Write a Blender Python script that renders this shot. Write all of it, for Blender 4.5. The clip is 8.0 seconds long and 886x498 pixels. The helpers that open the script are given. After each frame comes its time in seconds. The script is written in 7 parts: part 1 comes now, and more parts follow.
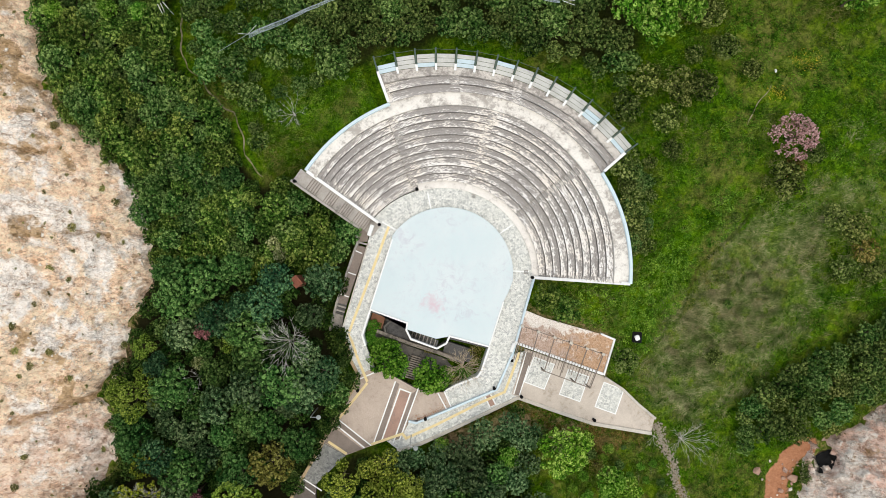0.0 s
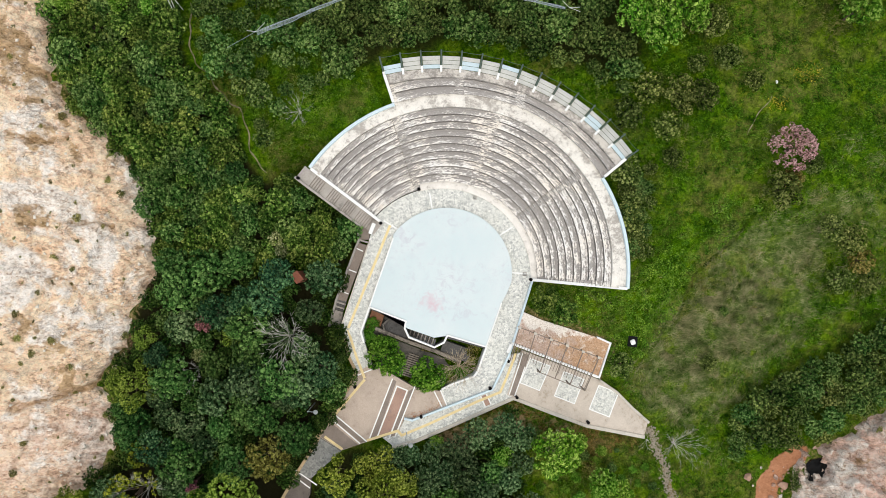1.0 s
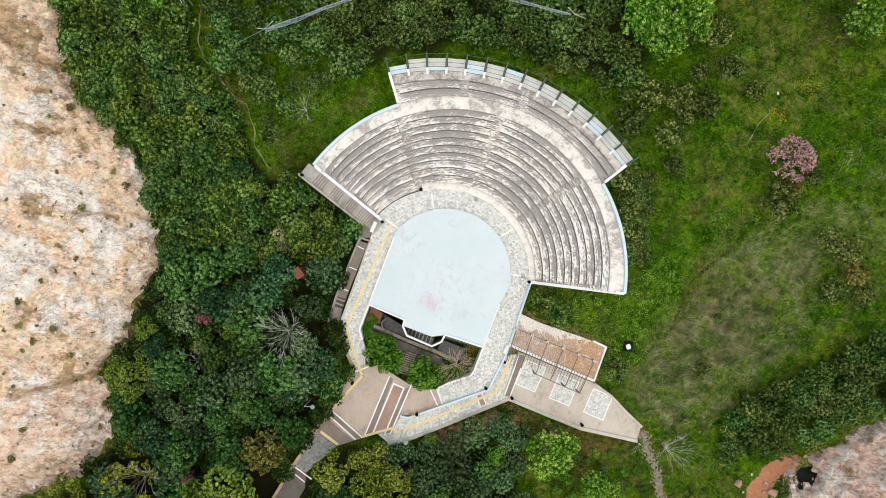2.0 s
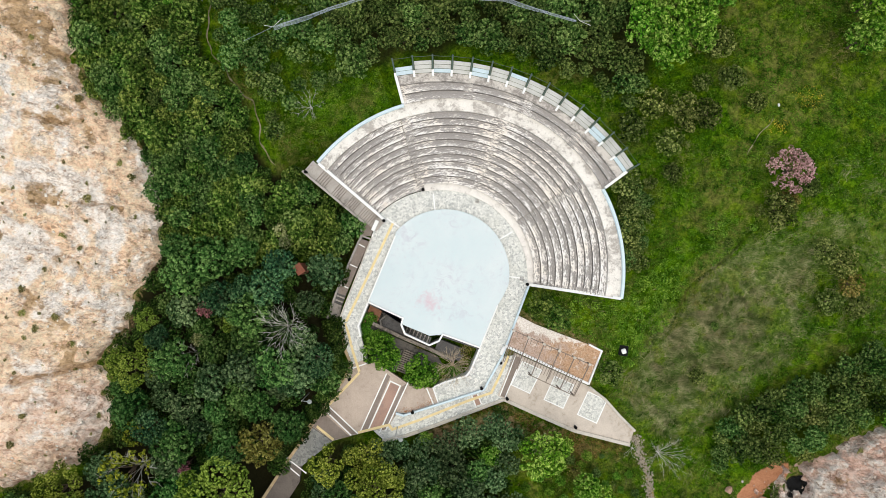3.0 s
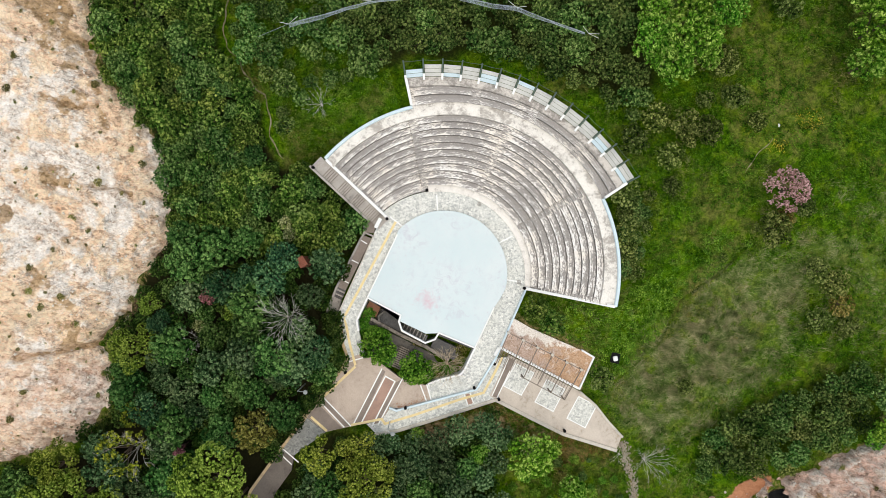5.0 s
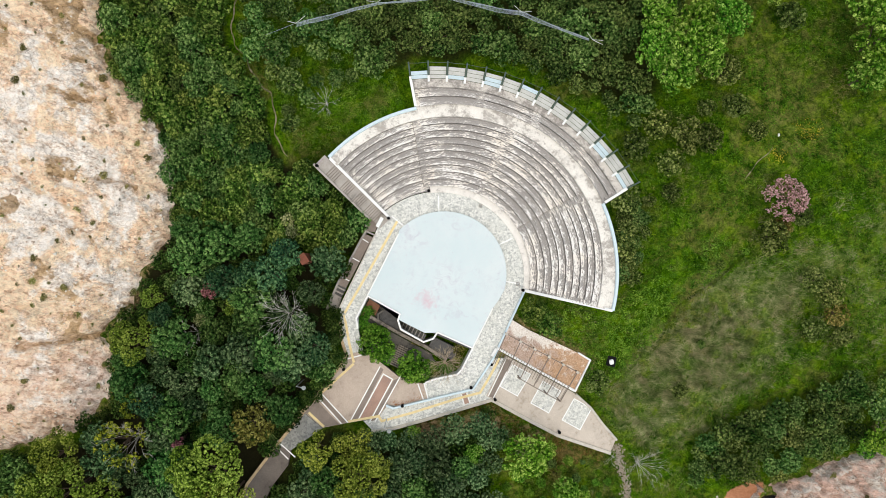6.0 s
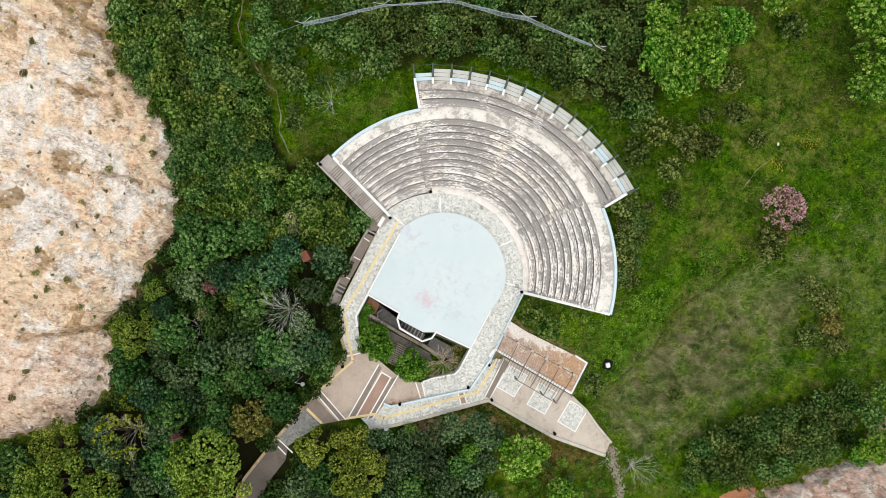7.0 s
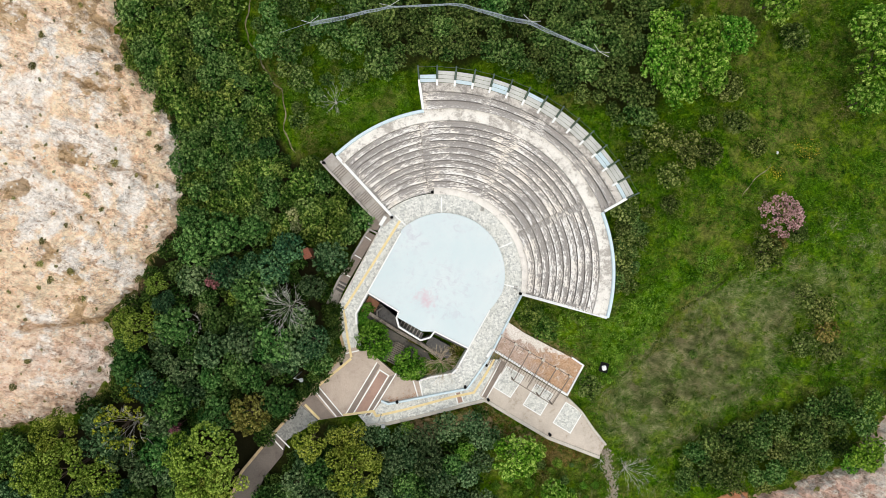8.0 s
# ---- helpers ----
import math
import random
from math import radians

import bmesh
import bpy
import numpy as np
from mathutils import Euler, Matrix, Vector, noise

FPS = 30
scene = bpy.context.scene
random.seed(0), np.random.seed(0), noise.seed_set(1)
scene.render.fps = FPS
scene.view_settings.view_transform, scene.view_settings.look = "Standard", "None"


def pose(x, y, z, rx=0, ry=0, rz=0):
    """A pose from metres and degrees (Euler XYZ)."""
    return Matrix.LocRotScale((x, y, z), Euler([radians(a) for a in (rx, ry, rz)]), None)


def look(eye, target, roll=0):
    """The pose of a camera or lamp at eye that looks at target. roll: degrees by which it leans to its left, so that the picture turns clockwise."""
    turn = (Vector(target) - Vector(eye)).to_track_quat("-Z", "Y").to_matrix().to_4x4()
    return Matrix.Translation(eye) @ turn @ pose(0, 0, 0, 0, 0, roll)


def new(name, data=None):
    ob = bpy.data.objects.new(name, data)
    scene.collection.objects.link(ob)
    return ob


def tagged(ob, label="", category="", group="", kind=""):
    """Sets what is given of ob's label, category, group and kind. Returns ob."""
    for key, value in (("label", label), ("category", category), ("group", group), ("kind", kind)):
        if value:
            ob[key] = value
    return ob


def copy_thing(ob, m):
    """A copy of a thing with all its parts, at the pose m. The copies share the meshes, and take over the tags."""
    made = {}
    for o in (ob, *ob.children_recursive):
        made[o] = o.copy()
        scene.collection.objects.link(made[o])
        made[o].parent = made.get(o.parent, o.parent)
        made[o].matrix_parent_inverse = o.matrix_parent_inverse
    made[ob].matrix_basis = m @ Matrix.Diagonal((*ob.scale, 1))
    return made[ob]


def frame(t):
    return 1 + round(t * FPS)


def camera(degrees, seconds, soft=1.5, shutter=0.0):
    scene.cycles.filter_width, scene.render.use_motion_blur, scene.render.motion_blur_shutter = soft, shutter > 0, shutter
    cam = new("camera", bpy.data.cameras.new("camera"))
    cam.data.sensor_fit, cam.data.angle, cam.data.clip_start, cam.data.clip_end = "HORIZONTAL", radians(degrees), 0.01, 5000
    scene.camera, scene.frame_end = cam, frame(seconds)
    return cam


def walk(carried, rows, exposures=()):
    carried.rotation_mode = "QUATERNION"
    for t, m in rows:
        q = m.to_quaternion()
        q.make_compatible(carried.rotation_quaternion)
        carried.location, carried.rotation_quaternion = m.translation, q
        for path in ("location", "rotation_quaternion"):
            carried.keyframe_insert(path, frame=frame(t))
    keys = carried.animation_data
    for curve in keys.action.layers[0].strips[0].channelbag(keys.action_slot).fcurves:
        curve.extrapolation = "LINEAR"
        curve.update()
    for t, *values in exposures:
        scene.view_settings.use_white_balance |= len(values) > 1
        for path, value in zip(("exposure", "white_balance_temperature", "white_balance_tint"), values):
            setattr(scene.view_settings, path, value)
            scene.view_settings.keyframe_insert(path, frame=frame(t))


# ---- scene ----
cam = camera(64.9, 8.0, 0.8)
# seconds, eye (metres), turn of the camera about the vertical (degrees)
ROWS = [
    (0.0, 0.000, 0.000, 79.500, 0.000),
    (0.5, -0.005, -0.010, 79.910, 0.750),
    (1.0, -0.011, -0.015, 80.335, 1.560),
    (1.5, -0.014, -0.014, 80.750, 2.360),
    (3.0, -0.025, 0.000, 81.976, 4.850),
    (3.5, -0.030, -0.004, 82.380, 5.591),
    (4.0, -0.041, -0.006, 82.795, 6.315),
    (4.5, -0.054, 0.003, 83.205, 7.035),
    (6.0, -0.114, 0.033, 84.418, 9.130),
    (6.5, -0.141, 0.061, 84.815, 9.750),
    (7.0, -0.170, 0.085, 85.218, 10.366),
    (7.5, -0.189, 0.091, 85.617, 10.985),
    (8.0, -0.204, 0.096, 86.000, 11.646),
]
EXPOSURE, KELVIN, TINT = 0.46, 6800, 4.8
walk(cam, [(t, pose(x, y, z, 0.341, -0.371, turn)) for t, x, y, z, turn in ROWS], [(0.0, EXPOSURE, KELVIN, TINT), (8.0, EXPOSURE, KELVIN, TINT)])

# ---- daylight: bright overcast sky, very soft sun ----
SUN_TURN, SUN_UP = 172.0, 77.0
world = bpy.data.worlds.new("sky")
scene.world = world
world.use_nodes = True
sky = world.node_tree.nodes.new("ShaderNodeTexSky")
sky.sky_type, sky.sun_disc = "NISHITA", False
sky.sun_elevation, sky.sun_rotation = radians(SUN_UP), radians(SUN_TURN)
sky.air_density, sky.dust_density, sky.ozone_density = 1.0, 4.0, 1.0
back = world.node_tree.nodes["Background"]
back.inputs["Strength"].default_value = 0.105
world.node_tree.links.new(sky.outputs["Color"], back.inputs["Color"])
sun = new("sun", bpy.data.lights.new("sun", "SUN"))
sun.data.energy, sun.data.angle, sun.data.color = 1.5, radians(155), (1.0, 0.96, 0.9)
sun_way = Vector((math.sin(radians(SUN_TURN)) * math.cos(radians(SUN_UP)), math.cos(radians(SUN_TURN)) * math.cos(radians(SUN_UP)), math.sin(radians(SUN_UP))))
sun.matrix_world = look(sun_way * 200, (0, 0, 0))


# ---- materials ----
class Nodes:
    """A small helper to wire a Principled material."""

    def __init__(self, name, rough=0.8, metal=0.0):
        self.mat = bpy.data.materials.new(name)
        self.mat.use_nodes = True
        self.tree = self.mat.node_tree
        self.bsdf = self.tree.nodes["Principled BSDF"]
        self.bsdf.inputs["Roughness"].default_value = rough
        self.bsdf.inputs["Metallic"].default_value = metal
        self.bsdf.inputs["Specular IOR Level"].default_value = 0.5 if rough < 0.75 else 0.15
        self.place = self.make("ShaderNodeTexCoord").outputs["Object"]

    def make(self, kind):
        return self.tree.nodes.new(kind)

    def link(self, a, b):
        self.tree.links.new(a, b)

    def uv(self):
        return self.make("ShaderNodeTexCoord").outputs["UV"]

    def world_place(self):
        return self.make("ShaderNodeNewGeometry").outputs["Position"]

    def stretch(self, source, scale, turn=0.0):
        m = self.make("ShaderNodeMapping")
        m.inputs["Scale"].default_value = scale
        m.inputs["Rotation"].default_value = (0, 0, radians(turn))
        self.link(source, m.inputs["Vector"])
        return m.outputs["Vector"]

    def noise(self, scale, detail=4, rough=0.6, at=None, warp=0.0):
        n = self.make("ShaderNodeTexNoise")
        n.inputs["Scale"].default_value, n.inputs["Detail"].default_value = scale, detail
        n.inputs["Roughness"].default_value, n.inputs["Distortion"].default_value = rough, warp
        self.link(at or self.place, n.inputs["Vector"])
        return n.outputs["Fac"]

    def cells(self, scale, feature="F1", at=None, out="Distance"):
        n = self.make("ShaderNodeTexVoronoi")
        n.feature = feature
        n.inputs["Scale"].default_value = scale
        self.link(at or self.place, n.inputs["Vector"])
        return n.outputs[out]

    def ramp(self, value, *stops):
        r = self.make("ShaderNodeValToRGB")
        e = r.color_ramp.elements
        while len(e) < len(stops):
            e.new(0.5)
        for el, (p, c) in zip(e, stops):
            el.position, el.color = p, (*((c, c, c) if isinstance(c, (int, float)) else c), 1)
        self.link(value, r.inputs["Fac"])
        return r.outputs["Color"]

    def mix(self, fac, a, b, how="MIX"):
        m = self.make("ShaderNodeMix")
        m.data_type, m.blend_type = "RGBA", how
        for value, socket in ((fac, m.inputs[0]), (a, m.inputs[6]), (b, m.inputs[7])):
            if isinstance(value, (int, float)):
                socket.default_value = value if socket == m.inputs[0] else (value, value, value, 1)
            elif isinstance(value, tuple):
                socket.default_value = (*value, 1)
            else:
                self.link(value, socket)
        return m.outputs[2]

    def math(self, how, a, b=0.0):
        m = self.make("ShaderNodeMath")
        m.operation = how
        for value, socket in ((a, m.inputs[0]), (b, m.inputs[1])):
            if isinstance(value, (int, float)):
                socket.default_value = value
            else:
                self.link(value, socket)
        return m.outputs[0]

    def mask(self, name):
        n = self.make("ShaderNodeAttribute")
        n.attribute_name = name
        return n.outputs["Fac"]

    def thing_random(self):
        return self.make("ShaderNodeObjectInfo").outputs["Random"]

    def island_random(self):
        return self.make("ShaderNodeNewGeometry").outputs["Random Per Island"]

    def bump(self, height, strength=0.4, distance=0.05):
        n = self.make("ShaderNodeBump")
        n.inputs["Strength"].default_value, n.inputs["Distance"].default_value = strength, distance
        self.link(height, n.inputs["Height"])
        self.link(n.outputs["Normal"], self.bsdf.inputs["Normal"])

    def facets(self, scale, at):
        """The height of tilted flat chips: each cell slopes its own way."""
        cell = self.make("ShaderNodeTexVoronoi")
        cell.inputs["Scale"].default_value = scale
        self.link(at, cell.inputs["Vector"])
        away, lean, dot = (self.make("ShaderNodeVectorMath") for _ in range(3))
        away.operation, lean.operation, dot.operation = "SUBTRACT", "SUBTRACT", "DOT_PRODUCT"
        self.link(at, away.inputs[0])
        self.link(cell.outputs["Position"], away.inputs[1])
        self.link(cell.outputs["Color"], lean.inputs[0])
        lean.inputs[1].default_value = (0.5, 0.5, 0.5)
        self.link(away.outputs["Vector"], dot.inputs[0])
        self.link(lean.outputs["Vector"], dot.inputs[1])
        return dot.outputs["Value"]

    def done(self, colour):
        if isinstance(colour, tuple):
            self.bsdf.inputs["Base Color"].default_value = (*colour, 1)
        else:
            self.link(colour, self.bsdf.inputs["Base Color"])
        return self.mat


def seat_concrete():
    n = Nodes("weathered_seat_concrete", 0.9)
    uv = n.uv()
    grain = n.noise(8, 6, 0.8, n.stretch(uv, (1, 2.0, 1)))
    streak = n.noise(1.5, 4, 0.64, n.stretch(uv, (0.45, 2.2, 1)), 0.6)
    fleck = n.noise(3.3, 4, 0.68, n.stretch(uv, (0.8, 2.3, 1)), 0.5)
    wide = n.noise(0.16, 3, 0.6, n.world_place())
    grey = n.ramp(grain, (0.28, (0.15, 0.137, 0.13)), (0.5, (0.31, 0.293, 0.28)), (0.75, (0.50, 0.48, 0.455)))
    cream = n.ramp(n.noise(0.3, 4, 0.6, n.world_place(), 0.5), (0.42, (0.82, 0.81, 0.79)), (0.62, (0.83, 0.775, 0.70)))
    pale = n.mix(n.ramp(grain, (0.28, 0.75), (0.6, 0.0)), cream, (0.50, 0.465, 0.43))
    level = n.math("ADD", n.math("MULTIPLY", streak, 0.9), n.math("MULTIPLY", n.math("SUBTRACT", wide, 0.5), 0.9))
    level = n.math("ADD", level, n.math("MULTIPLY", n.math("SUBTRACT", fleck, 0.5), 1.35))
    # flaked paint, and painted shade on risers and grooves
    level = n.math("ADD", level, n.mask("wear_shade"))
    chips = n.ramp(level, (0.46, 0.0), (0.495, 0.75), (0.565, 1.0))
    n.bump(grain, 0.5, 0.03)
    return n.done(n.mix(chips, grey, pale))


def pale_concrete(name, dark, light, spots=(0.2, 0.18, 0.16), amount=0.66):
    n = Nodes(name, 0.88)
    at = n.world_place()
    grain = n.noise(7, 6, 0.75, at)
    stain = n.noise(0.55, 5, 0.65, at, 0.5)
    base = n.ramp(grain, (0.25, dark), (0.75, light))
    patchy = n.math("ADD", n.math("MULTIPLY", n.noise(2.6, 9, 0.82, at, 0.3), 0.58), n.math("MULTIPLY", n.noise(0.55, 4, 0.6, at, 0.4), 0.42))
    edge = 0.5 + (amount - 0.5) * 0.75
    spot = n.ramp(patchy, (edge - 0.035, 0.0), (edge + 0.025, 0.85))
    base = n.mix(n.ramp(stain, (0.4, 0.0), (0.7, 0.5)), base, tuple(c * 0.72 for c in dark))
    n.bump(grain, 0.35, 0.03)
    return n.done(n.mix(spot, base, spots))


def flagstone(name="flagstone_paving", shade=1.0):
    n = Nodes(name, 0.85)
    at = n.world_place()
    edge = n.cells(4.3, "DISTANCE_TO_EDGE", at)
    grain = n.noise(6.5, 6, 0.8, at)
    split = n.make("ShaderNodeSeparateColor")
    n.link(n.cells(4.3, "F1", at, "Color"), split.inputs[0])
    k = lambda *c: tuple(v * shade for v in c)
    tone = n.ramp(n.math("ADD", n.math("MULTIPLY", split.outputs[0], 0.36), n.math("MULTIPLY", grain, 0.75)),
                  (0.32, k(0.28, 0.295, 0.29)), (0.54, k(0.51, 0.52, 0.495)), (0.8, k(0.68, 0.68, 0.64)))
    blot = n.ramp(n.noise(5.2, 7, 0.85, at, 0.4), (0.51, 0.0), (0.59, 0.75))
    tone = n.mix(blot, tone, k(0.25, 0.255, 0.25))
    tone = n.mix(n.ramp(n.noise(0.35, 3, 0.6, at), (0.45, 0.0), (0.7, 0.3)), tone, k(0.42, 0.43, 0.38))
    joint = n.ramp(edge, (0.02, 1.0), (0.06, 0.0))
    n.bump(n.math("ADD", n.ramp(edge, (0.0, 0.0), (0.08, 1.0)), grain), 0.4, 0.02)
    return n.done(n.mix(n.math("MULTIPLY", joint, 0.35), tone, k(0.62, 0.60, 0.55)))


def stage_paint():
    n = Nodes("pale_stage_paint", 0.55)
    at = n.world_place()
    wide = n.noise(0.22, 4, 0.6, at, 0.4)
    fine = n.noise(3.0, 6, 0.7, at)
    base = n.ramp(wide, (0.3, (0.50, 0.60, 0.625)), (0.7, (0.565, 0.635, 0.65)))
    base = n.mix(n.ramp(fine, (0.45, 0.0), (0.8, 0.35)), base, (0.55, 0.555, 0.60))
    d = n.make("ShaderNodeVectorMath")
    d.operation = "DISTANCE"
    d.inputs[1].default_value = (-0.7, -5.8, 0.3)
    n.link(at, d.inputs[0])
    near = n.ramp(n.math("DIVIDE", d.outputs["Value"], 4.0), (0.0, 1.0), (1.0, 0.0))
    rust = n.ramp(n.math("MULTIPLY", near, n.noise(1.1, 5, 0.7, at, 0.6)), (0.30, 0.0), (0.52, 0.8))
    n.bump(fine, 0.08, 0.02)
    scuff = n.math("MULTIPLY", n.ramp(n.noise(0.9, 8, 0.75, at, 0.8), (0.50, 0.0), (0.62, 0.55)), n.ramp(n.noise(0.17, 3, 0.6, at, 0.4), (0.42, 0.0), (0.6, 1.0)))
    base = n.mix(scuff, base, (0.43, 0.43, 0.50))
    spots = n.ramp(n.noise(2.2, 4, 0.75, at, 0.4), (0.66, 0.0), (0.72, 0.5))
    base = n.mix(spots, base, (0.47, 0.38, 0.43))
    return n.done(n.mix(rust, base, (0.54, 0.40, 0.455)))


def plain(name, colour, rough=0.7, metal=0.0, wear=0.3, scale=3.0):
    n = Nodes(name, rough, metal)
    at = n.world_place()
    fine = n.noise(scale, 5, 0.7, at)
    n.bump(fine, 0.2, 0.01)
    return n.done(n.mix(n.ramp(fine, (0.35, 0.0), (0.75, wear)), colour, tuple(c * 0.45 for c in colour)))


def leaves(name, dark, mid, light, low=0.48, spread=0.95):
    n = Nodes(name, 0.65)
    at = n.world_place()
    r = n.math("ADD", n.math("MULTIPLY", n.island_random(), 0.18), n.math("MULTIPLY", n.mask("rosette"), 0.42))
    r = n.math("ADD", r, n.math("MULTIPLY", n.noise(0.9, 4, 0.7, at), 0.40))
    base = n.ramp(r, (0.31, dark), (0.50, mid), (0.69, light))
    shift = n.make("ShaderNodeHueSaturation")
    n.link(n.math("ADD", 0.488, n.math("MULTIPLY", n.math("FRACT", n.math("MULTIPLY", n.thing_random(), 7.13)), 0.036)), shift.inputs["Hue"])
    n.link(n.math("ADD", low, n.math("MULTIPLY", n.thing_random(), spread)), shift.inputs["Value"])
    n.link(base, shift.inputs["Color"])
    n.bsdf.inputs["Subsurface Weight"].default_value = 0.0
    n.bsdf.inputs["Specular IOR Level"].default_value = 0.03
    return n.done(shift.outputs["Color"])


def bark(name, dark, light):
    n = Nodes(name, 0.9)
    g = n.noise(6, 5, 0.7, n.stretch(n.place, (3, 3, 0.6)))
    n.bump(g, 0.6, 0.03)
    return n.done(n.ramp(g, (0.3, dark), (0.75, light)))


def rock_stone(name, tint, turn, light=1.0):
    n = Nodes(name, 0.92)
    at = n.world_place()
    lie = n.stretch(at, (0.8, 1.3, 1), turn + 14)
    bent = n.make("ShaderNodeVectorMath")
    bent.operation = "MULTIPLY_ADD"
    wob = n.make("ShaderNodeTexNoise")
    wob.inputs["Scale"].default_value, wob.inputs["Detail"].default_value = 1.1, 5
    n.link(at, wob.inputs["Vector"])
    n.link(wob.outputs["Color"], bent.inputs[0])
    bent.inputs[1].default_value = (0.35, 0.35, 0.35)
    n.link(lie, bent.inputs[2])
    wide = n.noise(0.085, 5, 0.62, at, 1.2)
    patch = n.noise(0.34, 8, 0.74, at, 0.3)
    crumb = n.noise(4.2, 6, 0.85, lie, 0.15)
    chip = n.make("ShaderNodeSeparateColor")
    n.link(n.cells(2.6, "F1", bent.outputs["Vector"], "Color"), chip.inputs[0])
    block = n.make("ShaderNodeSeparateColor")
    n.link(n.cells(0.95, "F1", bent.outputs["Vector"], "Color"), block.inputs[0])
    value = n.math("ADD", n.math("MULTIPLY", crumb, 0.66), n.math("ADD", n.math("MULTIPLY", chip.outputs[0], 0.20), n.math("MULTIPLY", block.outputs[0], 0.14)))
    shade = lambda *c: tuple(v * light for v in c)
    white = n.ramp(value, (0.32, shade(0.44, 0.34, 0.26)), (0.37, shade(0.76, 0.62, 0.51)), (0.425, shade(0.97, 0.88, 0.785)), (0.57, shade(0.99, 0.935, 0.87)))
    warm = n.ramp(value, (0.32, tuple(c * 0.42 for c in tint)), (0.43, tint), (0.55, tuple(min(0.96, c * 1.12 + 0.09) for c in tint)))
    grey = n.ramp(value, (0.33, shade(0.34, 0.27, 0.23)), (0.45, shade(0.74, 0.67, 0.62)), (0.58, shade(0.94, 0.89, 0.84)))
    zone = n.math("ADD", n.math("MULTIPLY", wide, 0.62), n.math("MULTIPLY", patch, 0.38))
    base = n.mix(n.ramp(zone, (0.47, 0.0), (0.525, 0.9)), white, warm)
    # greyer stone and the steep rim's shade, both put into the colour
    rim = n.math("ADD", n.mask("rim_shade"), n.math("MULTIPLY", n.math("SUBTRACT", patch, 0.5), 1.6))
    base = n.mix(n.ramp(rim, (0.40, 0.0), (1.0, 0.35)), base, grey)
    base = n.mix(n.ramp(n.noise(0.8, 8, 0.78, at, 1.0), (0.585, 0.0), (0.65, 0.6)), base, (0.50, 0.30, 0.16))
    for size, amount, thin in ((0.4, 0.75, 0.020), (0.9, 0.55, 0.024), (2.2, 0.35, 0.03)):
        fold = n.math("ABSOLUTE", n.math("SUBTRACT", n.noise(size, 6, 0.66, lie, 0.7), 0.5))
        fold = n.math("MULTIPLY", n.ramp(fold, (0.0, amount), (thin, 0.0)), n.ramp(n.noise(0.45, 4, 0.65, at), (0.47, 0.05), (0.60, 1.0)))
        base = n.mix(fold, base, (0.20, 0.145, 0.11))
    wrinkle = n.math("ABSOLUTE", n.math("SUBTRACT", n.noise(3.6, 5, 0.7, lie, 0.6), 0.5))
    base = n.mix(n.ramp(wrinkle, (0.0, 0.5), (0.016, 0.0)), base, (0.33, 0.25, 0.19))
    # steep faces mixed towards grey: shade put into the colour by slope
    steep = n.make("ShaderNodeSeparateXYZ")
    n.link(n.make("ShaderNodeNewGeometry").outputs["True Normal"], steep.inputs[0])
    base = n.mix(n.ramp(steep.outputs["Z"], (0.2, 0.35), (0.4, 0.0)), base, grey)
    pocket = n.ramp(n.math("ADD", n.mask("pocket"), n.math("MULTIPLY", n.math("SUBTRACT", patch, 0.5), 2.0)), (0.42, 0.0), (0.72, 0.85))
    base = n.mix(pocket, base, n.ramp(value, (0.33, (0.20, 0.13, 0.05)), (0.6, (0.56, 0.37, 0.20))))
    for turned, amount in ((turn - 40, 0.42), (turn + 25, 0.34)):
        dash = n.noise(2.3, 4, 0.7, n.stretch(at, (0.8, 2.4, 1), turned), 0.7)
        dash = n.math("MULTIPLY", n.ramp(dash, (0.615, 0.0), (0.645, amount)), n.ramp(n.noise(0.6, 4, 0.65, n.stretch(at, (1, 1, 1), turned)), (0.44, 0.1), (0.56, 1.0)))
        base = n.mix(dash, base, shade(0.37, 0.285, 0.235))
    ruddy = n.ramp(n.math("ADD", n.mask("ruddy"), n.math("MULTIPLY", n.math("SUBTRACT", patch, 0.5), 2.2)), (0.3, 0.0), (0.8, 0.75))
    base = n.mix(ruddy, base, n.ramp(value, (0.33, shade(0.36, 0.22, 0.16)), (0.46, shade(0.70, 0.48, 0.37)), (0.60, shade(0.86, 0.70, 0.60))))
    crack = n.math("MAXIMUM", n.ramp(n.cells(0.42, "DISTANCE_TO_EDGE", bent.outputs["Vector"]), (0.0, 0.5), (0.018, 0.0)), n.ramp(n.cells(1.25, "DISTANCE_TO_EDGE", bent.outputs["Vector"]), (0.0, 0.4), (0.03, 0.0)))
    crack = n.math("MULTIPLY", crack, n.ramp(n.noise(0.5, 5, 0.7, at), (0.50, 0.0), (0.60, 1.0)))
    base = n.mix(crack, base, (0.24, 0.175, 0.13))
    blocks = n.math("ADD", n.math("MULTIPLY", n.facets(0.75, bent.outputs["Vector"]), 0.7), n.math("ADD", n.math("MULTIPLY", n.facets(1.8, bent.outputs["Vector"]), 1.5), n.math("MULTIPLY", n.facets(3.6, bent.outputs["Vector"]), 1.6)))
    scale_edge = n.ramp(n.cells(1.8, "DISTANCE_TO_EDGE", bent.outputs["Vector"]), (0.0, 0.6), (0.05, 0.0))
    scale_edge = n.math("MULTIPLY", scale_edge, n.ramp(n.noise(0.9, 5, 0.7, n.stretch(at, (1, 1, 1), 61)), (0.46, 0.0), (0.56, 1.0)))
    base = n.mix(scale_edge, base, shade(0.42, 0.32, 0.25))
    n.bump(n.math("ADD", n.math("MULTIPLY", blocks, 0.5), n.math("MULTIPLY", n.math("SUBTRACT", value, crack), 0.16)), 1.0, 1.0)
    return n.done(base)


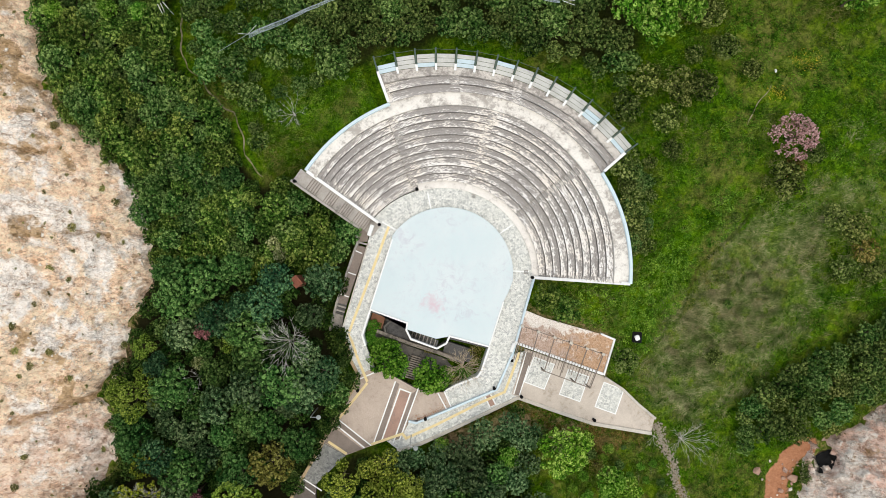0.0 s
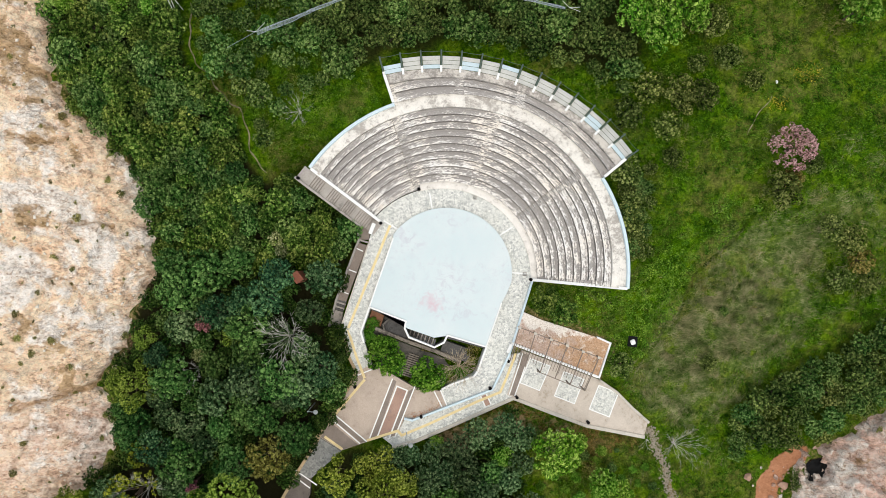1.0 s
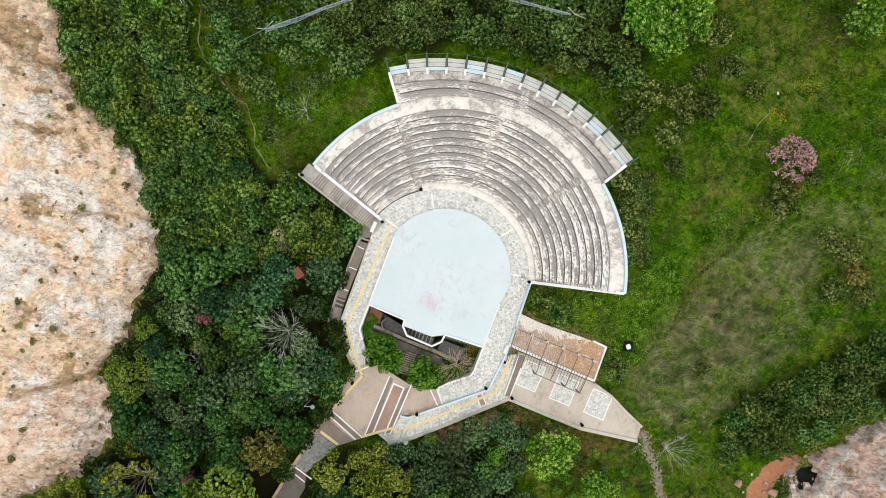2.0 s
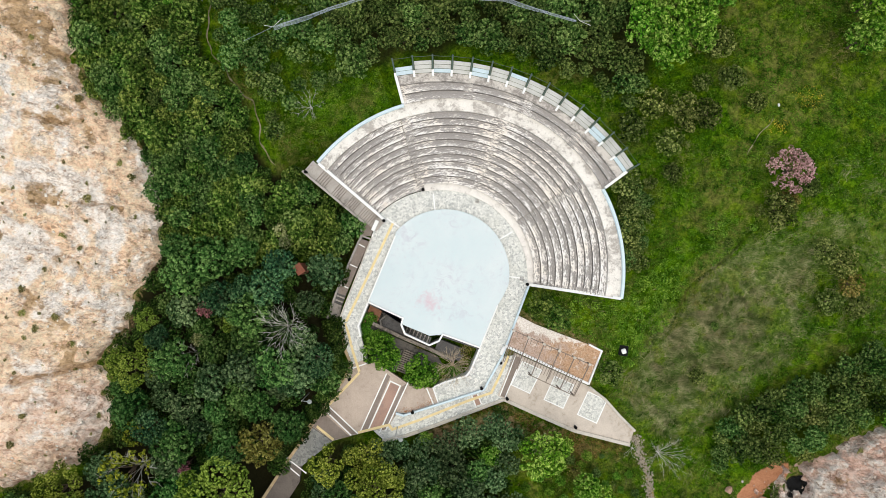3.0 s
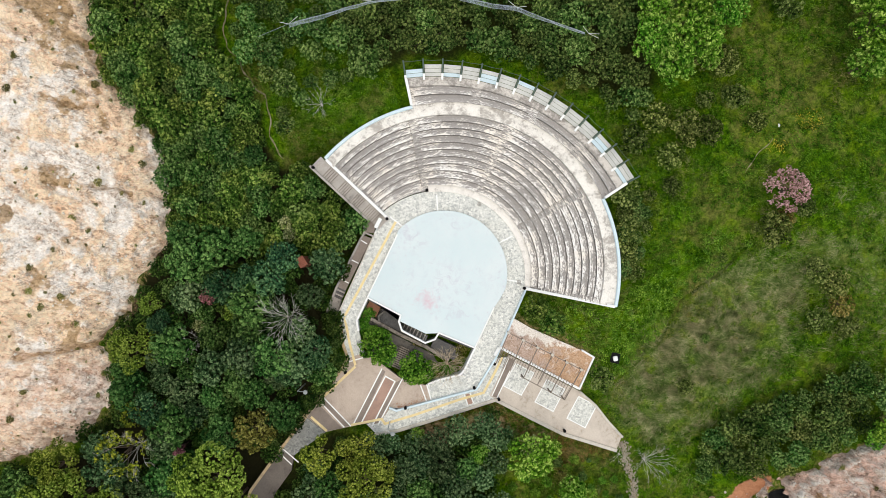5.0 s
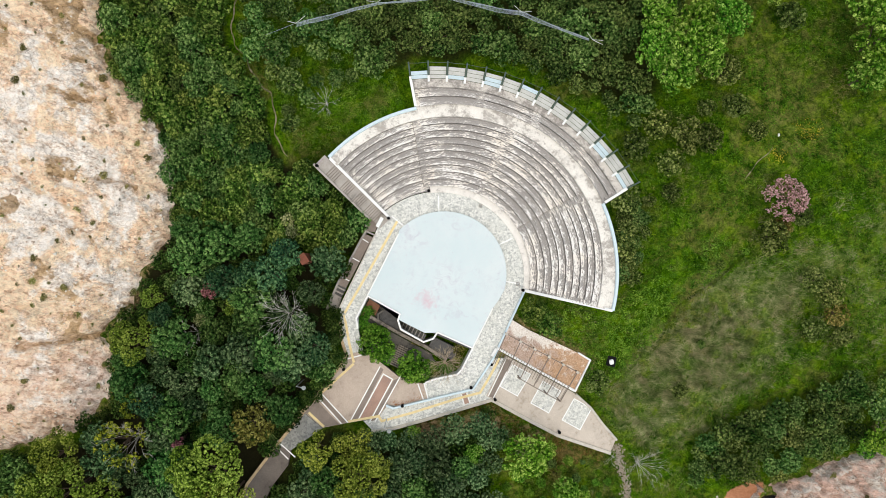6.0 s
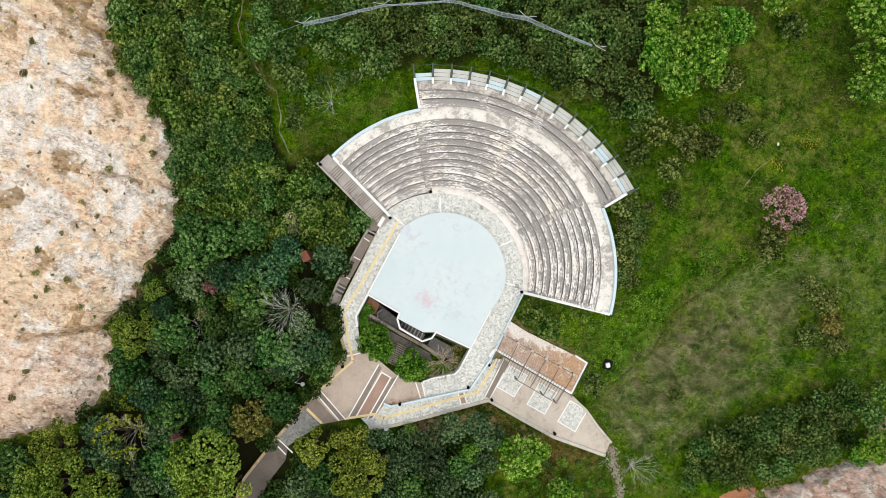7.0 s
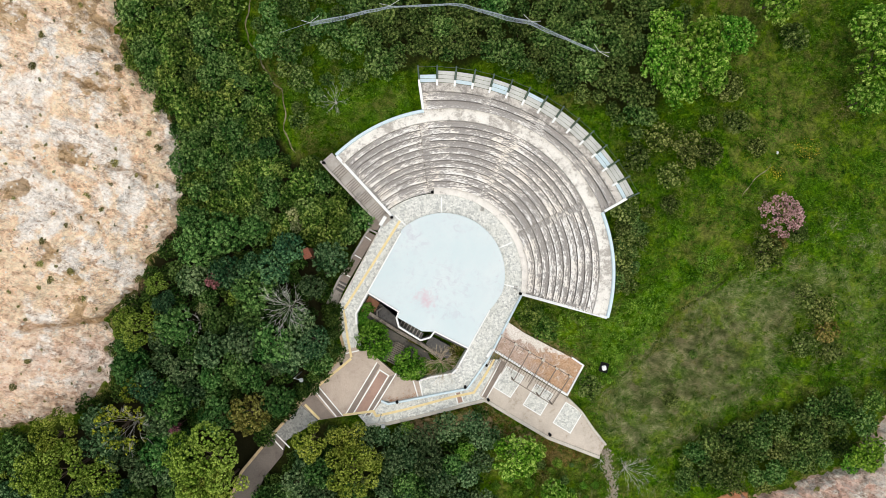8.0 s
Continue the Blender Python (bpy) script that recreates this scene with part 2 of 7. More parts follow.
def ground_cover():
    n = Nodes("meadow_ground", 0.95)
    n.bsdf.inputs["Specular IOR Level"].default_value = 0.03
    at = n.world_place()
    fine = n.noise(4.2, 8, 0.85, at, 0.8)
    clump = n.noise(1.5, 5, 0.75, at, 0.6)
    mid = n.noise(0.6, 6, 0.7, at, 0.8)
    wide = n.noise(0.11, 4, 0.6, at, 0.5)
    tone = n.math("ADD", n.math("MULTIPLY", fine, 0.55), n.math("MULTIPLY", clump, 0.45))
    lush = n.ramp(tone, (0.40, (0.006, 0.020, 0.001)), (0.485, (0.028, 0.080, 0.002)), (0.56, (0.076, 0.165, 0.005)), (0.66, (0.185, 0.28, 0.020)))
    dry = n.ramp(tone, (0.40, (0.032, 0.062, 0.006)), (0.5, (0.088, 0.137, 0.024)), (0.62, (0.23, 0.265, 0.085)))
    brown = n.ramp(tone, (0.38, (0.030, 0.040, 0.004)), (0.62, (0.235, 0.22, 0.065)))
    soil = n.ramp(tone, (0.36, (0.19, 0.12, 0.06)), (0.64, (0.46, 0.32, 0.19)))
    red = n.ramp(tone, (0.36, (0.29, 0.12, 0.06)), (0.64, (0.56, 0.28, 0.16)))
    base = n.mix(n.ramp(n.math("ADD", n.math("MULTIPLY", n.mask("dry"), 0.75), n.math("MULTIPLY", mid, 0.55)), (0.42, 0.0), (0.85, 0.85)), lush, dry)
    base = n.mix(n.ramp(n.math("ADD", mid, n.math("ADD", n.math("MULTIPLY", n.math("SUBTRACT", wide, 0.5), 1.2), n.mask("olive"))), (0.50, 0.0), (0.72, 0.75)), base, brown)
    lime = n.ramp(tone, (0.40, (0.022, 0.050, 0.001)), (0.5, (0.085, 0.150, 0.004)), (0.64, (0.23, 0.30, 0.020)))
    base = n.mix(n.ramp(n.noise(0.42, 6, 0.72, at, 0.9), (0.47, 0.0), (0.62, 0.8)), base, lime)
    base = n.mix(n.ramp(n.noise(0.75, 6, 0.74, n.stretch(at, (1, 1, 1), 37), 0.9), (0.52, 0.0), (0.64, 0.75)), base, n.ramp(tone, (0.42, (0.005, 0.020, 0.001)), (0.62, (0.045, 0.105, 0.006))))
    # leaf litter coloured near black, with the shade under the crowns painted in
    base = n.mix(n.mask("litter_shade"), base, n.ramp(fine, (0.3, (0.008, 0.009, 0.004)), (0.75, (0.026, 0.025, 0.010))))
    base = n.mix(n.ramp(n.math("ADD", n.mask("soil"), n.math("MULTIPLY", n.math("SUBTRACT", clump, 0.5), 0.9)), (0.45, 0.0), (0.7, 1.0)), base, soil)
    base = n.mix(n.ramp(n.math("ADD", n.mask("red"), n.math("MULTIPLY", n.math("SUBTRACT", clump, 0.5), 0.9)), (0.45, 0.0), (0.65, 1.0)), base, red)
    n.bump(tone, 1.0, 0.25)
    return n.done(base)


def grass_blades(name, dark, mid, light, withered=(0.30, 0.25, 0.09)):
    n = Nodes(name, 0.85)
    n.bsdf.inputs["Specular IOR Level"].default_value = 0.03
    at = n.world_place()
    r = n.math("ADD", n.math("MULTIPLY", n.island_random(), 0.24), n.math("MULTIPLY", n.noise(0.65, 5, 0.68, at, 0.5), 0.76))
    base = n.ramp(r, (0.33, dark), (0.5, mid), (0.68, light))
    faded = n.ramp(r, (0.33, tuple(0.5 * c for c in mid)), (0.68, withered))
    patch = n.math("ADD", n.math("MULTIPLY", n.noise(0.28, 6, 0.72, at, 0.8), 0.6), n.math("MULTIPLY", n.noise(0.09, 3, 0.6, at, 0.6), 0.4))
    return n.done(n.mix(n.ramp(patch, (0.485, 0.0), (0.60, 0.85)), base, faded))


def bed_earth():
    """Pinkish to orange earth, with pale gravel spilt along the upper edge."""
    n = Nodes("bare_bed_earth", 0.95)
    at = n.world_place()
    split = n.make("ShaderNodeSeparateXYZ")
    n.link(at, split.inputs[0])
    x, y = split.outputs["X"], split.outputs["Y"]
    grain = n.noise(5.5, 7, 0.8, at)
    patch = n.noise(0.8, 6, 0.72, at, 0.6)
    pink = n.ramp(grain, (0.34, (0.36, 0.24, 0.18)), (0.5, (0.50, 0.37, 0.30)), (0.64, (0.64, 0.52, 0.45)))
    orange = n.ramp(grain, (0.34, (0.34, 0.19, 0.10)), (0.5, (0.50, 0.315, 0.195)), (0.64, (0.66, 0.49, 0.35)))
    pale = n.ramp(grain, (0.34, (0.50, 0.42, 0.35)), (0.5, (0.80, 0.745, 0.68)), (0.64, (0.90, 0.87, 0.82)))
    drift = n.math("MULTIPLY", n.math("SUBTRACT", patch, 0.5), 3.0)
    base = n.mix(n.ramp(n.math("ADD", n.math("MULTIPLY", n.math("SUBTRACT", x, 11.5), 0.16), drift), (0.15, 0.0), (0.75, 1.0)), pink, orange)
    clods = n.noise(1.5, 6, 0.75, n.stretch(at, (1, 1, 1), 31), 0.5)
    base = n.mix(n.ramp(clods, (0.54, 0.0), (0.60, 0.5)), base, (0.24, 0.155, 0.09))
    base = n.mix(n.ramp(n.noise(1.1, 6, 0.75, n.stretch(at, (1, 1, 1), 77), 0.5), (0.55, 0.0), (0.62, 0.6)), base, pale)
    above = n.math("ADD", y, n.math("ADD", n.math("MULTIPLY", x, 0.30), 5.25))
    above = n.math("SUBTRACT", above, n.math("MULTIPLY", n.math("MAXIMUM", n.math("SUBTRACT", x, 13.2), 0.0), 0.30))
    base = n.mix(n.ramp(n.math("ADD", above, n.math("MULTIPLY", drift, 1.5)), (0.0, 0.0), (0.5, 0.95)), base, pale)
    n.bump(n.math("ADD", grain, n.math("MULTIPLY", clods, 0.8)), 0.8, 0.12)
    return n.done(base)


SEAT = seat_concrete()
CREAM = pale_concrete("cream_concrete", (0.66, 0.63, 0.585), (0.85, 0.82, 0.775), (0.36, 0.33, 0.30), 0.60)
WALKWAY = pale_concrete("cream_walkway_concrete", (0.62, 0.595, 0.55), (0.86, 0.83, 0.775), (0.34, 0.31, 0.28), 0.55)
STAINED = pale_concrete("stained_walkway_concrete", (0.44, 0.41, 0.375), (0.68, 0.645, 0.595), (0.22, 0.20, 0.185), 0.52)
KERB = pale_concrete("pale_kerb_stone", (0.46, 0.43, 0.37), (0.62, 0.58, 0.52), (0.28, 0.26, 0.22), 0.62)
WHITE = plain("white_wall_paint", (0.78, 0.79, 0.78), 0.6, wear=0.12)
BLUE = plain("pale_blue_wall_paint", (0.56, 0.68, 0.74), 0.6, wear=0.25)
GREY = pale_concrete("grey_concrete", (0.30, 0.275, 0.25), (0.47, 0.44, 0.40), (0.12, 0.11, 0.10), 0.6)
DARKGREY = pale_concrete("dark_grey_concrete", (0.07, 0.07, 0.07), (0.16, 0.155, 0.15), (0.04, 0.04, 0.04), 0.6)
BEIGE = pale_concrete("beige_exposed_aggregate", (0.40, 0.325, 0.265), (0.56, 0.475, 0.405), (0.30, 0.235, 0.19), 0.60)
BROWN = pale_concrete("brown_cobble_strip", (0.20, 0.165, 0.14), (0.31, 0.26, 0.225), (0.12, 0.10, 0.08), 0.65)
PATHBROWN = pale_concrete("brown_path_cobbles", (0.12, 0.103, 0.092), (0.20, 0.175, 0.155), (0.08, 0.07, 0.06), 0.62)
BRICKRED = pale_concrete("pink_brick_inlay", (0.32, 0.20, 0.155), (0.45, 0.31, 0.25), (0.24, 0.2, 0.18), 0.6)
TRODDEN = pale_concrete("trodden_trail_earth", (0.15, 0.135, 0.075), (0.32, 0.28, 0.18), (0.08, 0.10, 0.03), 0.5)
EARTH = bed_earth()
TERRACE_FLOOR = pale_concrete("pale_terrace_concrete", (0.47, 0.41, 0.35), (0.61, 0.55, 0.48), (0.36, 0.30, 0.24), 0.585)
FLAG = flagstone(shade=1.17)
FLAGDARK = flagstone("grey_flagstone_paving", 0.52)
STAGE = stage_paint()
YELLOW = plain("worn_yellow_line_paint", (0.78, 0.64, 0.35), 0.8, wear=0.35, scale=2.0)
POST = plain("dark_green_post_paint", (0.085, 0.125, 0.105), 0.5, wear=0.5)
BOARD = pale_concrete("grey_screen_board", (0.48, 0.48, 0.455), (0.63, 0.635, 0.605), (0.3, 0.29, 0.25), 0.64)
BLACK = plain("black_metal", (0.008, 0.008, 0.009), 0.8, wear=0.3)
STEEL = plain("galvanised_steel", (0.50, 0.53, 0.56), 0.45, 0.6, wear=0.4)
TIMBER = plain("weathered_timber", (0.235, 0.195, 0.165), 0.85, wear=0.6)
RUST = plain("rust_red_sheet", (0.24, 0.075, 0.04), 0.7, wear=0.5)
GROUND = ground_cover()
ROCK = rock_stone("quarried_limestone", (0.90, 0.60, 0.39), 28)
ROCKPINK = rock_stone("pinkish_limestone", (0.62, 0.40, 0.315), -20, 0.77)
PALESTONE = plain("pale_rubble_stone", (0.80, 0.74, 0.66), 0.9, wear=0.35, scale=5.0)
PINKSTONE = plain("pinkish_rubble_stone", (0.56, 0.47, 0.41), 0.9, wear=0.4, scale=5.0)
TANKERB = pale_concrete("tan_kerb_paint", (0.42, 0.31, 0.18), (0.60, 0.47, 0.30), (0.30, 0.25, 0.18), 0.58)
REDSOIL = plain("reddish_planter_earth", (0.26, 0.13, 0.08), 0.95, wear=0.6, scale=2.5)
GREYSTONE = plain("grey_rubble_stone", (0.38, 0.33, 0.27), 0.9, wear=0.5, scale=3.0)
BOULDER = plain("reddish_boulder_stone", (0.42, 0.27, 0.20), 0.9, wear=0.6, scale=2.0)
BARK = bark("brown_bark", (0.05, 0.035, 0.025), (0.16, 0.12, 0.09))
DEADWOOD = bark("bleached_dead_wood", (0.36, 0.34, 0.31), (0.60, 0.58, 0.54))
OLIVE = leaves("olive_green_leaves", (0.008, 0.025, 0.002), (0.066, 0.128, 0.018), (0.28, 0.35, 0.08), 0.66, 0.55)
BELTLEAF = leaves("dull_olive_leaves", (0.006, 0.018, 0.003), (0.050, 0.098, 0.020), (0.20, 0.265, 0.075), 0.62, 0.6)
REDBUD = leaves("dull_red_blossom", (0.05, 0.02, 0.02), (0.20, 0.075, 0.085), (0.38, 0.18, 0.20), 0.9, 0.2)
DARKLEAF = leaves("dark_green_leaves", (0.006, 0.022, 0.004), (0.042, 0.105, 0.022), (0.16, 0.265, 0.075), 0.5, 0.75)
GREYLEAF = leaves("grey_green_leaves", (0.007, 0.024, 0.007), (0.058, 0.115, 0.042), (0.22, 0.31, 0.14), 0.5, 0.75)
LIMELEAF = leaves("yellow_green_leaves", (0.022, 0.042, 0.003), (0.125, 0.180, 0.019), (0.38, 0.44, 0.085), 0.92, 0.35)
FRESHLEAF = leaves("fresh_green_leaves", (0.014, 0.055, 0.004), (0.090, 0.220, 0.014), (0.34, 0.475, 0.10), 0.85, 0.4)
GARDENLEAF = leaves("garden_green_leaves", (0.010, 0.04, 0.002), (0.070, 0.180, 0.013), (0.23, 0.385, 0.05), 0.8, 0.4)
YELLOWLEAF = leaves("yellow_tipped_leaves", (0.045, 0.06, 0.005), (0.17, 0.20, 0.02), (0.42, 0.41, 0.04), 0.9, 0.2)
MEADOWLEAF = leaves("brownish_olive_leaves", (0.008, 0.019, 0.003), (0.078, 0.115, 0.022), (0.28, 0.315, 0.10), 0.6, 0.75)
LAURELLEAF = leaves("deep_green_leaves", (0.006, 0.024, 0.003), (0.053, 0.118, 0.023), (0.23, 0.33, 0.10), 0.66, 0.55)
CONIFERLEAF = leaves("blue_green_needles", (0.003, 0.016, 0.006), (0.030, 0.092, 0.036), (0.14, 0.25, 0.105), 0.6, 0.6)
# darker than the crowns' leaves: shade of the gaps put into the colour
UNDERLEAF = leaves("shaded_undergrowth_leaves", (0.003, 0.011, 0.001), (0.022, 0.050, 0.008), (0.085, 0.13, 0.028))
RUSTLEAF = leaves("rusty_olive_leaves", (0.05, 0.04, 0.01), (0.155, 0.145, 0.03), (0.36, 0.32, 0.10), 0.85, 0.3)
PALELEAF = leaves("whitish_blossom_leaves", (0.08, 0.11, 0.03), (0.25, 0.29, 0.11), (0.52, 0.55, 0.32))
PINK = leaves("pink_blossom", (0.07, 0.045, 0.032), (0.35, 0.195, 0.19), (0.60, 0.41, 0.41), 1.0, 0.2)
HERB = grass_blades("bright_herb_leaves", (0.012, 0.046, 0.001), (0.058, 0.155, 0.003), (0.17, 0.32, 0.015))
LUSH = grass_blades("lush_grass_blades", (0.005, 0.026, 0.002), (0.044, 0.132, 0.007), (0.19, 0.34, 0.034))
BROWNGRASS = grass_blades("brown_bank_grass", (0.035, 0.030, 0.006), (0.15, 0.105, 0.026), (0.34, 0.235, 0.085))
STRAW = grass_blades("straw_grass_blades", (0.032, 0.070, 0.010), (0.098, 0.142, 0.034), (0.33, 0.325, 0.175), (0.31, 0.28, 0.15))
DEADLEAF = plain("fallen_orange_leaf", (0.36, 0.15, 0.06), 0.8, wear=0.5)
PETAL = plain("yellow_petals", (0.62, 0.47, 0.03), 0.6, wear=0.1)
NETWIRE = plain("grey_blue_net_wire", (0.42, 0.48, 0.55), 0.5, wear=0.3)
LAMPGREY = plain("lamp_head_grey", (0.24, 0.265, 0.26), 0.5, wear=0.3)
SHEET = plain("black_plastic_sheet", (0.006, 0.0065, 0.007), 0.8, wear=0.2)
CUSHION = leaves("cushion_leaves", (0.05, 0.05, 0.012), (0.16, 0.155, 0.045), (0.34, 0.31, 0.12))
WALLTOP = pale_concrete("mossy_wall_concrete", (0.17, 0.15, 0.125), (0.33, 0.29, 0.245), (0.07, 0.065, 0.055), 0.54)
YARDWALL = pale_concrete("dark_yard_concrete", (0.10, 0.095, 0.085), (0.20, 0.185, 0.165), (0.05, 0.05, 0.045), 0.56)

# ---- building helpers ----
def part(name, bm, material, parent=None, label="", smooth=False):
    """Links a bmesh as one mesh object under a thing or a part."""
    data = bpy.data.meshes.new(name)
    bmesh.ops.recalc_face_normals(bm, faces=bm.faces)
    bm.to_mesh(data)
    bm.free()
    if smooth:
        data.polygons.foreach_set("use_smooth", [True] * len(data.polygons))
    data.materials.append(material)
    ob = new(name, data)
    ob.parent = parent
    if label:
        ob["label"] = label
    return ob


def thing(name, label, category, group="", at=(0, 0, 0), kind=""):
    ob = new(name)
    ob.location = at
    ob.empty_display_size = 0.3
    return tagged(ob, label, category, group, kind)


def loose(name, verts, faces, material, parent=None, smooth=False):
    data = bpy.data.meshes.new(name)
    data.from_pydata(verts, [], faces)
    data.update()
    if smooth:
        data.polygons.foreach_set("use_smooth", [True] * len(data.polygons))
    data.materials.append(material)
    ob = new(name, data)
    ob.parent = parent
    return ob


def slab(points, thick, bm=None):
    """A slab whose top corners are the points (x, y, z)."""
    bm = bm or bmesh.new()
    top = [bm.verts.new(p) for p in points]
    low = [bm.verts.new((p[0], p[1], p[2] - thick)) for p in points]
    faces = [bm.faces.new(top), bm.faces.new(low[::-1])]
    for k in range(len(points)):
        j = (k + 1) % len(points)
        bm.faces.new((top[k], low[k], low[j], top[j]))
    bmesh.ops.triangulate(bm, faces=faces)
    return bm


def flat(points, z):
    return [(x, y, z) for x, y in points]


def strip(points, width, foot, head, bm=None, bevel=0.0):
    """A wall, kerb or painted line of that width along a line of (x, y, z): from foot below z to head above it."""
    bm = bm or bmesh.new()
    rows = []
    for k, p in enumerate(points):
        p = Vector(p)
        a = Vector(points[max(k - 1, 0)])
        b = Vector(points[min(k + 1, len(points) - 1)])
        d1, d2 = (p - a).to_2d(), (b - p).to_2d()
        d1 = d1.normalized() if d1.length > 1e-6 else d2.normalized()
        d2 = d2.normalized() if d2.length > 1e-6 else d1
        t = (d1 + d2).normalized()
        n = Vector((-t.y, t.x)) * (width / 2 / max(t.dot(d1), 0.4))
        e = min(bevel, width / 3)
        inner = n * (1 - 2 * e / width)
        ring = [(p.x + n.x, p.y + n.y, p.z - foot), (p.x + n.x, p.y + n.y, p.z + head - e)]
        if e:
            ring += [(p.x + inner.x, p.y + inner.y, p.z + head), (p.x - inner.x, p.y - inner.y, p.z + head)]
        ring += [(p.x - n.x, p.y - n.y, p.z + head - e), (p.x - n.x, p.y - n.y, p.z - foot)]
        rows.append([bm.verts.new(q) for q in ring])
    m = len(rows[0])
    for r, q in zip(rows, rows[1:]):
        for k in range(m):
            bm.faces.new((r[k], r[(k + 1) % m], q[(k + 1) % m], q[k]))
    bm.faces.new(rows[0][::-1])
    bm.faces.new(rows[-1])
    return bm


def tube(points, radii, sides=6, bm=None):
    """A round bar or limb along the points, with a radius at each."""
    bm = bm or bmesh.new()
    rings = []
    for k, p in enumerate(points):
        p = Vector(p)
        d = Vector(points[min(k + 1, len(points) - 1)]) - Vector(points[max(k - 1, 0)])
        q = d.to_track_quat("Z", "Y")
        r = radii[k] if isinstance(radii, (list, tuple)) else radii
        rings.append([bm.verts.new(p + q @ Vector((r * math.cos(a), r * math.sin(a), 0))) for a in (2 * math.pi * j / sides for j in range(sides))])
    for a, b in zip(rings, rings[1:]):
        for j in range(sides):
            bm.faces.new((a[j], a[(j + 1) % sides], b[(j + 1) % sides], b[j]))
    bm.faces.new(rings[0][::-1])
    bm.faces.new(rings[-1])
    return bm


def box(centre, size, turn=0.0, bm=None, bevel=0.0):
    bm = bm or bmesh.new()
    m = pose(*centre, 0, 0, turn) @ Matrix.Diagonal((*size, 1))
    made = bmesh.ops.create_cube(bm, size=1, matrix=m)
    if bevel:
        edges = list({e for v in made["verts"] for e in v.link_edges})
        bmesh.ops.bevel(bm, geom=edges, offset=bevel, segments=1, affect="EDGES")
    return bm


def lathe(profile, centre, sides=14, bm=None):
    bm = bm or bmesh.new()
    rings = [[bm.verts.new((centre[0] + r * math.cos(a), centre[1] + r * math.sin(a), centre[2] + z)) for a in (2 * math.pi * j / sides for j in range(sides))] for r, z in profile]
    for a, b in zip(rings, rings[1:]):
        for j in range(sides):
            bm.faces.new((a[j], a[(j + 1) % sides], b[(j + 1) % sides], b[j]))
    bm.faces.new(rings[0][::-1])
    bm.faces.new(rings[-1])
    return bm


def smooth(a, b, v):
    t = np.clip((np.asarray(v, float) - a) / (b - a), 0, 1)
    return t * t * (3 - 2 * t)


def side(x, y, poly):
    """Signed distance to a polygon's outline, minus inside; x and y are arrays."""
    x, y = np.asarray(x, float), np.asarray(y, float)
    best, inside = np.full(x.shape, 1e9), np.zeros(x.shape, bool)
    for (ax, ay), (bx, by) in zip(poly, poly[1:] + poly[:1]):
        dx, dy = bx - ax, by - ay
        t = np.clip(((x - ax) * dx + (y - ay) * dy) / (dx * dx + dy * dy + 1e-12), 0, 1)
        best = np.minimum(best, np.hypot(x - ax - t * dx, y - ay - t * dy))
        cross = (ay > y) != (by > y)
        inside ^= cross & (x < ax + (y - ay) * dx / (dy if abs(dy) > 1e-12 else 1e-12))
    return np.where(inside, -best, best)


def along(x, y, line):
    """Distance to an open line."""
    best = np.full(np.shape(x), 1e9)
    for (ax, ay), (bx, by) in zip(line, line[1:]):
        dx, dy = bx - ax, by - ay
        t = np.clip(((x - ax) * dx + (y - ay) * dy) / (dx * dx + dy * dy), 0, 1)
        best = np.minimum(best, np.hypot(x - ax - t * dx, y - ay - t * dy))
    return best


class Waves:
    """Smooth seeded noise for arrays: a sum of turned value-noise grids."""

    def __init__(self, seed):
        self.table = np.random.RandomState(seed).rand(256, 256)

    def one(self, x, y):
        i, j = np.floor(x).astype(int), np.floor(y).astype(int)
        u, v = x - i, y - j
        u, v = u * u * (3 - 2 * u), v * v * (3 - 2 * v)
        g = lambda a, b: self.table[a % 256, b % 256]
        return (g(i, j) * (1 - u) + g(i + 1, j) * u) * (1 - v) + (g(i, j + 1) * (1 - u) + g(i + 1, j + 1) * u) * v - 0.5

    def facets(self, x, y, size, turn, stretch, tilt):
        """Broken blocks: each cell of a jittered net has its own height and slope."""
        c, s = math.cos(radians(turn)), math.sin(radians(turn))
        u, v = (c * x + s * y) / size / stretch, (c * y - s * x) / size
        i, j = np.floor(u).astype(int), np.floor(v).astype(int)
        best, h = np.full(u.shape, 1e9), np.zeros(u.shape)
        for di in (-1, 0, 1):
            for dj in (-1, 0, 1):
                a, b = (i + di) % 256, (j + dj) % 256
                r1, r2, r3 = self.table[a, b], self.table[b, (a + 77) % 256], self.table[(a + 31) % 256, (b + 59) % 256]
                du, dv = u - (i + di) - r1, v - (j + dj) - r2
                d = du * du + dv * dv
                r4 = self.table[(b + 13) % 256, a]
                here = (r3 - 0.5) + tilt * ((r4 - 0.5) * du + (r1 * 7 % 1 - 0.5) * dv)
                h = np.where(d < best, here, h)
                best = np.minimum(best, d)
        return h * size

    def __call__(self, x, y, size, octaves=4, gain=0.5, ridge=False):
        x, y = np.asarray(x, float), np.asarray(y, float)
        total, amp = 0.0, 1.0
        for k in range(octaves):
            c, s = math.cos(0.7 * k + 0.4), math.sin(0.7 * k + 0.4)
            n = self.one((c * x - s * y) / size + 17 * k, (s * x + c * y) / size + 31 * k)
            total = total + amp * ((0.25 - np.abs(n)) * 2 if ridge else n)
            size, amp = size / 2, amp * gain
        return total


WAVES = Waves(5)

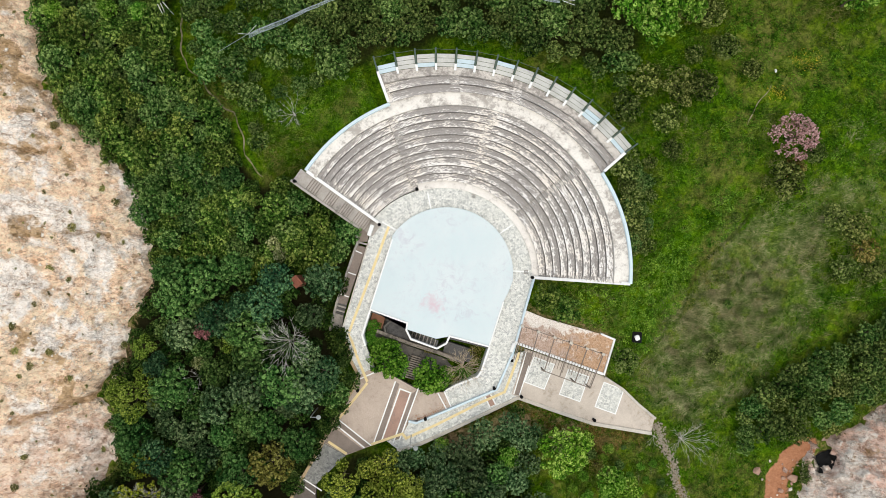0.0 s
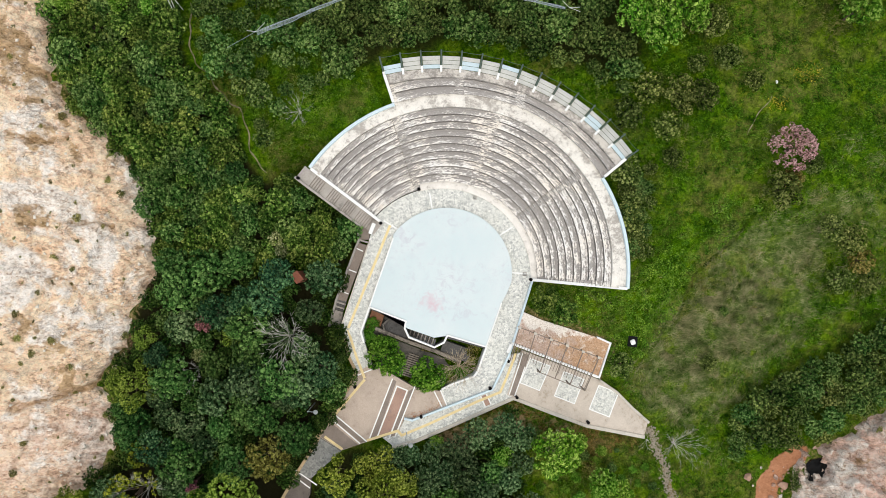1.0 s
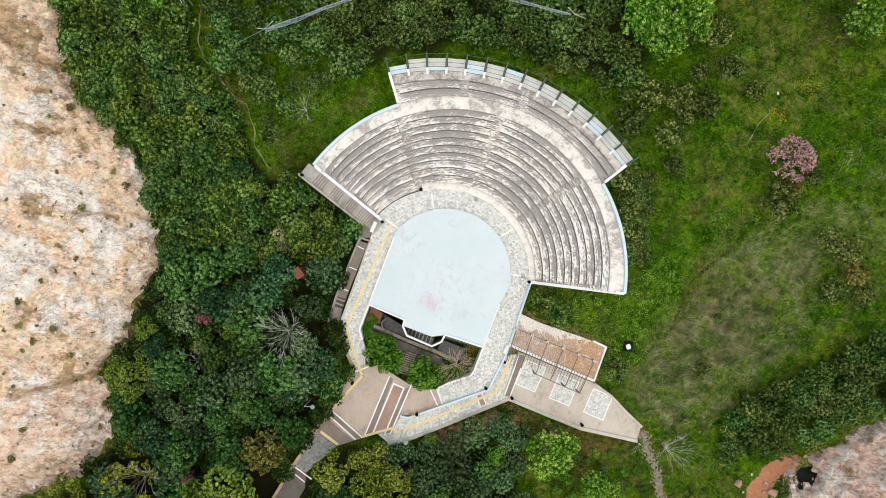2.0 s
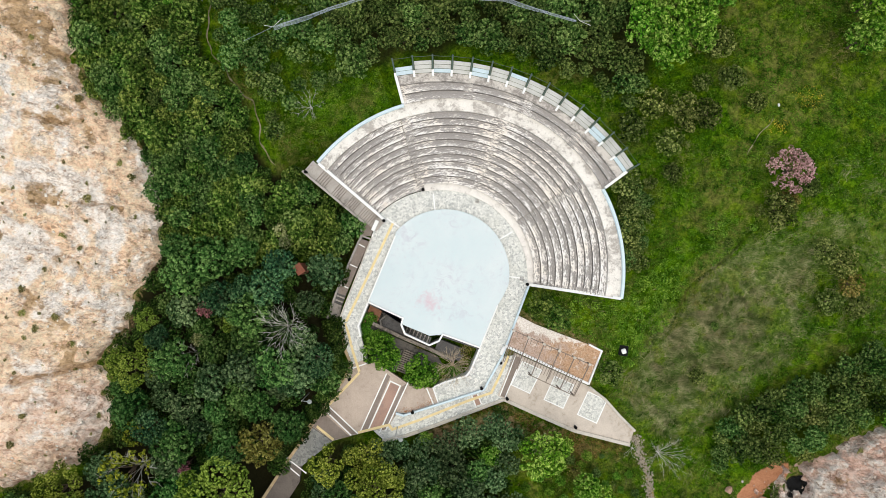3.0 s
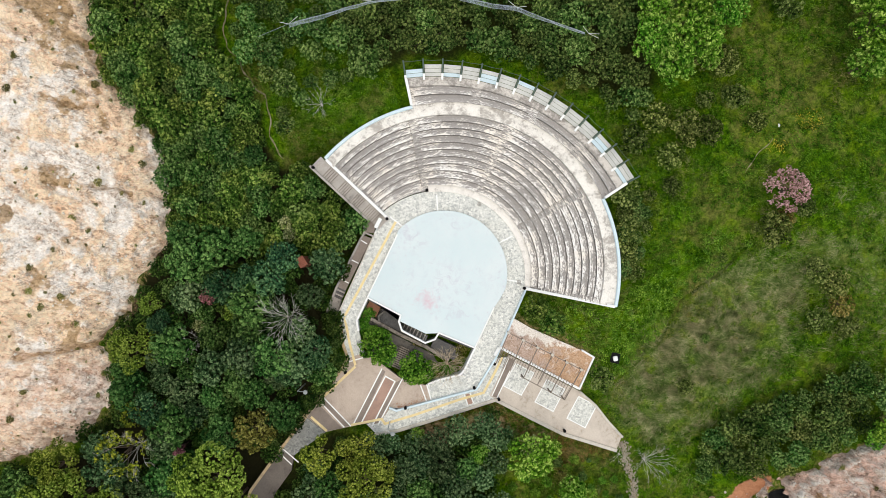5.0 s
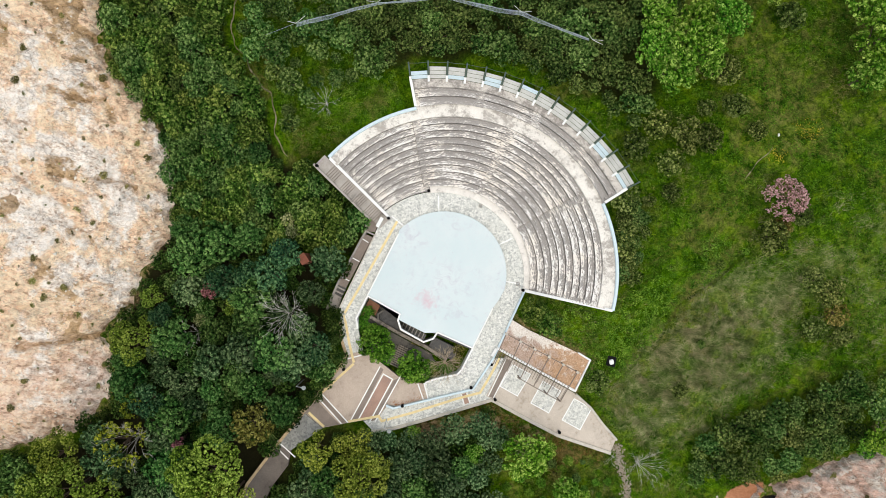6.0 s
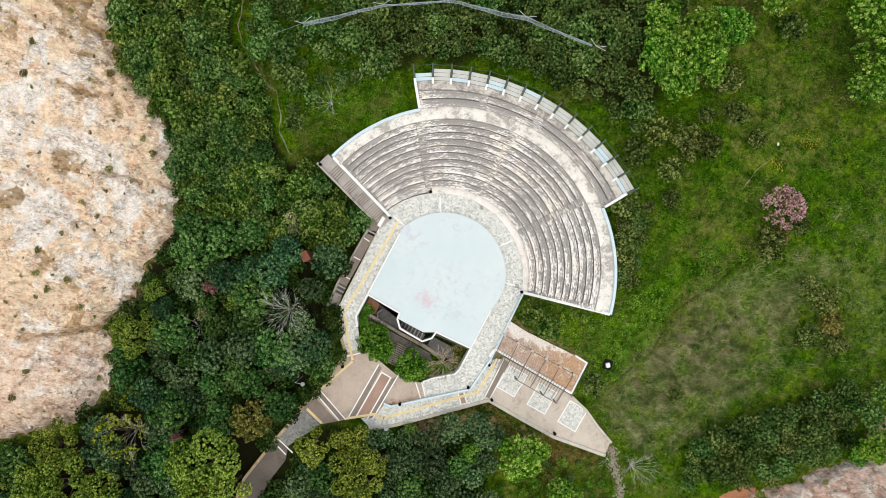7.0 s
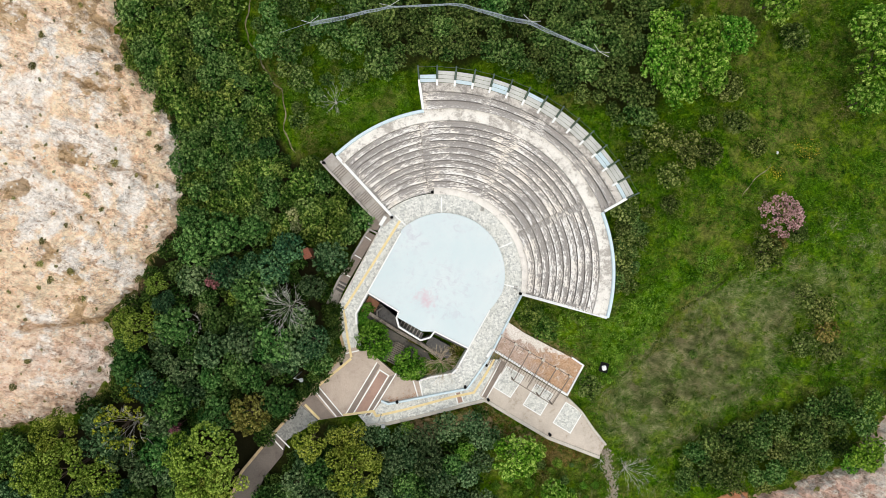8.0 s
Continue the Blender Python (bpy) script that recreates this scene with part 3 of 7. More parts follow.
# ---- plan of the paved places: corners in metres ----
PLAZA_Z, TERRACE_Z, PIT_Z = -1.0, -1.1, -2.4
PLAZA = [(-9.12, -14.05), (-7.37, -13.14), (-4.96, -14.32), (-2.35, -15.76), (0.65, -16.08), (1.56, -17.91), (-1.57, -19.21), (-3.39, -19.33), (-4.17, -20.96), (-7.88, -22.25), (-10.68, -23.29), (-13.28, -21.79), (-12.11, -19.97), (-9.64, -15.62)]
LOWER_PATH = [(-4.18, -20.99), (-3.39, -19.49), (-1.57, -19.30), (6.79, -15.85), (8.56, -11.74), (10.06, -11.35), (8.43, -16.31), (9.28, -16.64), (1.57, -20.21), (-2.02, -21.84), (-4.60, -22.72), (-5.95, -21.72)]
TERRACE = [(10.07, -11.09), (19.36, -14.37), (21.32, -15.81), (24.98, -19.21), (24.59, -20.77), (17.91, -19.59), (9.28, -16.64), (8.43, -16.31)]
WEST_PATH = [(-13.32, -21.84), (-10.71, -23.35), (-12.47, -25.04), (-14.09, -26.60), (-14.17, -28.52), (-15.72, -31.43), (-16.96, -35.84), (-19.12, -42.73), (-22.50, -41.98), (-19.52, -35.64), (-18.72, -31.53), (-15.93, -26.30)]
PIT = [(-7.79, -6.48), (-3.48, -8.16), (1.35, -9.51), (5.80, -10.68), (4.93, -13.72), (1.96, -15.37), (-2.35, -15.76), (-4.96, -14.32), (-7.37, -13.14), (-8.47, -10.58), (-8.69, -9.38)]
BED = [(9.85, -6.48), (12.12, -7.40), (14.90, -8.20), (18.50, -9.22), (19.95, -9.80), (18.72, -13.62), (8.74, -10.14)]
SIDE_STAIR = [(-15.91, 7.85), (-14.44, 8.83), (-6.96, 3.37), (-8.12, 1.50), (-10.81, -9.22), (-12.24, -8.57), (-9.41, 0.54), (-9.35, 3.35)]
LEFT_RAMP = [(-10.62, -8.85), (-8.75, -9.57), (-7.37, -13.14), (-9.12, -14.05), (-10.62, -10.28)]
RIGHT_RAMP = [(5.80, -10.74), (8.31, -11.65), (6.59, -15.77), (1.56, -17.91), (0.65, -16.08), (4.54, -14.18)]
LEFT_ROCK = [(-81.66, 21.82), (-44.32, 30.64), (-42.00, 19.51), (-40.72, 15.37), (-36.17, 11.10), (-33.78, 7.56), (-32.75, 3.69), (-32.49, -2.51), (-34.91, -7.87), (-35.62, -12.23), (-38.60, -17.05), (-37.29, -20.98), (-37.59, -24.54), (-40.31, -28.25), (-44.05, -30.41), (-54.25, -34.94), (-74.61, -43.97)]
RIGHT_ROCK = [(80.36, -0.59), (69.87, -2.03), (60.02, -6.54), (56.72, -9.71), (55.34, -12.48), (55.65, -15.06), (53.41, -16.37), (49.64, -18.73), (48.73, -20.27), (46.78, -21.30), (43.67, -21.88), (42.49, -23.49), (42.62, -25.94), (42.09, -29.16), (42.84, -36.24), (59.70, -36.29), (76.01, -25.36)]

CENTRE = (1.0, -2.4)


def natural(x, y):
    """The lie of the land before building."""
    x, y = np.asarray(x, float), np.asarray(y, float)
    h = 4.4 * smooth(-3, 15, y) - 2.0 * smooth(8, 24, -y) + 0.02 * np.clip(y - 15, 0, 200)
    h = h + 1.6 * smooth(16, 30, x) * smooth(-14, 4, y)
    h = h - 1.2 * smooth(-14, -26, x)
    h = h + WAVES(x, y, 14, 4) * 0.7 + WAVES(x + 50, y, 2.2, 3) * 0.18 + WAVES(x, y + 80, 0.95, 2) * 0.16
    return h


def land(x, y):
    """The ground as it lies now, cut away under and beside the built parts."""
    x, y = np.asarray(x, float), np.asarray(y, float)
    h = natural(x, y)
    dx, dy = x - CENTRE[0], y - CENTRE[1]
    r, a = np.hypot(dx, dy), np.degrees(np.arctan2(dy, dx))
    a = np.where(a < -90, a + 360, a)
    h = np.where(r < 10.9, np.minimum(h, -0.7), h)
    span = (a > -1.5) & (a < 145)
    h = np.where(span & (r < 19.3), np.minimum(h, np.maximum((r - 11.5) / 7.8 * 4.0 - 1.0, -0.9)), h)
    h = np.where((a > 32) & (a < 112) & (r < 24), np.minimum(h, 3.6), h)
    for poly, z in ((PLAZA, PLAZA_Z), (LOWER_PATH, TERRACE_Z), (TERRACE, TERRACE_Z), (WEST_PATH, -1.2), (BED, 0.1), (LEFT_RAMP, -1.0), (RIGHT_RAMP, -1.0)):
        h = np.minimum(h, z - 0.45 + 0.8 * np.clip(side(x, y, poly) - 0.5, 0, 60))
    h = np.minimum(h, -1.4 + 1.2 * np.clip(side(x, y, SIDE_STAIR) - 0.6, 0, 60))
    d = side(x, y, PIT)
    h = np.where(d < 0.3, np.minimum(h, PIT_Z), h)
    return h


# ---- ground: one sheet out to the horizon ----
def sheet_axis(low, high, step):
    mid = np.arange(low, high + step, step)
    far = np.array([8, 20, 45, 90, 180, 400, 900, 2200.0])
    return np.concatenate([low - far[::-1], mid, high + far])


def grid_faces(nx, ny):
    i = (np.arange(ny - 1)[:, None] * nx + np.arange(nx - 1)[None, :]).ravel()
    return np.stack([i, i + 1, i + nx + 1, i + nx], 1)


def fill_mesh(data, co, faces):
    data.vertices.add(len(co))
    data.vertices.foreach_set("co", np.ascontiguousarray(co, dtype=np.float32).ravel())
    data.loops.add(faces.size)
    data.loops.foreach_set("vertex_index", np.ascontiguousarray(faces, dtype=np.int32).ravel())
    data.polygons.add(len(faces))
    data.polygons.foreach_set("loop_start", np.arange(len(faces), dtype=np.int32) * faces.shape[1])
    data.update(calc_edges=True)
    data.validate()


def set_mask(data, name, values):
    layer = data.attributes.new(name, "FLOAT", "POINT")
    layer.data.foreach_set("value", np.ascontiguousarray(values, dtype=np.float32).ravel())


MEADOW = [(34.79, 4.75), (25.76, -8.71), (21.22, -14.95), (25.74, -20.03), (32.94, -21.02), (34.91, -17.11), (40.33, -10.45), (44.41, 0.52), (48.87, 7.37), (45.12, 8.00)]
TRAILS = [
    ([(-28.35, 26.9), (-27.98, 23.46), (-27.43, 20.17), (-25.17, 17.79), (-22.32, 15.35), (-21.03, 10.80), (-19.14, 8.31)], 0.10),
    ([(34.85, 17.86), (34.18, 16.18), (33.46, 14.86), (32.75, 13.24)], 0.06),
]
RUBBLE_WAY = [(25.08, -19.84), (26.55, -22.46), (27.70, -25.90), (28.69, -29.20), (30.67, -33.82)]
DITCH = [(34.96, 5.43), (33.23, 2.70), (29.23, -1.68), (27.36, -7.12), (22.84, -12.69), (21.22, -15.59)]
RED_WAY = [(42.97, -22.62), (40.97, -24.27), (39.64, -26.58), (39.30, -29.88), (37.96, -33.84)]
BROWN_BANK = [(-1.04, -22.14), (9.40, -17.20), (17.89, -20.35), (23.77, -21.46), (18.54, -22.95), (10.05, -20.66), (1.56, -23.70)]
UPPER_WOOD = [(-51.10, 34.74), (-28.77, 34.35), (-29.35, 24.66), (-26.37, 18.87), (-21.93, 14.37), (-19.59, 9.20), (-16.08, 7.43), (-10.56, 4.86), (-8.76, 1.83), (-11.34, -2.04), (-22.91, -1.39), (-34.14, -2.03), (-33.51, 3.11), (-34.37, 8.15), (-37.69, 12.44), (-41.23, 15.99), (-43.15, 22.51), (-44.39, 25.83)]
TRAIL_WOOD = [(-28.77, 34.35), (-13.07, 34.39), (-15.48, 23.48), (-10.04, 20.34), (-12.15, 18.34), (-16.37, 16.69), (-17.63, 14.47), (-19.71, 10.13), (-21.17, 13.67), (-24.82, 18.62), (-28.14, 23.45)]
LOWER_WOOD = [(-34.46, -1.39), (-22.91, -1.39), (-11.34, -2.68), (-11.97, -7.19), (-10.36, -12.33), (-9.91, -15.55), (-12.28, -20.36), (-15.17, -25.81), (-17.41, -35.48), (-20.08, -43.09), (-51.90, -49.56), (-54.75, -36.03), (-44.42, -31.45), (-40.34, -28.99), (-37.69, -24.76), (-37.95, -13.59), (-35.40, -7.17)]
BELT = [(-16.47, 33.92), (21.80, 34.03), (21.78, 23.23), (19.37, 17.84), (13.80, 20.84), (7.31, 22.77), (1.41, 23.17), (-5.65, 21.68), (-10.50, 19.58), (-15.27, 23.16)]
SOUTH_WOOD = [(-13.88, -27.10), (-10.03, -23.58), (-2.32, -22.95), (5.41, -19.75), (9.28, -18.15), (11.86, -20.73), (9.92, -25.22), (11.85, -29.09), (11.84, -36.15), (-22.85, -36.05)]
LUSH_STRIP = [(34.96, 7.27), (35.42, 4.75), (29.23, -1.87), (27.36, -7.12), (22.84, -12.69), (21.22, -15.59), (17.03, -9.14), (21.93, -3.29), (25.45, 0.52), (30.12, 6.74)]
LEFT_LAWN = [(-16.67, 16.09), (-12.57, 18.03), (-7.62, 19.98), (-5.20, 15.62), (-14.14, 9.08), (-19.46, 9.82)]
PARAPET_SHRUBS = [[(20.08, 10.66), (22.95, 10.06), (23.13, 0.50), (20.82, 0.20)]]
EAST_COPSE = [(33.82, -20.12), (36.43, -16.26), (40.32, -13.03), (42.92, -11.10), (46.82, -9.16), (52.02, -5.86), (55.21, -9.69), (53.30, -14.99), (48.74, -17.24), (45.49, -19.82), (41.50, -20.50), (37.50, -21.60), (35.20, -23.30)]


def make_ground():
    xs, ys = sheet_axis(-78, 82, 0.36), sheet_axis(-60, 62, 0.36)
    x, y = [g.ravel() for g in np.meshgrid(xs, ys)]
    rock = np.minimum(side(x, y, LEFT_ROCK), side(x, y, RIGHT_ROCK))
    z = land(x, y) - 7 * smooth(-1.5, -3.0, rock) - 0.3 * np.exp(-((along(x, y, DITCH) + 0.4 * WAVES(x, y, 3, 3)) / 0.3) ** 2)
    data = bpy.data.meshes.new("ground")
    fill_mesh(data, np.stack([x, y, z], 1), grid_faces(len(xs), len(ys)))
    data.polygons.foreach_set("use_smooth", [True] * len(data.polygons))
    wob = WAVES(x, y, 5, 4)
    dry = smooth(2.2, -2.6, side(x, y, MEADOW) + 4.0 * wob)
    dry = np.maximum(dry, 0.55 * smooth(44, 52, x + 3 * wob) * smooth(-6, 4, y))
    pale = (36.66, 20.14)
    dry = np.maximum(dry, 0.9 * smooth(3.0, 0.6, np.hypot(x - pale[0], y - pale[1]) + 2.5 * wob))
    soil = np.zeros(len(x))
    soil = np.maximum(soil, smooth(0.8, 0.15, along(x, y, RUBBLE_WAY) + 0.6 * wob) * 0.62)
    soil = np.maximum(soil, 0.55 * smooth(3.0, 0.4, side(x, y, BED)))
    soil = np.maximum(soil, 0.58 * smooth(1.2, -0.6, side(x, y, BROWN_BANK) + 1.2 * wob))
    rock_edge = np.minimum(side(x, y, LEFT_ROCK), side(x, y, RIGHT_ROCK))
    soil = np.maximum(soil, 0.5 * smooth(1.4, 0.0, rock_edge))
    red = smooth(1.7, 0.6, along(x, y, RED_WAY) + 1.6 * wob)
    # woodland floor: leaf litter plus painted shade between the crowns
    litter_shade = np.zeros(len(x))
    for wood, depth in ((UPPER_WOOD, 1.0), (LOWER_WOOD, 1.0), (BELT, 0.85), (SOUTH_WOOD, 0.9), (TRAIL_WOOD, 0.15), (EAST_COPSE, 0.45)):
        litter_shade = np.maximum(litter_shade, depth * smooth(0.6, -1.2, side(x, y, wood) + 1.5 * wob))
    olive = 0.12 * smooth(24, 34, x + 6 * wob) * smooth(2, 10, y + 5 * wob) + 0.10 * smooth(-24, -30, y) * smooth(10, 16, x)
    for way, wide in TRAILS:
        litter_shade = litter_shade * smooth(0.4, 1.6, along(x, y, way))
    # the ditch's shaded crease is painted as a dark line
    litter_shade = np.maximum(litter_shade, 0.3 * smooth(0.35, 0.1, along(x, y, DITCH[:-2]) + 0.5 * WAVES(x, y, 2, 3)))
    olive = olive - 0.3 * smooth(1.0, -1.5, side(x, y, LEFT_LAWN) + 1.5 * wob)
    olive = olive - 0.35 * smooth(1.0, -1.5, side(x, y, LUSH_STRIP) + 1.5 * wob)
    for name, values in (("olive", olive), ("dry", dry), ("soil", soil), ("red", red), ("litter_shade", litter_shade)):
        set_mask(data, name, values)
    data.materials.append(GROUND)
    return tagged(new("ground", data), "grassy hillside ground with worn earth trails", "ground", kind="structure")


make_ground()


def trail(line, wide, seed):
    """A worn ribbon of bare earth lying on the slope."""
    pick = random.Random(seed)
    pts = []
    for (ax, ay), (bx, by) in zip(line, line[1:]):
        m = max(2, int(math.hypot(bx - ax, by - ay) / 0.25))
        pts += [(ax + (bx - ax) * k / m, ay + (by - ay) * k / m) for k in range(m)]
    rows = []
    for k, (x, y) in enumerate(pts):
        a, b = pts[max(k - 1, 0)], pts[min(k + 1, len(pts) - 1)]
        d = Vector((b[0] - a[0], b[1] - a[1])).normalized()
        off = 0.25 * math.sin(k * 0.21 + seed) + 0.1 * math.sin(k * 0.6)
        half = wide * pick.uniform(0.45, 1.2) * min(1, 0.3 + 0.2 * k, 0.3 + 0.2 * (len(pts) - 1 - k))
        rows.append([(x - d.y * (off + e * half), y + d.x * (off + e * half)) for e in (-1, 0, 1)])
    flat_pts = np.array(rows).reshape(-1, 2)
    z = land(flat_pts[:, 0], flat_pts[:, 1]) + 0.07
    data = bpy.data.meshes.new("trail")
    fill_mesh(data, np.column_stack([flat_pts, z]), grid_faces(3, len(rows)))
    data.materials.append(TRODDEN)
    return tagged(new("trail", data), "narrow trodden earth trail through grass", "trail", kind="structure")


for k, (way, wide) in enumerate(TRAILS):
    trail(way, wide, k + 1)


# ---- rock faces ----
def rock_mass(name, label, outline, bounds, step, rise, material, seed, hole=None, gullies=(), turn=28, grey=1.0, relief=1.0):
    xs, ys = np.arange(bounds[0], bounds[1], step), np.arange(bounds[2], bounds[3], step)
    x, y = [g.ravel() for g in np.meshgrid(xs, ys)]
    waves = Waves(seed)
    d = -side(x, y, outline)
    d = d + (0.9 * waves(x, y, 4.5, 4) + 0.25 * waves(x, y, 0.9, 2)) * smooth(5.0, 1.0, d)
    z = natural(x, y) - 1.2 + rise(d)
    lay = 0.55 * x + 0.84 * y
    wx, wy = x + 0.7 * waves(x, y, 2.5, 3), y + 0.7 * waves(x + 40, y, 2.5, 3)
    broken = waves.facets(wx, wy, 1.9, turn, 1.7, 1.6) * 0.20 + waves.facets(wx, wy, 0.75, turn + 15, 1.5, 1.8) * 0.34 + waves(x + 90, y, 6.0, 6, 0.5, True) * 0.2 + waves(lay * 1.6, (x - y) * 0.5, 2.2, 5, 0.6, True) * 0.16 + waves(x, y + 40, 0.8, 3) * 0.15
    ledge = (math.cos(radians(turn + 40)) * x + math.sin(radians(turn + 40)) * y + 2.2 * waves(x + 21, y, 6.0, 4)) / 2.6
    ledge = ledge - np.floor(ledge)
    where = smooth(-0.02, 0.16, waves(x, y + 15, 5.5, 3))
    broken = broken + where * (0.5 * np.minimum(ledge / 0.9, (1 - ledge) / 0.1) - 0.3)
    fine = (math.cos(radians(turn - 35)) * x + math.sin(radians(turn - 35)) * y + 1.3 * waves(x + 71, y, 3.0, 4)) / 1.1
    fine = fine - np.floor(fine)
    broken = broken + smooth(0.0, 0.15, waves(x + 35, y, 4.0, 3)) * (0.34 * np.minimum(fine / 0.85, (1 - fine) / 0.15) - 0.15)
    z = z + relief * broken * smooth(-1.0, 0.3, d)
    if hole:
        hd = np.hypot((x - hole[0]) / hole[2], (y - hole[1]) / hole[3]) + 0.22 * waves(x, y, 1.2, 3)
        z = z - hole[4] * smooth(1.0, 0.86, hd)
    z = z + 0.10 * waves(x + 33, y, 0.42, 2) * smooth(0, 1, d)
    pocket = smooth(0.20, 0.32, waves(x + 11, y + 60, 3.2, 4) + 0.2 * smooth(8, 16, y + 2 * waves(x, y, 4, 2))) * 0.7 * smooth(0.5, 2.5, d)
    for gully, wide, deep in gullies:
        g = along(x, y, gully) + 0.5 * waves(x, y, 1.5, 3)
        z = z - deep * smooth(wide, wide * 0.2, g)
        pocket = np.maximum(pocket, 0.62 * smooth(wide * 1.1, wide * 0.4, g + 0.5 * waves(x + 70, y, 2.0, 3)))
    faces = grid_faces(len(xs), len(ys))
    keep = (d > -2.0)[faces].any(1)
    data = bpy.data.meshes.new(name)
    fill_mesh(data, np.stack([x, y, z], 1), faces[keep])
    set_mask(data, "pocket", pocket)
    set_mask(data, "ruddy", 0.62 * smooth(-15, -21, y + 3 * waves(x, y, 5, 3)) * (1 if name.startswith("quarry") else 0.5))
    # grows towards the outline, where the steep rim's shade is painted in
    set_mask(data, "rim_shade", grey * smooth(3.6, 0.3, d + 2.2 * waves(x, y + 20, 5.0, 3)))
    data.materials.append(material)
    return tagged(new(name, data), label, "rock face", kind="structure"), (x, y, z, pocket)


ROCK_RISE = lambda d: np.interp(d, [-3, 0, 1.2, 3.5, 8, 20, 45], [-2.5, 0.8, 2.0, 3.6, 5.4, 8.0, 11])
left_rock, left_field = rock_mass("quarry_rock_face", "pale cream and orange quarried limestone slope", LEFT_ROCK, (-76, -22, -34, 48), 0.21, ROCK_RISE, ROCK, 11, None,
                                   (([(-47.25, -18.79), (-43.61, -17.89), (-41.00, -17.02), (-39.15, -16.28), (-38.42, -14.75), (-36.53, -12.15)], 0.5, 0.9), ([(-43.78, 21.91), (-41.37, 20.40), (-43.16, 17.98)], 0.6, 0.7), ([(-46.01, 11.47), (-42.55, 10.77), (-39.60, 12.39)], 0.5, 0.7),
                                    ([(-45.7, 19.4), (-43.3, 18.2), (-41.5, 16.1)], 0.7, 0.4), ([(-41.1, 12.1), (-39.8, 10.2), (-39.2, 9.1)], 0.35, 0.5), ([(-40.3, 2.2), (-37.9, 2.35), (-36.7, 1.9)], 0.3, 0.6),
                                    ([(-45.1, 3.4), (-43.7, 3.9), (-42.4, 3.7)], 0.3, 0.5), ([(-44.0, -3.2), (-41.5, -4.0), (-40.2, -5.6)], 0.35, 0.5), ([(-47.0, -8.0), (-44.5, -9.1)], 0.4, 0.5)), 28, 0.8, 1.0)
LOW_RISE = lambda d: np.interp(d, [-3, 0, 0.8, 2.5, 8, 30], [-3.0, 0.5, 2.0, 2.8, 4.0, 6])
CAVE = (*(45.16, -24.09), 1.75, 1.85, 1.9)
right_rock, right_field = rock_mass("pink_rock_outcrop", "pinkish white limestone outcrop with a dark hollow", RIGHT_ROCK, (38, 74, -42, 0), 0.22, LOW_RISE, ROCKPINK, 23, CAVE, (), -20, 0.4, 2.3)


# ---- seating ----
INNER, OUTER, TOP = ((0.45, -2.81), 10.25), ((1.6, -1.81), 19.1), ((0.16, -4.81), 24.58)
WING_R = ((10.81, -2.78), (20.58, -3.30))
WING_L = ((-6.69, 3.37), (-14.10, 8.78))
UP_R = ((17.78, 8.79), (19.97, 10.84))
UP_L = ((-5.35, 16.19), (-6.41, 19.13))


def bow(s, q, upper=False):
    """A point of the seating: s from the inner edge to the outer, q from the right wing to the left."""
    (c0, r0), (c1, r1) = (OUTER, TOP) if upper else (INNER, OUTER)
    ends = (UP_R, UP_L) if upper else (WING_R, WING_L)
    if not upper and 0 < s < 1:
        s = s * (1 + 0.16 * (1 - s) * math.sin(math.pi * min(max(q, 0), 1)) + 0.03 * min(1.0, max(q, 0) * 5))
    c = (c0[0] + (c1[0] - c0[0]) * s, c0[1] + (c1[1] - c0[1]) * s)
    r = r0 + (r1 - r0) * s
    angles = []
    for e in ends:
        px, py = e[0][0] + (e[1][0] - e[0][0]) * s, e[0][1] + (e[1][1] - e[0][1]) * s
        angles.append(math.atan2(py - c[1], px - c[0]))
    a = angles[0] + (angles[1] - angles[0]) * q
    return c[0] + r * math.cos(a), c[1] + r * math.sin(a), r * a, r


def arc_block(profile, q0, q1, upper=False, rough=0.0, seed=0, step=0.55):
    """A curved block: profile of (s, z), swept from q0 to q1. Gives the bmesh, with arc length and radius as its UV."""
    bm = bmesh.new()
    uv = bm.loops.layers.uv.new("UVMap")
    x0, x1 = bow(profile[0][0], q0, upper), bow(profile[0][0], q1, upper)
    n = max(2, int(abs(x1[2] - x0[2]) / step))
    rng = random.Random(seed)
    rings = []
    for k in range(n + 1):
        q = q0 + (q1 - q0) * k / n
        ring = []
        chip = rng.uniform(0, rough)
        for s, z in profile:
            px, py, u, v = bow(s, q, upper)
            vert = bm.verts.new((px, py, z - (chip if z == max(p[1] for p in profile) else 0)))
            ring.append((vert, (u, v + z)))
        rings.append(ring)
    m = len(profile)

    def face(items):
        f = bm.faces.new([i[0] for i in items])
        for loop, i in zip(f.loops, items):
            loop[uv].uv = i[1]

    for a, b in zip(rings, rings[1:]):
        for k in range(m):
            face((a[k], a[(k + 1) % m], b[(k + 1) % m], b[k]))
    face(rings[0][::-1])
    face(rings[-1])
    return bm


ROW_FIRST, ROW_STEP, ROW_RISE = 0.070, 0.0754, 0.40
seating = thing("amphitheatre_seating", "curved weathered concrete seating with flaking pale paint", "seating")
# gangway centres and half widths, as shares of the bow
GANGS = [(0.0, 0.014), (0.285, 0.010), (0.530, 0.011), (0.770, 0.010), (1.0, 0.014)]
UP_GANGS = [(0.0, 0.018), (0.23, 0.018), (0.47, 0.018), (0.72, 0.018), (1.0, 0.018)]


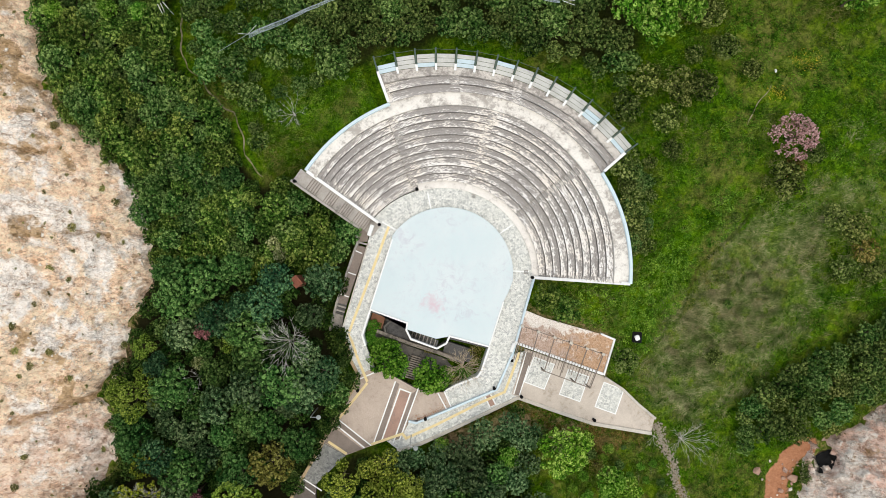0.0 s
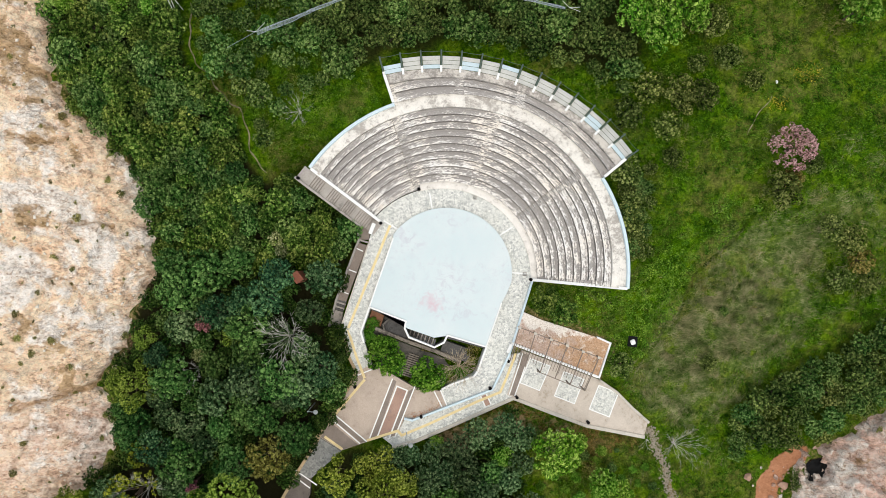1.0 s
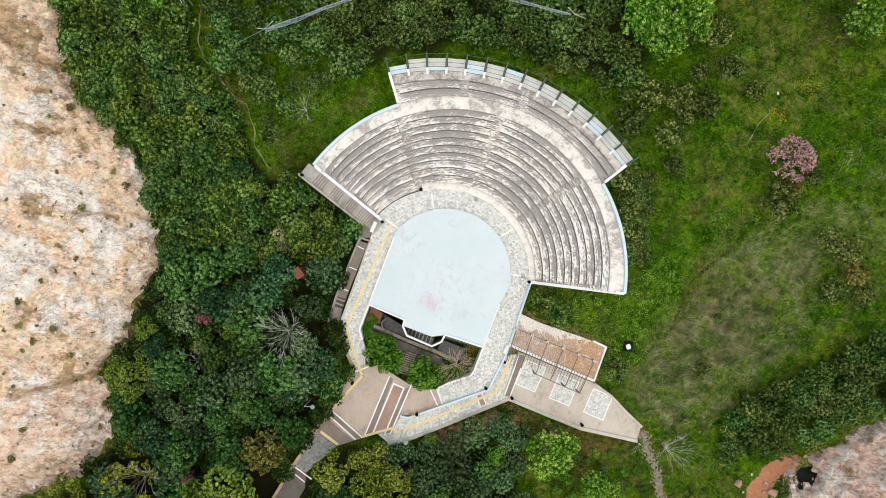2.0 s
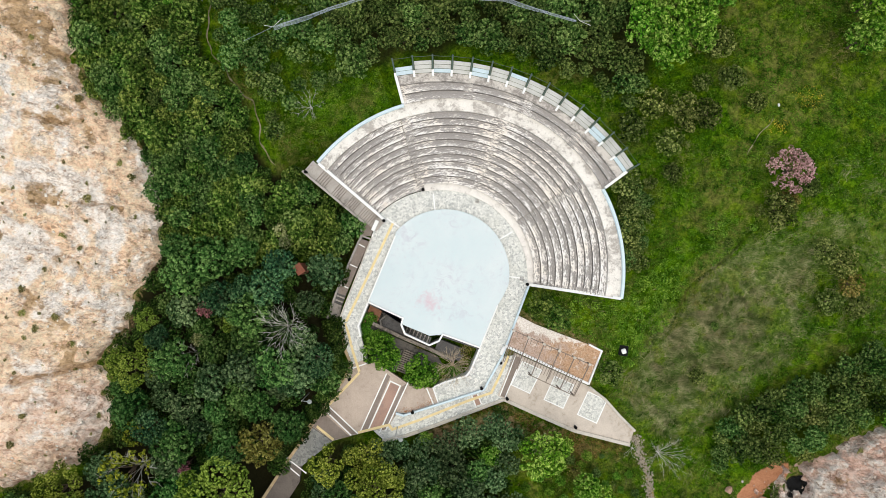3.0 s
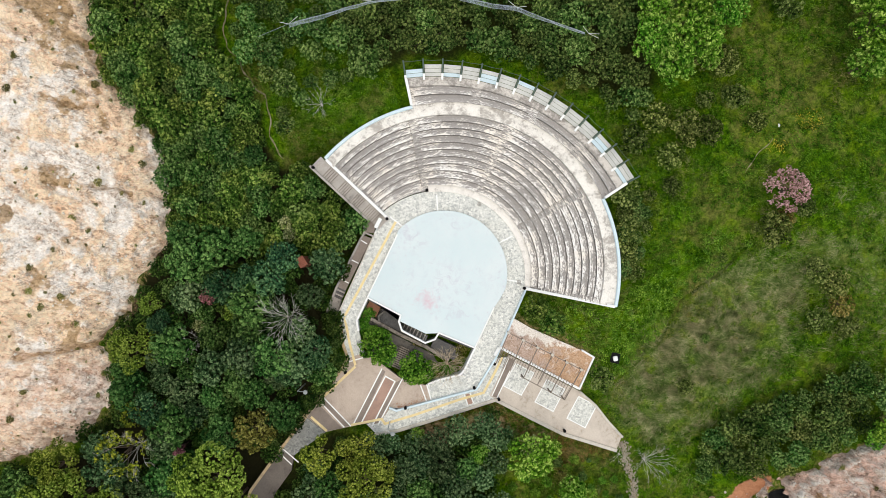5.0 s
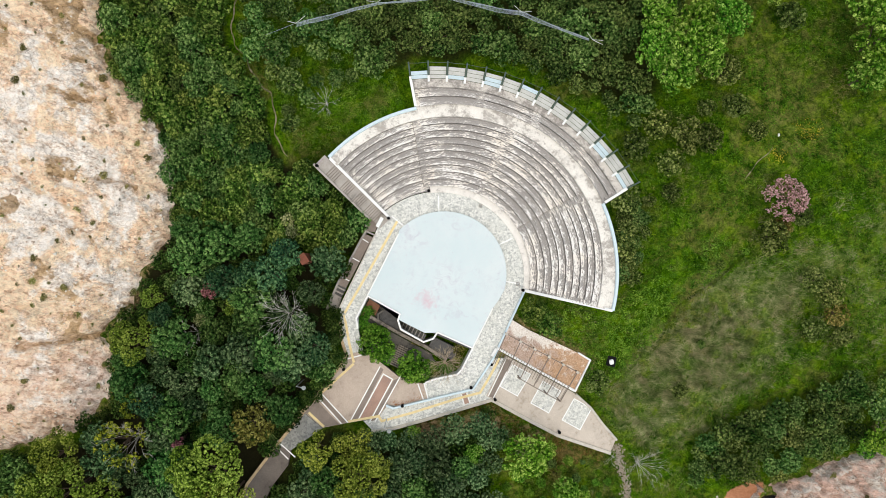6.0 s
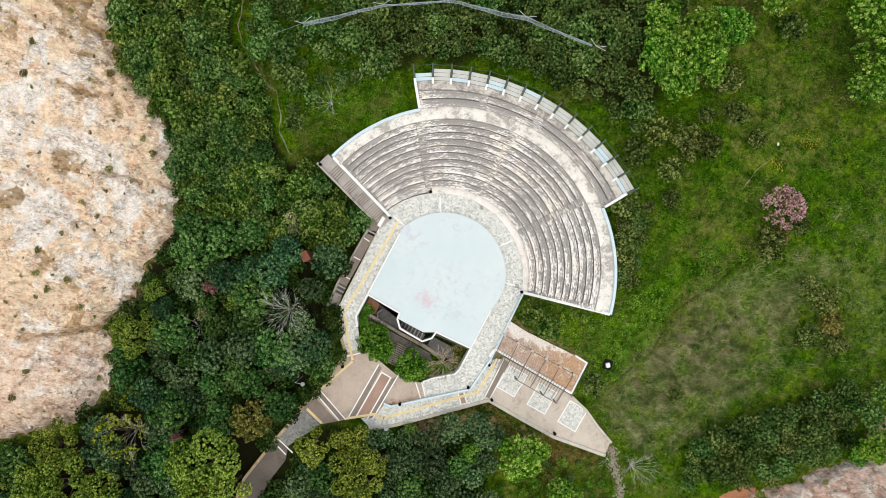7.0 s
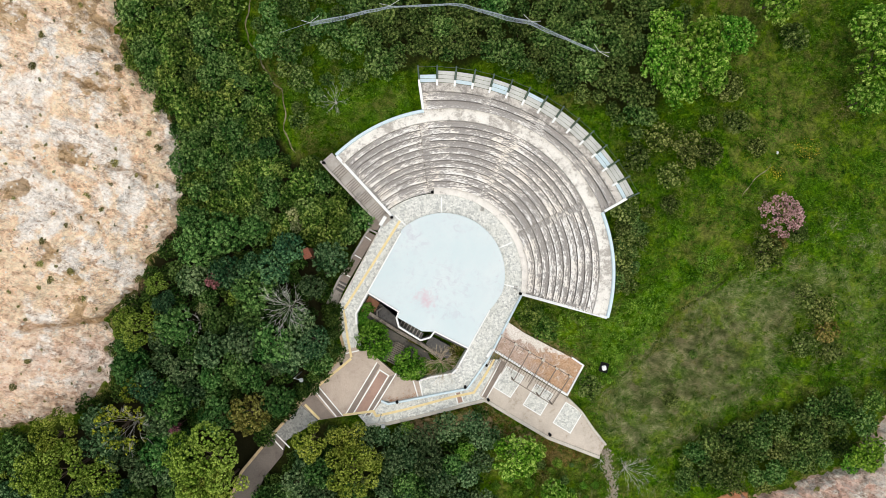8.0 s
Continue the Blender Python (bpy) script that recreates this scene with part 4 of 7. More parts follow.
def seat_rows(first, step, rise, count, z0, gangs, upper, last_end):
    for i in range(count):
        s0, s1 = first + step * i, first + step * (i + 1)
        z = z0 + rise * (i + 1)
        lip = step * 0.07
        foot = s0 + step * 0.56
        for g, ((qa, wa), (qb, wb)) in enumerate(zip(gangs, gangs[1:])):
            prof = [(s0 + lip, z - 0.55), (s0 + lip, z - 0.10), (s0, z - 0.10), (s0, z), (foot, z), (foot, z - 0.045), (s1 - step * 0.06, z - 0.045), (s1 - step * 0.06, z - 0.17), (s1 + lip, z - 0.17), (s1 + lip, z - 0.55)]
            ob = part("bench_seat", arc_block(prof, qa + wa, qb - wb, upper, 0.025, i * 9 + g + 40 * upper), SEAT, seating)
            tone = 0.05 * math.sin(i * 2.3 + g * 1.7) + (0.01 if g == 0 else 0.0) - (0.05 if upper else 0.0)
            # tops vary by wear; risers and grooves darkened to stand in for shade
            set_mask(ob.data, "wear_shade", np.tile([-0.25, -0.25, -0.12, 0.08 + tone, -0.03 + tone, -0.10 + tone, -0.03 + tone, -0.3, -0.3, -0.3], len(ob.data.vertices) // 10))
        for g, (q, wide) in enumerate(gangs):
            lo, hi = max(q - wide, 0), min(q + wide, 1)
            for k in range(2):
                a, b = s0 + step * 0.5 * k, s0 + step * 0.5 * (k + 1)
                top = z - rise * 0.5 * (1 - k)
                ob = part("gangway_step", arc_block([(a, top - 0.5), (a, top), (b + lip, top), (b + lip, top - 0.5)], lo, hi, upper, 0.01, i + g, 0.4), SEAT, seating)
                set_mask(ob.data, "wear_shade", np.full(len(ob.data.vertices), (-0.08, -0.08, 0.0, -0.08, -0.08)[g] + (0.03 if upper else 0.0)))


# dark joints beside two of the gangways
for q in (0.296, 0.782):
    for i in range(10):
        a, b = bow(ROW_FIRST + ROW_STEP * i, q), bow(ROW_FIRST + ROW_STEP * (i + 1), q)
        z = 0.1 + ROW_RISE * (i + 1)
        part("joint_drain", strip([(a[0], a[1], z), (b[0], b[1], z)], 0.05, 0.4, 0.014), WALLTOP, seating, "dark drain joint beside a gangway")
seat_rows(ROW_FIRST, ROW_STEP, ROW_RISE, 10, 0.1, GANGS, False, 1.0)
part("bottom_kerb", arc_block([(0.0, -0.5), (0.0, 0.14), (0.075, 0.14), (0.075, -0.5)], 0, 0.755), CREAM, seating, "cream kerb walk")
part("bottom_kerb", arc_block([(0.02, -0.5), (0.02, 0.10), (0.075, 0.10), (0.075, -0.5)], 0.756, 1), SEAT, seating)
s_dia = ROW_FIRST + ROW_STEP * 10
part("upper_walkway", arc_block([(s_dia, 3.6), (s_dia, 4.5), (1.0, 4.5), (1.0, 3.6)], 0, 1, False, 0.01), WALKWAY, seating, "cream concrete walkway")
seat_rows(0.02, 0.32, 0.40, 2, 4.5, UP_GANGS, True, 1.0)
part("upper_walkway", arc_block([(0.66, 4.6), (0.66, 5.7), (1.0, 5.7), (1.0, 4.6)], 0, 1, True, 0.01), STAINED, seating, "stained concrete back walkway")
part("upper_walkway", arc_block([(-0.01, 3.6), (-0.01, 4.502), (0.05, 4.502), (0.05, 3.6)], 0, 1, True, 0.01), WALKWAY, seating)

# parapets round the seating
parapets = thing("seating_parapet", "low white and pale blue parapet wall round the seating", "parapet")


def bow_line(s, q0, q1, z, n, upper=False):
    return [(*bow(s, q0 + (q1 - q0) * k / n, upper)[:2], z) for k in range(n + 1)]


def share(point, s, upper=False):
    """The share q of the bow at s that lies nearest to a point."""
    return min((k / 400 for k in range(401)), key=lambda q: math.hypot(bow(s, q, upper)[0] - point[0], bow(s, q, upper)[1] - point[1]))


q_r, q_l = share(UP_R[0], 1.0), share(UP_L[0], 1.0)
part("arc_parapet", strip(bow_line(1.0, 0, q_r, 4.5, 24), 0.34, 5, 0.38, None, 0.05), BLUE, parapets, "pale blue weathered coping")
part("arc_parapet", strip(bow_line(1.0, q_l, 1, 4.5, 24), 0.34, 5, 0.38, None, 0.05), BLUE, parapets, "pale blue weathered coping")
for wall in (WING_R, WING_L):
    (ax, ay), (bx, by) = wall
    part("wing_wall", strip([(ax, ay, 0.35), (ax + (bx - ax) * 0.08, ay + (by - ay) * 0.08, 0.5), (bx, by, 4.75)], 0.34, 5, 0.15, None, 0.04), WHITE, parapets)
for (ax, ay), (bx, by) in (UP_R, UP_L):
    part("side_wall", strip([(ax, ay, 4.7), (ax + (bx - ax) * 0.88, ay + (by - ay) * 0.88, 6.0)], 0.30, 4, 0.3, None, 0.04), WHITE, parapets)

# ---- leaning board screen with posts behind the top row ----
screen = thing("back_screen", "outward-leaning screen of pale boards between dark green posts", "screen")
BAYS = 14


def screen_point(q, out, z):
    x, y = bow(1.0, q, True)[:2]
    c = TOP[0]
    d = Vector((x - c[0], y - c[1])).normalized()
    return (x + d.x * out, y + d.y * out, z)


tips = []
for k in range(BAYS + 1):
    q = k / BAYS
    post = part("post", tube([screen_point(q, -0.1, 5.6), screen_point(q, 0.35, 6.3), screen_point(q, 1.42, 7.85)], 0.085, 8), POST, screen, "dark green steel post")
    part("bracket", strip([screen_point(q, -0.35, 5.8), screen_point(q, 0.25, 6.15)], 0.24, 0.3, 0.12), WHITE, post, "white concrete foot")
    tips.append(screen_point(q, 1.34, 7.7))
    if k == BAYS:
        break
    for j in range(3):
        if k == BAYS - 1 and j > 1:
            continue
        a0, a1 = 0.05 + 0.36 * j, 0.05 + 0.36 * (j + 1) - 0.035
        z0, z1 = 5.75 + 0.36 * j, 5.75 + 0.36 * (j + 1) - 0.035
        e = 0.06
        bm = bmesh.new()
        quad = [screen_point(q + e / BAYS, a0, z0), screen_point(q + (1 - e) / BAYS, a0, z0), screen_point(q + (1 - e) / BAYS, a1, z1), screen_point(q + e / BAYS, a1, z1)]
        bm = slab(quad, 0.05)
        pale = (k * 7 + j * 3) % 11 == 0 or (k in (2, 9, 13) and j < 2)
        part("board", bm, BLUE if pale else BOARD, screen, "pale blue board" if pale else "")
for a, b in zip(tips, tips[1:]):
    mid = [(a[i] + b[i]) / 2 - (0.18 if i == 2 else 0) for i in range(3)]
    part("wire", tube([a, mid, b], 0.018, 5), POST, screen)


# ---- orchestra, stage and ways ----
ring_arc = [bow(0.01, k / 40)[:2] for k in range(41)]
PAVING = ring_arc + [(-7.99, 1.50), (-8.25, 0.54), (-10.94, -8.60), (-10.56, -9.12), (-8.69, -9.51), (-7.79, -6.55), (5.80, -10.74), (8.31, -11.65), (10.71, -2.95)]
tagged(part("pavement", slab(flat(PAVING, 0.0), 0.6), FLAG), "mottled grey flagstone paving round the stage", "pavement", kind="structure")
left_ramp = [(-10.56, -9.12, 0.00), (-8.69, -9.51, 0.00), (-8.27, -10.64, -0.30), (-7.36, -13.14, -0.96), (-9.12, -14.05, -0.98), (-10.00, -12.25, -0.70), (-10.60, -10.25, -0.30)]
tagged(part("pavement", slab(left_ramp, 0.6), FLAG), "flagstone ramp down to the forecourt", "pavement", kind="structure")
right_ramp = [(5.80, -10.74, 0.00), (8.32, -11.66, -0.10), (6.56, -15.71, -0.70), (1.56, -17.90, -0.97), (0.65, -16.08, -0.97), (1.95, -15.22, -0.90), (4.54, -14.18, -0.50)]
tagged(part("pavement", slab(right_ramp, 0.6), FLAG), "flagstone ramp curving down to the forecourt", "pavement", kind="structure")
tagged(part("pavement", slab(flat(PLAZA, PLAZA_Z), 0.7), BEIGE), "beige aggregate forecourt paving", "pavement", kind="structure")
tagged(part("pavement", slab(flat(LOWER_PATH, TERRACE_Z), 0.7), FLAG), "grey flagstone lower walk", "pavement", kind="structure")
tagged(part("pavement", slab(flat(TERRACE, TERRACE_Z), 0.7), TERRACE_FLOOR), "beige concrete terrace floor", "pavement", kind="structure")
tagged(part("pavement", slab(flat(WEST_PATH[:4] + WEST_PATH[-1:], -1.2 + 0.19), 0.7), FLAGDARK), "grey flagstone approach path", "pavement", kind="structure")
tagged(part("pavement", slab(flat(WEST_PATH[3:], -1.01), 0.7), PATHBROWN), "brown cobbled approach path", "pavement", kind="structure")
tagged(part("planting_bed", slab(flat(BED, 0.2), 0.9), EARTH), "bare orange and pinkish earth bed with pale gravel spilt along it", "planting bed", kind="structure")

stage_arc = []
for k in range(33):
    a = radians(-6 + 151 * k / 32)
    stage_arc.append((0.94 + 7.55 * math.cos(a), -2.33 + 7.55 * math.sin(a)))
STAGE_PLAN = stage_arc + [(-5.26, 1.56), (-7.76, -6.39), (-3.53, -7.87), (-3.66, -8.64), (-0.26, -9.73), (1.15, -9.47), (5.77, -10.57), (7.36, -5.56), (7.95, -4.40)]
stage = thing("stage", "pale blue-white painted round stage floor with rust stains", "stage")
part("floor_slab", slab(flat(STAGE_PLAN, 0.35), 0.6), STAGE, stage)
part("rim", strip([(-5.26, 1.56, 0.35), (-7.76, -6.33, 0.35)], 0.16, 0.5, 0.06, None, 0.02), WHITE, stage)
part("rim", strip([(7.40, -5.50, 0.35), (5.77, -10.57, 0.35)], 0.16, 0.5, 0.06, None, 0.02), WHITE, stage)
part("rim", strip([(-7.76, -6.39, 0.35), (-3.53, -7.93, 0.35), (-3.66, -8.70, 0.35), (-3.14, -9.73, 0.35), (-0.19, -10.82, 0.35), (0.90, -10.24, 0.35), (1.28, -9.41, 0.35), (5.77, -10.60, 0.35)], 0.20, 0.35, 0.14, None, 0.03), WHITE, stage, "white balcony rim")
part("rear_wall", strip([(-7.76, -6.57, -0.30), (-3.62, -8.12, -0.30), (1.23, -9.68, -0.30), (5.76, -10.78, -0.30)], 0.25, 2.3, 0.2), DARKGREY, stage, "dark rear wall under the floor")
part("balcony_wall", strip([(-3.68, -8.81, -0.10), (-3.16, -9.84, -0.10), (-0.19, -10.88, -0.10), (0.90, -10.30, -0.10)], 0.22, 2.2, 0.1), GREY, stage)
# stair down inside the balcony
for k in range(15):
    u = k / 14
    a0, b0 = (-3.35, -9.00), (-3.16, -9.70)
    a1, b1 = (-0.13, -9.96), (-0.26, -10.67)
    p = ((a0[0] + b0[0]) / 2 * (1 - u) + (a1[0] + b1[0]) / 2 * u, (a0[1] + b0[1]) / 2 * (1 - u) + (a1[1] + b1[1]) / 2 * u)
    part("stair_tread", box((*p, 0.12 - 0.15 * (14 - k) * 0.9), (0.17, 0.8, 0.08), -17), GREY if k % 2 else DARKGREY, stage)

# ---- backstage yard ----
yard = thing("backstage_yard", "sunken backstage yard with grey terraces and a low wall", "yard")
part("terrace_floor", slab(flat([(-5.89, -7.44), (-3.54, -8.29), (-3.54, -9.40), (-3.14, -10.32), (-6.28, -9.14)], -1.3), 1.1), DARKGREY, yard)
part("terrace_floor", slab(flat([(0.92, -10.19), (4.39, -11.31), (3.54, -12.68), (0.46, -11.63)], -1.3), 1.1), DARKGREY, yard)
part("terrace_parapet", strip([(-5.50, -7.77, -1.30), (-6.22, -8.49, -1.30), (-6.09, -9.21, -1.30)], 0.22, 0.5, 0.45, None, 0.04), YARDWALL, yard)
part("terrace_parapet", strip([(3.21, -11.11, -1.30), (2.88, -12.16, -1.30), (2.09, -12.42, -1.30)], 0.22, 0.5, 0.45, None, 0.04), YARDWALL, yard)
part("planter_floor", slab(flat([(-7.62, -6.85), (-6.15, -7.40), (-6.55, -8.75), (-8.25, -9.0)], -1.45), 0.6), REDSOIL, yard, "reddish planter earth")
part("long_wall", strip([(-7.11, -8.98, -1.00), (-3.13, -10.48, -1.00), (-0.07, -11.46, -1.00), (3.00, -12.63, -1.00)], 0.42, 1.5, 0.1, None, 0.06), WALLTOP, yard, "grey-brown long wall")
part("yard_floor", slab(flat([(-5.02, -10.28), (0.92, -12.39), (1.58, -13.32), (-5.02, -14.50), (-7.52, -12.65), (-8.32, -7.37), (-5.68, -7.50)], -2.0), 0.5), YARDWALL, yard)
for k in range(11):
    u = k / 10
    p0, p1 = (-2.56, -12.05), (-3.27, -14.36)
    part("yard_step", box((p0[0] * (1 - u) + p1[0] * u, p0[1] * (1 - u) + p1[1] * u, -1.75 + 0.075 * k), (1.2, 0.15, 0.6), -17), WALLTOP, yard)
part("step_cheek", strip([(-3.41, -11.92, -1.50), (-4.11, -14.32, -1.00)], 0.16, 1, 0.12), YARDWALL, yard)
part("step_cheek", strip([(-1.71, -12.18, -1.50), (-2.48, -14.58, -1.00)], 0.16, 1, 0.12), YARDWALL, yard)
part("yard_wall", strip([(-7.79, -6.48, 0.00), (-8.69, -9.31, 0.00), (-8.34, -10.58, -0.30)], 0.24, 2.6, 0.22, None, 0.03), WHITE, yard, "white yard side wall")
part("yard_wall", strip([(5.80, -10.68, 0.00), (4.91, -13.50, -0.30), (4.47, -14.18, -0.50), (1.95, -15.22, -0.90), (0.78, -15.89, -1.00)], 0.22, 2.2, 0.12, None, 0.03), WHITE, yard, "white yard side wall")

# ---- parapets, kerbs and painted lines of the ways ----
way_wall = thing("walk_parapet", "white painted parapet along the walk", "parapet")
part("wall", strip([(10.89, -2.75, 0.10), (8.46, -11.48, -0.20), (6.69, -15.64, -0.70), (-1.57, -19.14, -1.00), (-2.54, -19.53, -1.00), (-3.46, -19.33, -1.00)], 0.24, 1.2, 0.4, None, 0.03), BLUE, way_wall)
bed_wall = thing("retaining_wall", "white-topped retaining wall of the earth bed", "retaining wall")
part("wall", strip([(8.69, -10.15, 0.10), (18.75, -13.77, 0.10)], 0.30, 1.6, 0.24, None, 0.03), WHITE, bed_wall)
part("wall", strip([(18.49, -9.19, 0.10), (20.04, -9.84, 0.10), (18.81, -13.89, 0.10)], 0.22, 1.6, 0.25, None, 0.03), WHITE, bed_wall)
kerb = thing("stone_kerb", "grey stone edge kerb of the walk and terrace", "kerb")
part("kerb_run", strip([(-4.75, -22.85, -1.10), (-2.02, -21.97, -1.10), (1.57, -20.34, -1.10), (9.21, -16.70, -1.10)], 0.42, 1.5, 0.14, None, 0.05), KERB, kerb)
part("kerb_run", strip([(9.21, -16.70, -1.10), (13.66, -18.28, -1.10), (17.91, -19.72, -1.10), (24.65, -20.84, -1.10)], 0.42, 1.5, 0.16, None, 0.05), KERB, kerb)
part("kerb_run", strip([(19.23, -14.37, -1.10), (21.32, -15.74, -1.10), (23.15, -17.51, -1.10), (25.11, -19.14, -1.10)], 0.3, 1.2, 0.2, None, 0.05), KERB, kerb)
part("kerb_run", strip([(-10.58, -9.79, -0.20), (-10.13, -12.25, -0.70), (-9.25, -14.05, -1.00), (-9.77, -15.49, -1.00), (-12.11, -19.52, -1.00), (-13.41, -21.79, -1.00)], 0.35, 1.5, 0.12, None, 0.05), TANKERB, kerb)
west_edge = [(x, y, -1.02) for x, y in (WEST_PATH[0], WEST_PATH[11], WEST_PATH[10], WEST_PATH[9], WEST_PATH[8])]
part("kerb_run", strip(west_edge, 0.35, 1.5, 0.12, None, 0.05), TANKERB, kerb)

lines = thing("painted_paving_lines", "worn white and yellow bands set into the paving", "paving line", kind="structure")
LIFT = 0.006


def line(points, width, material, name):
    global LIFT
    LIFT += 0.0006
    part(name, strip(points, width, 0.02, LIFT), material, lines)


for pts in ([(-4.96, -14.78, -1.00), (-7.49, -21.93, -1.00)], [(-4.43, -15.62, -1.00), (-6.58, -21.67, -1.00)], [(-3.20, -16.08, -1.00), (-5.21, -21.87, -1.00)], [(-2.28, -15.49, -1.00), (-4.50, -21.54, -1.00)], [(-4.50, -15.62, -1.00), (-3.13, -16.14, -1.00)],
            [(-11.59, -19.13, -1.00), (-7.75, -22.19, -1.00)], [(-11.92, -19.71, -1.00), (-8.53, -22.45, -1.00)], [(-9.38, -13.99, -0.98), (-7.56, -13.07, -0.96)], [(-9.06, -14.51, -1.00), (-7.30, -13.73, -1.00)],
            [(*(-16.32, -26.25), -1.0), (*(-14.21, -27.76), -1.0)], [(*(-15.92, -25.74), -1.0), (*(-13.43, -27.38), -1.0)],
            [(-0.07, -16.15, -1.00), (0.91, -17.97, -1.00)], [(0.65, -15.95, -0.97), (1.50, -17.84, -0.97)], [(5.35, -16.57, -1.10), (5.94, -17.81, -1.10)], [(6.01, -16.31, -1.10), (6.60, -17.48, -1.10)]):
    line(pts, 0.15, WHITE, "white_band")
for pts in ([(-1.23, 6.92, 0.00), (-0.84, 4.92, 0.00)], [(-6.45, 3.57, 0.00), (-4.77, 2.60, 0.00)], [(8.45, 3.25, 0.00), (6.97, 2.22, 0.00)], [(8.38, -2.04, 0.00), (10.32, -2.11, 0.00)]):
    line(pts, 0.16, WHITE, "white_band")
for pts in ([(-5.67, 3.05, 0.00), (-7.80, -2.68, 0.00), (-10.17, -8.93, 0.00)], [(-10.17, -9.12, 0.00), (-9.16, -12.45, -0.74), (-8.21, -14.83, -0.99)], [(-8.21, -14.97, -1.00), (-12.05, -19.78, -1.00), (-13.67, -21.92, -1.00)],
            [(-7.75, -22.06, -1.00), (-4.17, -20.83, -1.00), (-3.72, -21.38, -1.10), (-0.39, -19.88, -1.10), (4.83, -17.28, -1.10), (7.64, -16.05, -1.10), (8.43, -14.09, -1.10), (9.35, -11.48, -1.10)], [(-12.70, -21.72, -1.00), (-10.55, -23.16, -1.00)]):
    line(pts, 0.30, YELLOW, "yellow_band")
part("brown_strip", slab(flat([(-4.89, -14.84), (-4.50, -15.10), (-6.65, -21.67), (-7.43, -21.93)], -0.997), 0.02), BROWN, lines)
part("brown_strip", slab(flat([(-3.06, -16.21), (-2.35, -15.69), (-4.43, -21.35), (-5.08, -21.61)], -0.997), 0.02), BROWN, lines)
part("brick_inlay", slab(flat([(-4.37, -15.82), (-3.26, -16.21), (-5.15, -21.22), (-6.45, -21.67)], -0.996), 0.02), BRICKRED, lines)
part("brown_strip", slab(flat([(-11.59, -19.26), (-7.88, -22.19), (-8.47, -22.32), (-11.85, -19.65)], -0.997), 0.02), BROWN, lines)
part("brown_strip", slab(flat([(-11.98, -20.10), (-8.73, -22.58), (-10.68, -23.22), (-13.15, -21.79)], -0.996), 0.02), BROWN, lines)
part("brown_strip", slab(flat([(10.25, -11.45), (10.85, -11.61), (9.28, -16.44), (8.78, -16.34)], -1.096), 0.02), BROWN, lines)
part("brown_strip", slab(flat([(5.49, -16.57), (5.94, -16.37), (6.53, -17.48), (6.01, -17.74)], -1.096), 0.02), BRICKRED, lines)
line([(10.18, -11.42, -1.10), (8.70, -16.30, -1.10)], 0.12, WHITE, "white_band")
line([(10.92, -11.61, -1.10), (9.34, -16.44, -1.10)], 0.12, WHITE, "white_band")
for corners in ([(11.05, -12.01, -1.10), (13.40, -12.86, -1.10), (12.22, -15.73, -1.10), (9.93, -14.88, -1.10)], [(15.04, -13.45, -1.10), (17.39, -14.30, -1.10), (16.34, -17.17, -1.10), (13.99, -16.32, -1.10)], [(19.16, -14.95, -1.10), (21.45, -15.81, -1.10), (20.46, -18.61, -1.10), (18.11, -17.76, -1.10)]):
    part("flagstone_inlay", slab([(x, y, z + 0.004) for x, y, z in corners], 0.02), FLAG, lines)
    line(corners + corners[:1], 0.12, WHITE, "white_band")

# ---- side stair on the left wing ----
stair = thing("side_stair", "grey concrete side stair in flights with landings", "stair")
A_TOP, A_LOW = Vector(WING_L[1]), Vector(WING_L[0])
run = A_LOW - A_TOP
across = Vector((run.y, -run.x)).normalized()
A_TOP = A_TOP + across * 0.17
STAIR_W = 1.5
flights = [(0.10, 0.24, 5), (0.33, 0.46, 5), (0.54, 0.67, 5), (0.72, 0.92, 7)]
count = sum(f[2] for f in flights)
z_now, u_now, rise = 4.5, -0.08, 4.4 / count


def stair_piece(name, u0, u1, z, material):
    a, b = A_TOP + run * u0, A_TOP + run * u1
    o = across * STAIR_W
    part(name, slab([(a.x, a.y, z), (b.x, b.y, z), (b.x + o.x, b.y + o.y, z), (a.x + o.x, a.y + o.y, z)], 0.5), material, stair)


for u0, u1, n in flights:
    stair_piece("landing", u_now, u0, z_now, GREY)
    for k in range(n):
        z_now -= rise
        a, b = u0 + (u1 - u0) * k / n, u0 + (u1 - u0) * (k + 1) / n
        stair_piece("step", a, b, z_now, GREY)
        if k < n:
            e = A_TOP + run * (a + 0.003)
            f = e + across * STAIR_W
            # dark brown line at the back of the tread, against the riser
            part("nosing", strip([(e.x, e.y, z_now), (f.x, f.y, z_now)], 0.06, 0.01, 0.012), BROWN, stair)
    u_now = u1
stair_piece("landing", u_now, 1.02, z_now, GREY)
outer = [(*(A_TOP + run * u + across * (STAIR_W + 0.12)), z) for u, z in ((-0.09, 4.5), (0.10, 4.5), (0.24, 3.5), (0.46, 2.5), (0.67, 1.5), (0.86, 0.4))]
part("stair_wall", strip(outer, 0.28, 4.5, 0.35, None, 0.04), GREY, stair)
part("walk", slab([(-9.53, 3.37, 0.05), (-7.79, 2.98, 0.05), (-8.11, 1.31, 0.05), (-9.21, 1.31, 0.05)], 0.6), BROWN, stair)
part("walk", slab([(-9.30, 0.93, -0.15), (-8.26, 0.67, -0.15), (-10.55, -5.93, -0.40), (-11.58, -5.67, -0.40)], 0.6), BROWN, stair)
part("walk", slab([(-12.11, -7.01, -0.90), (-10.94, -7.27, -0.90), (-11.27, -9.36, -0.98), (-12.44, -8.58, -0.95)], 0.6), GREY, stair)
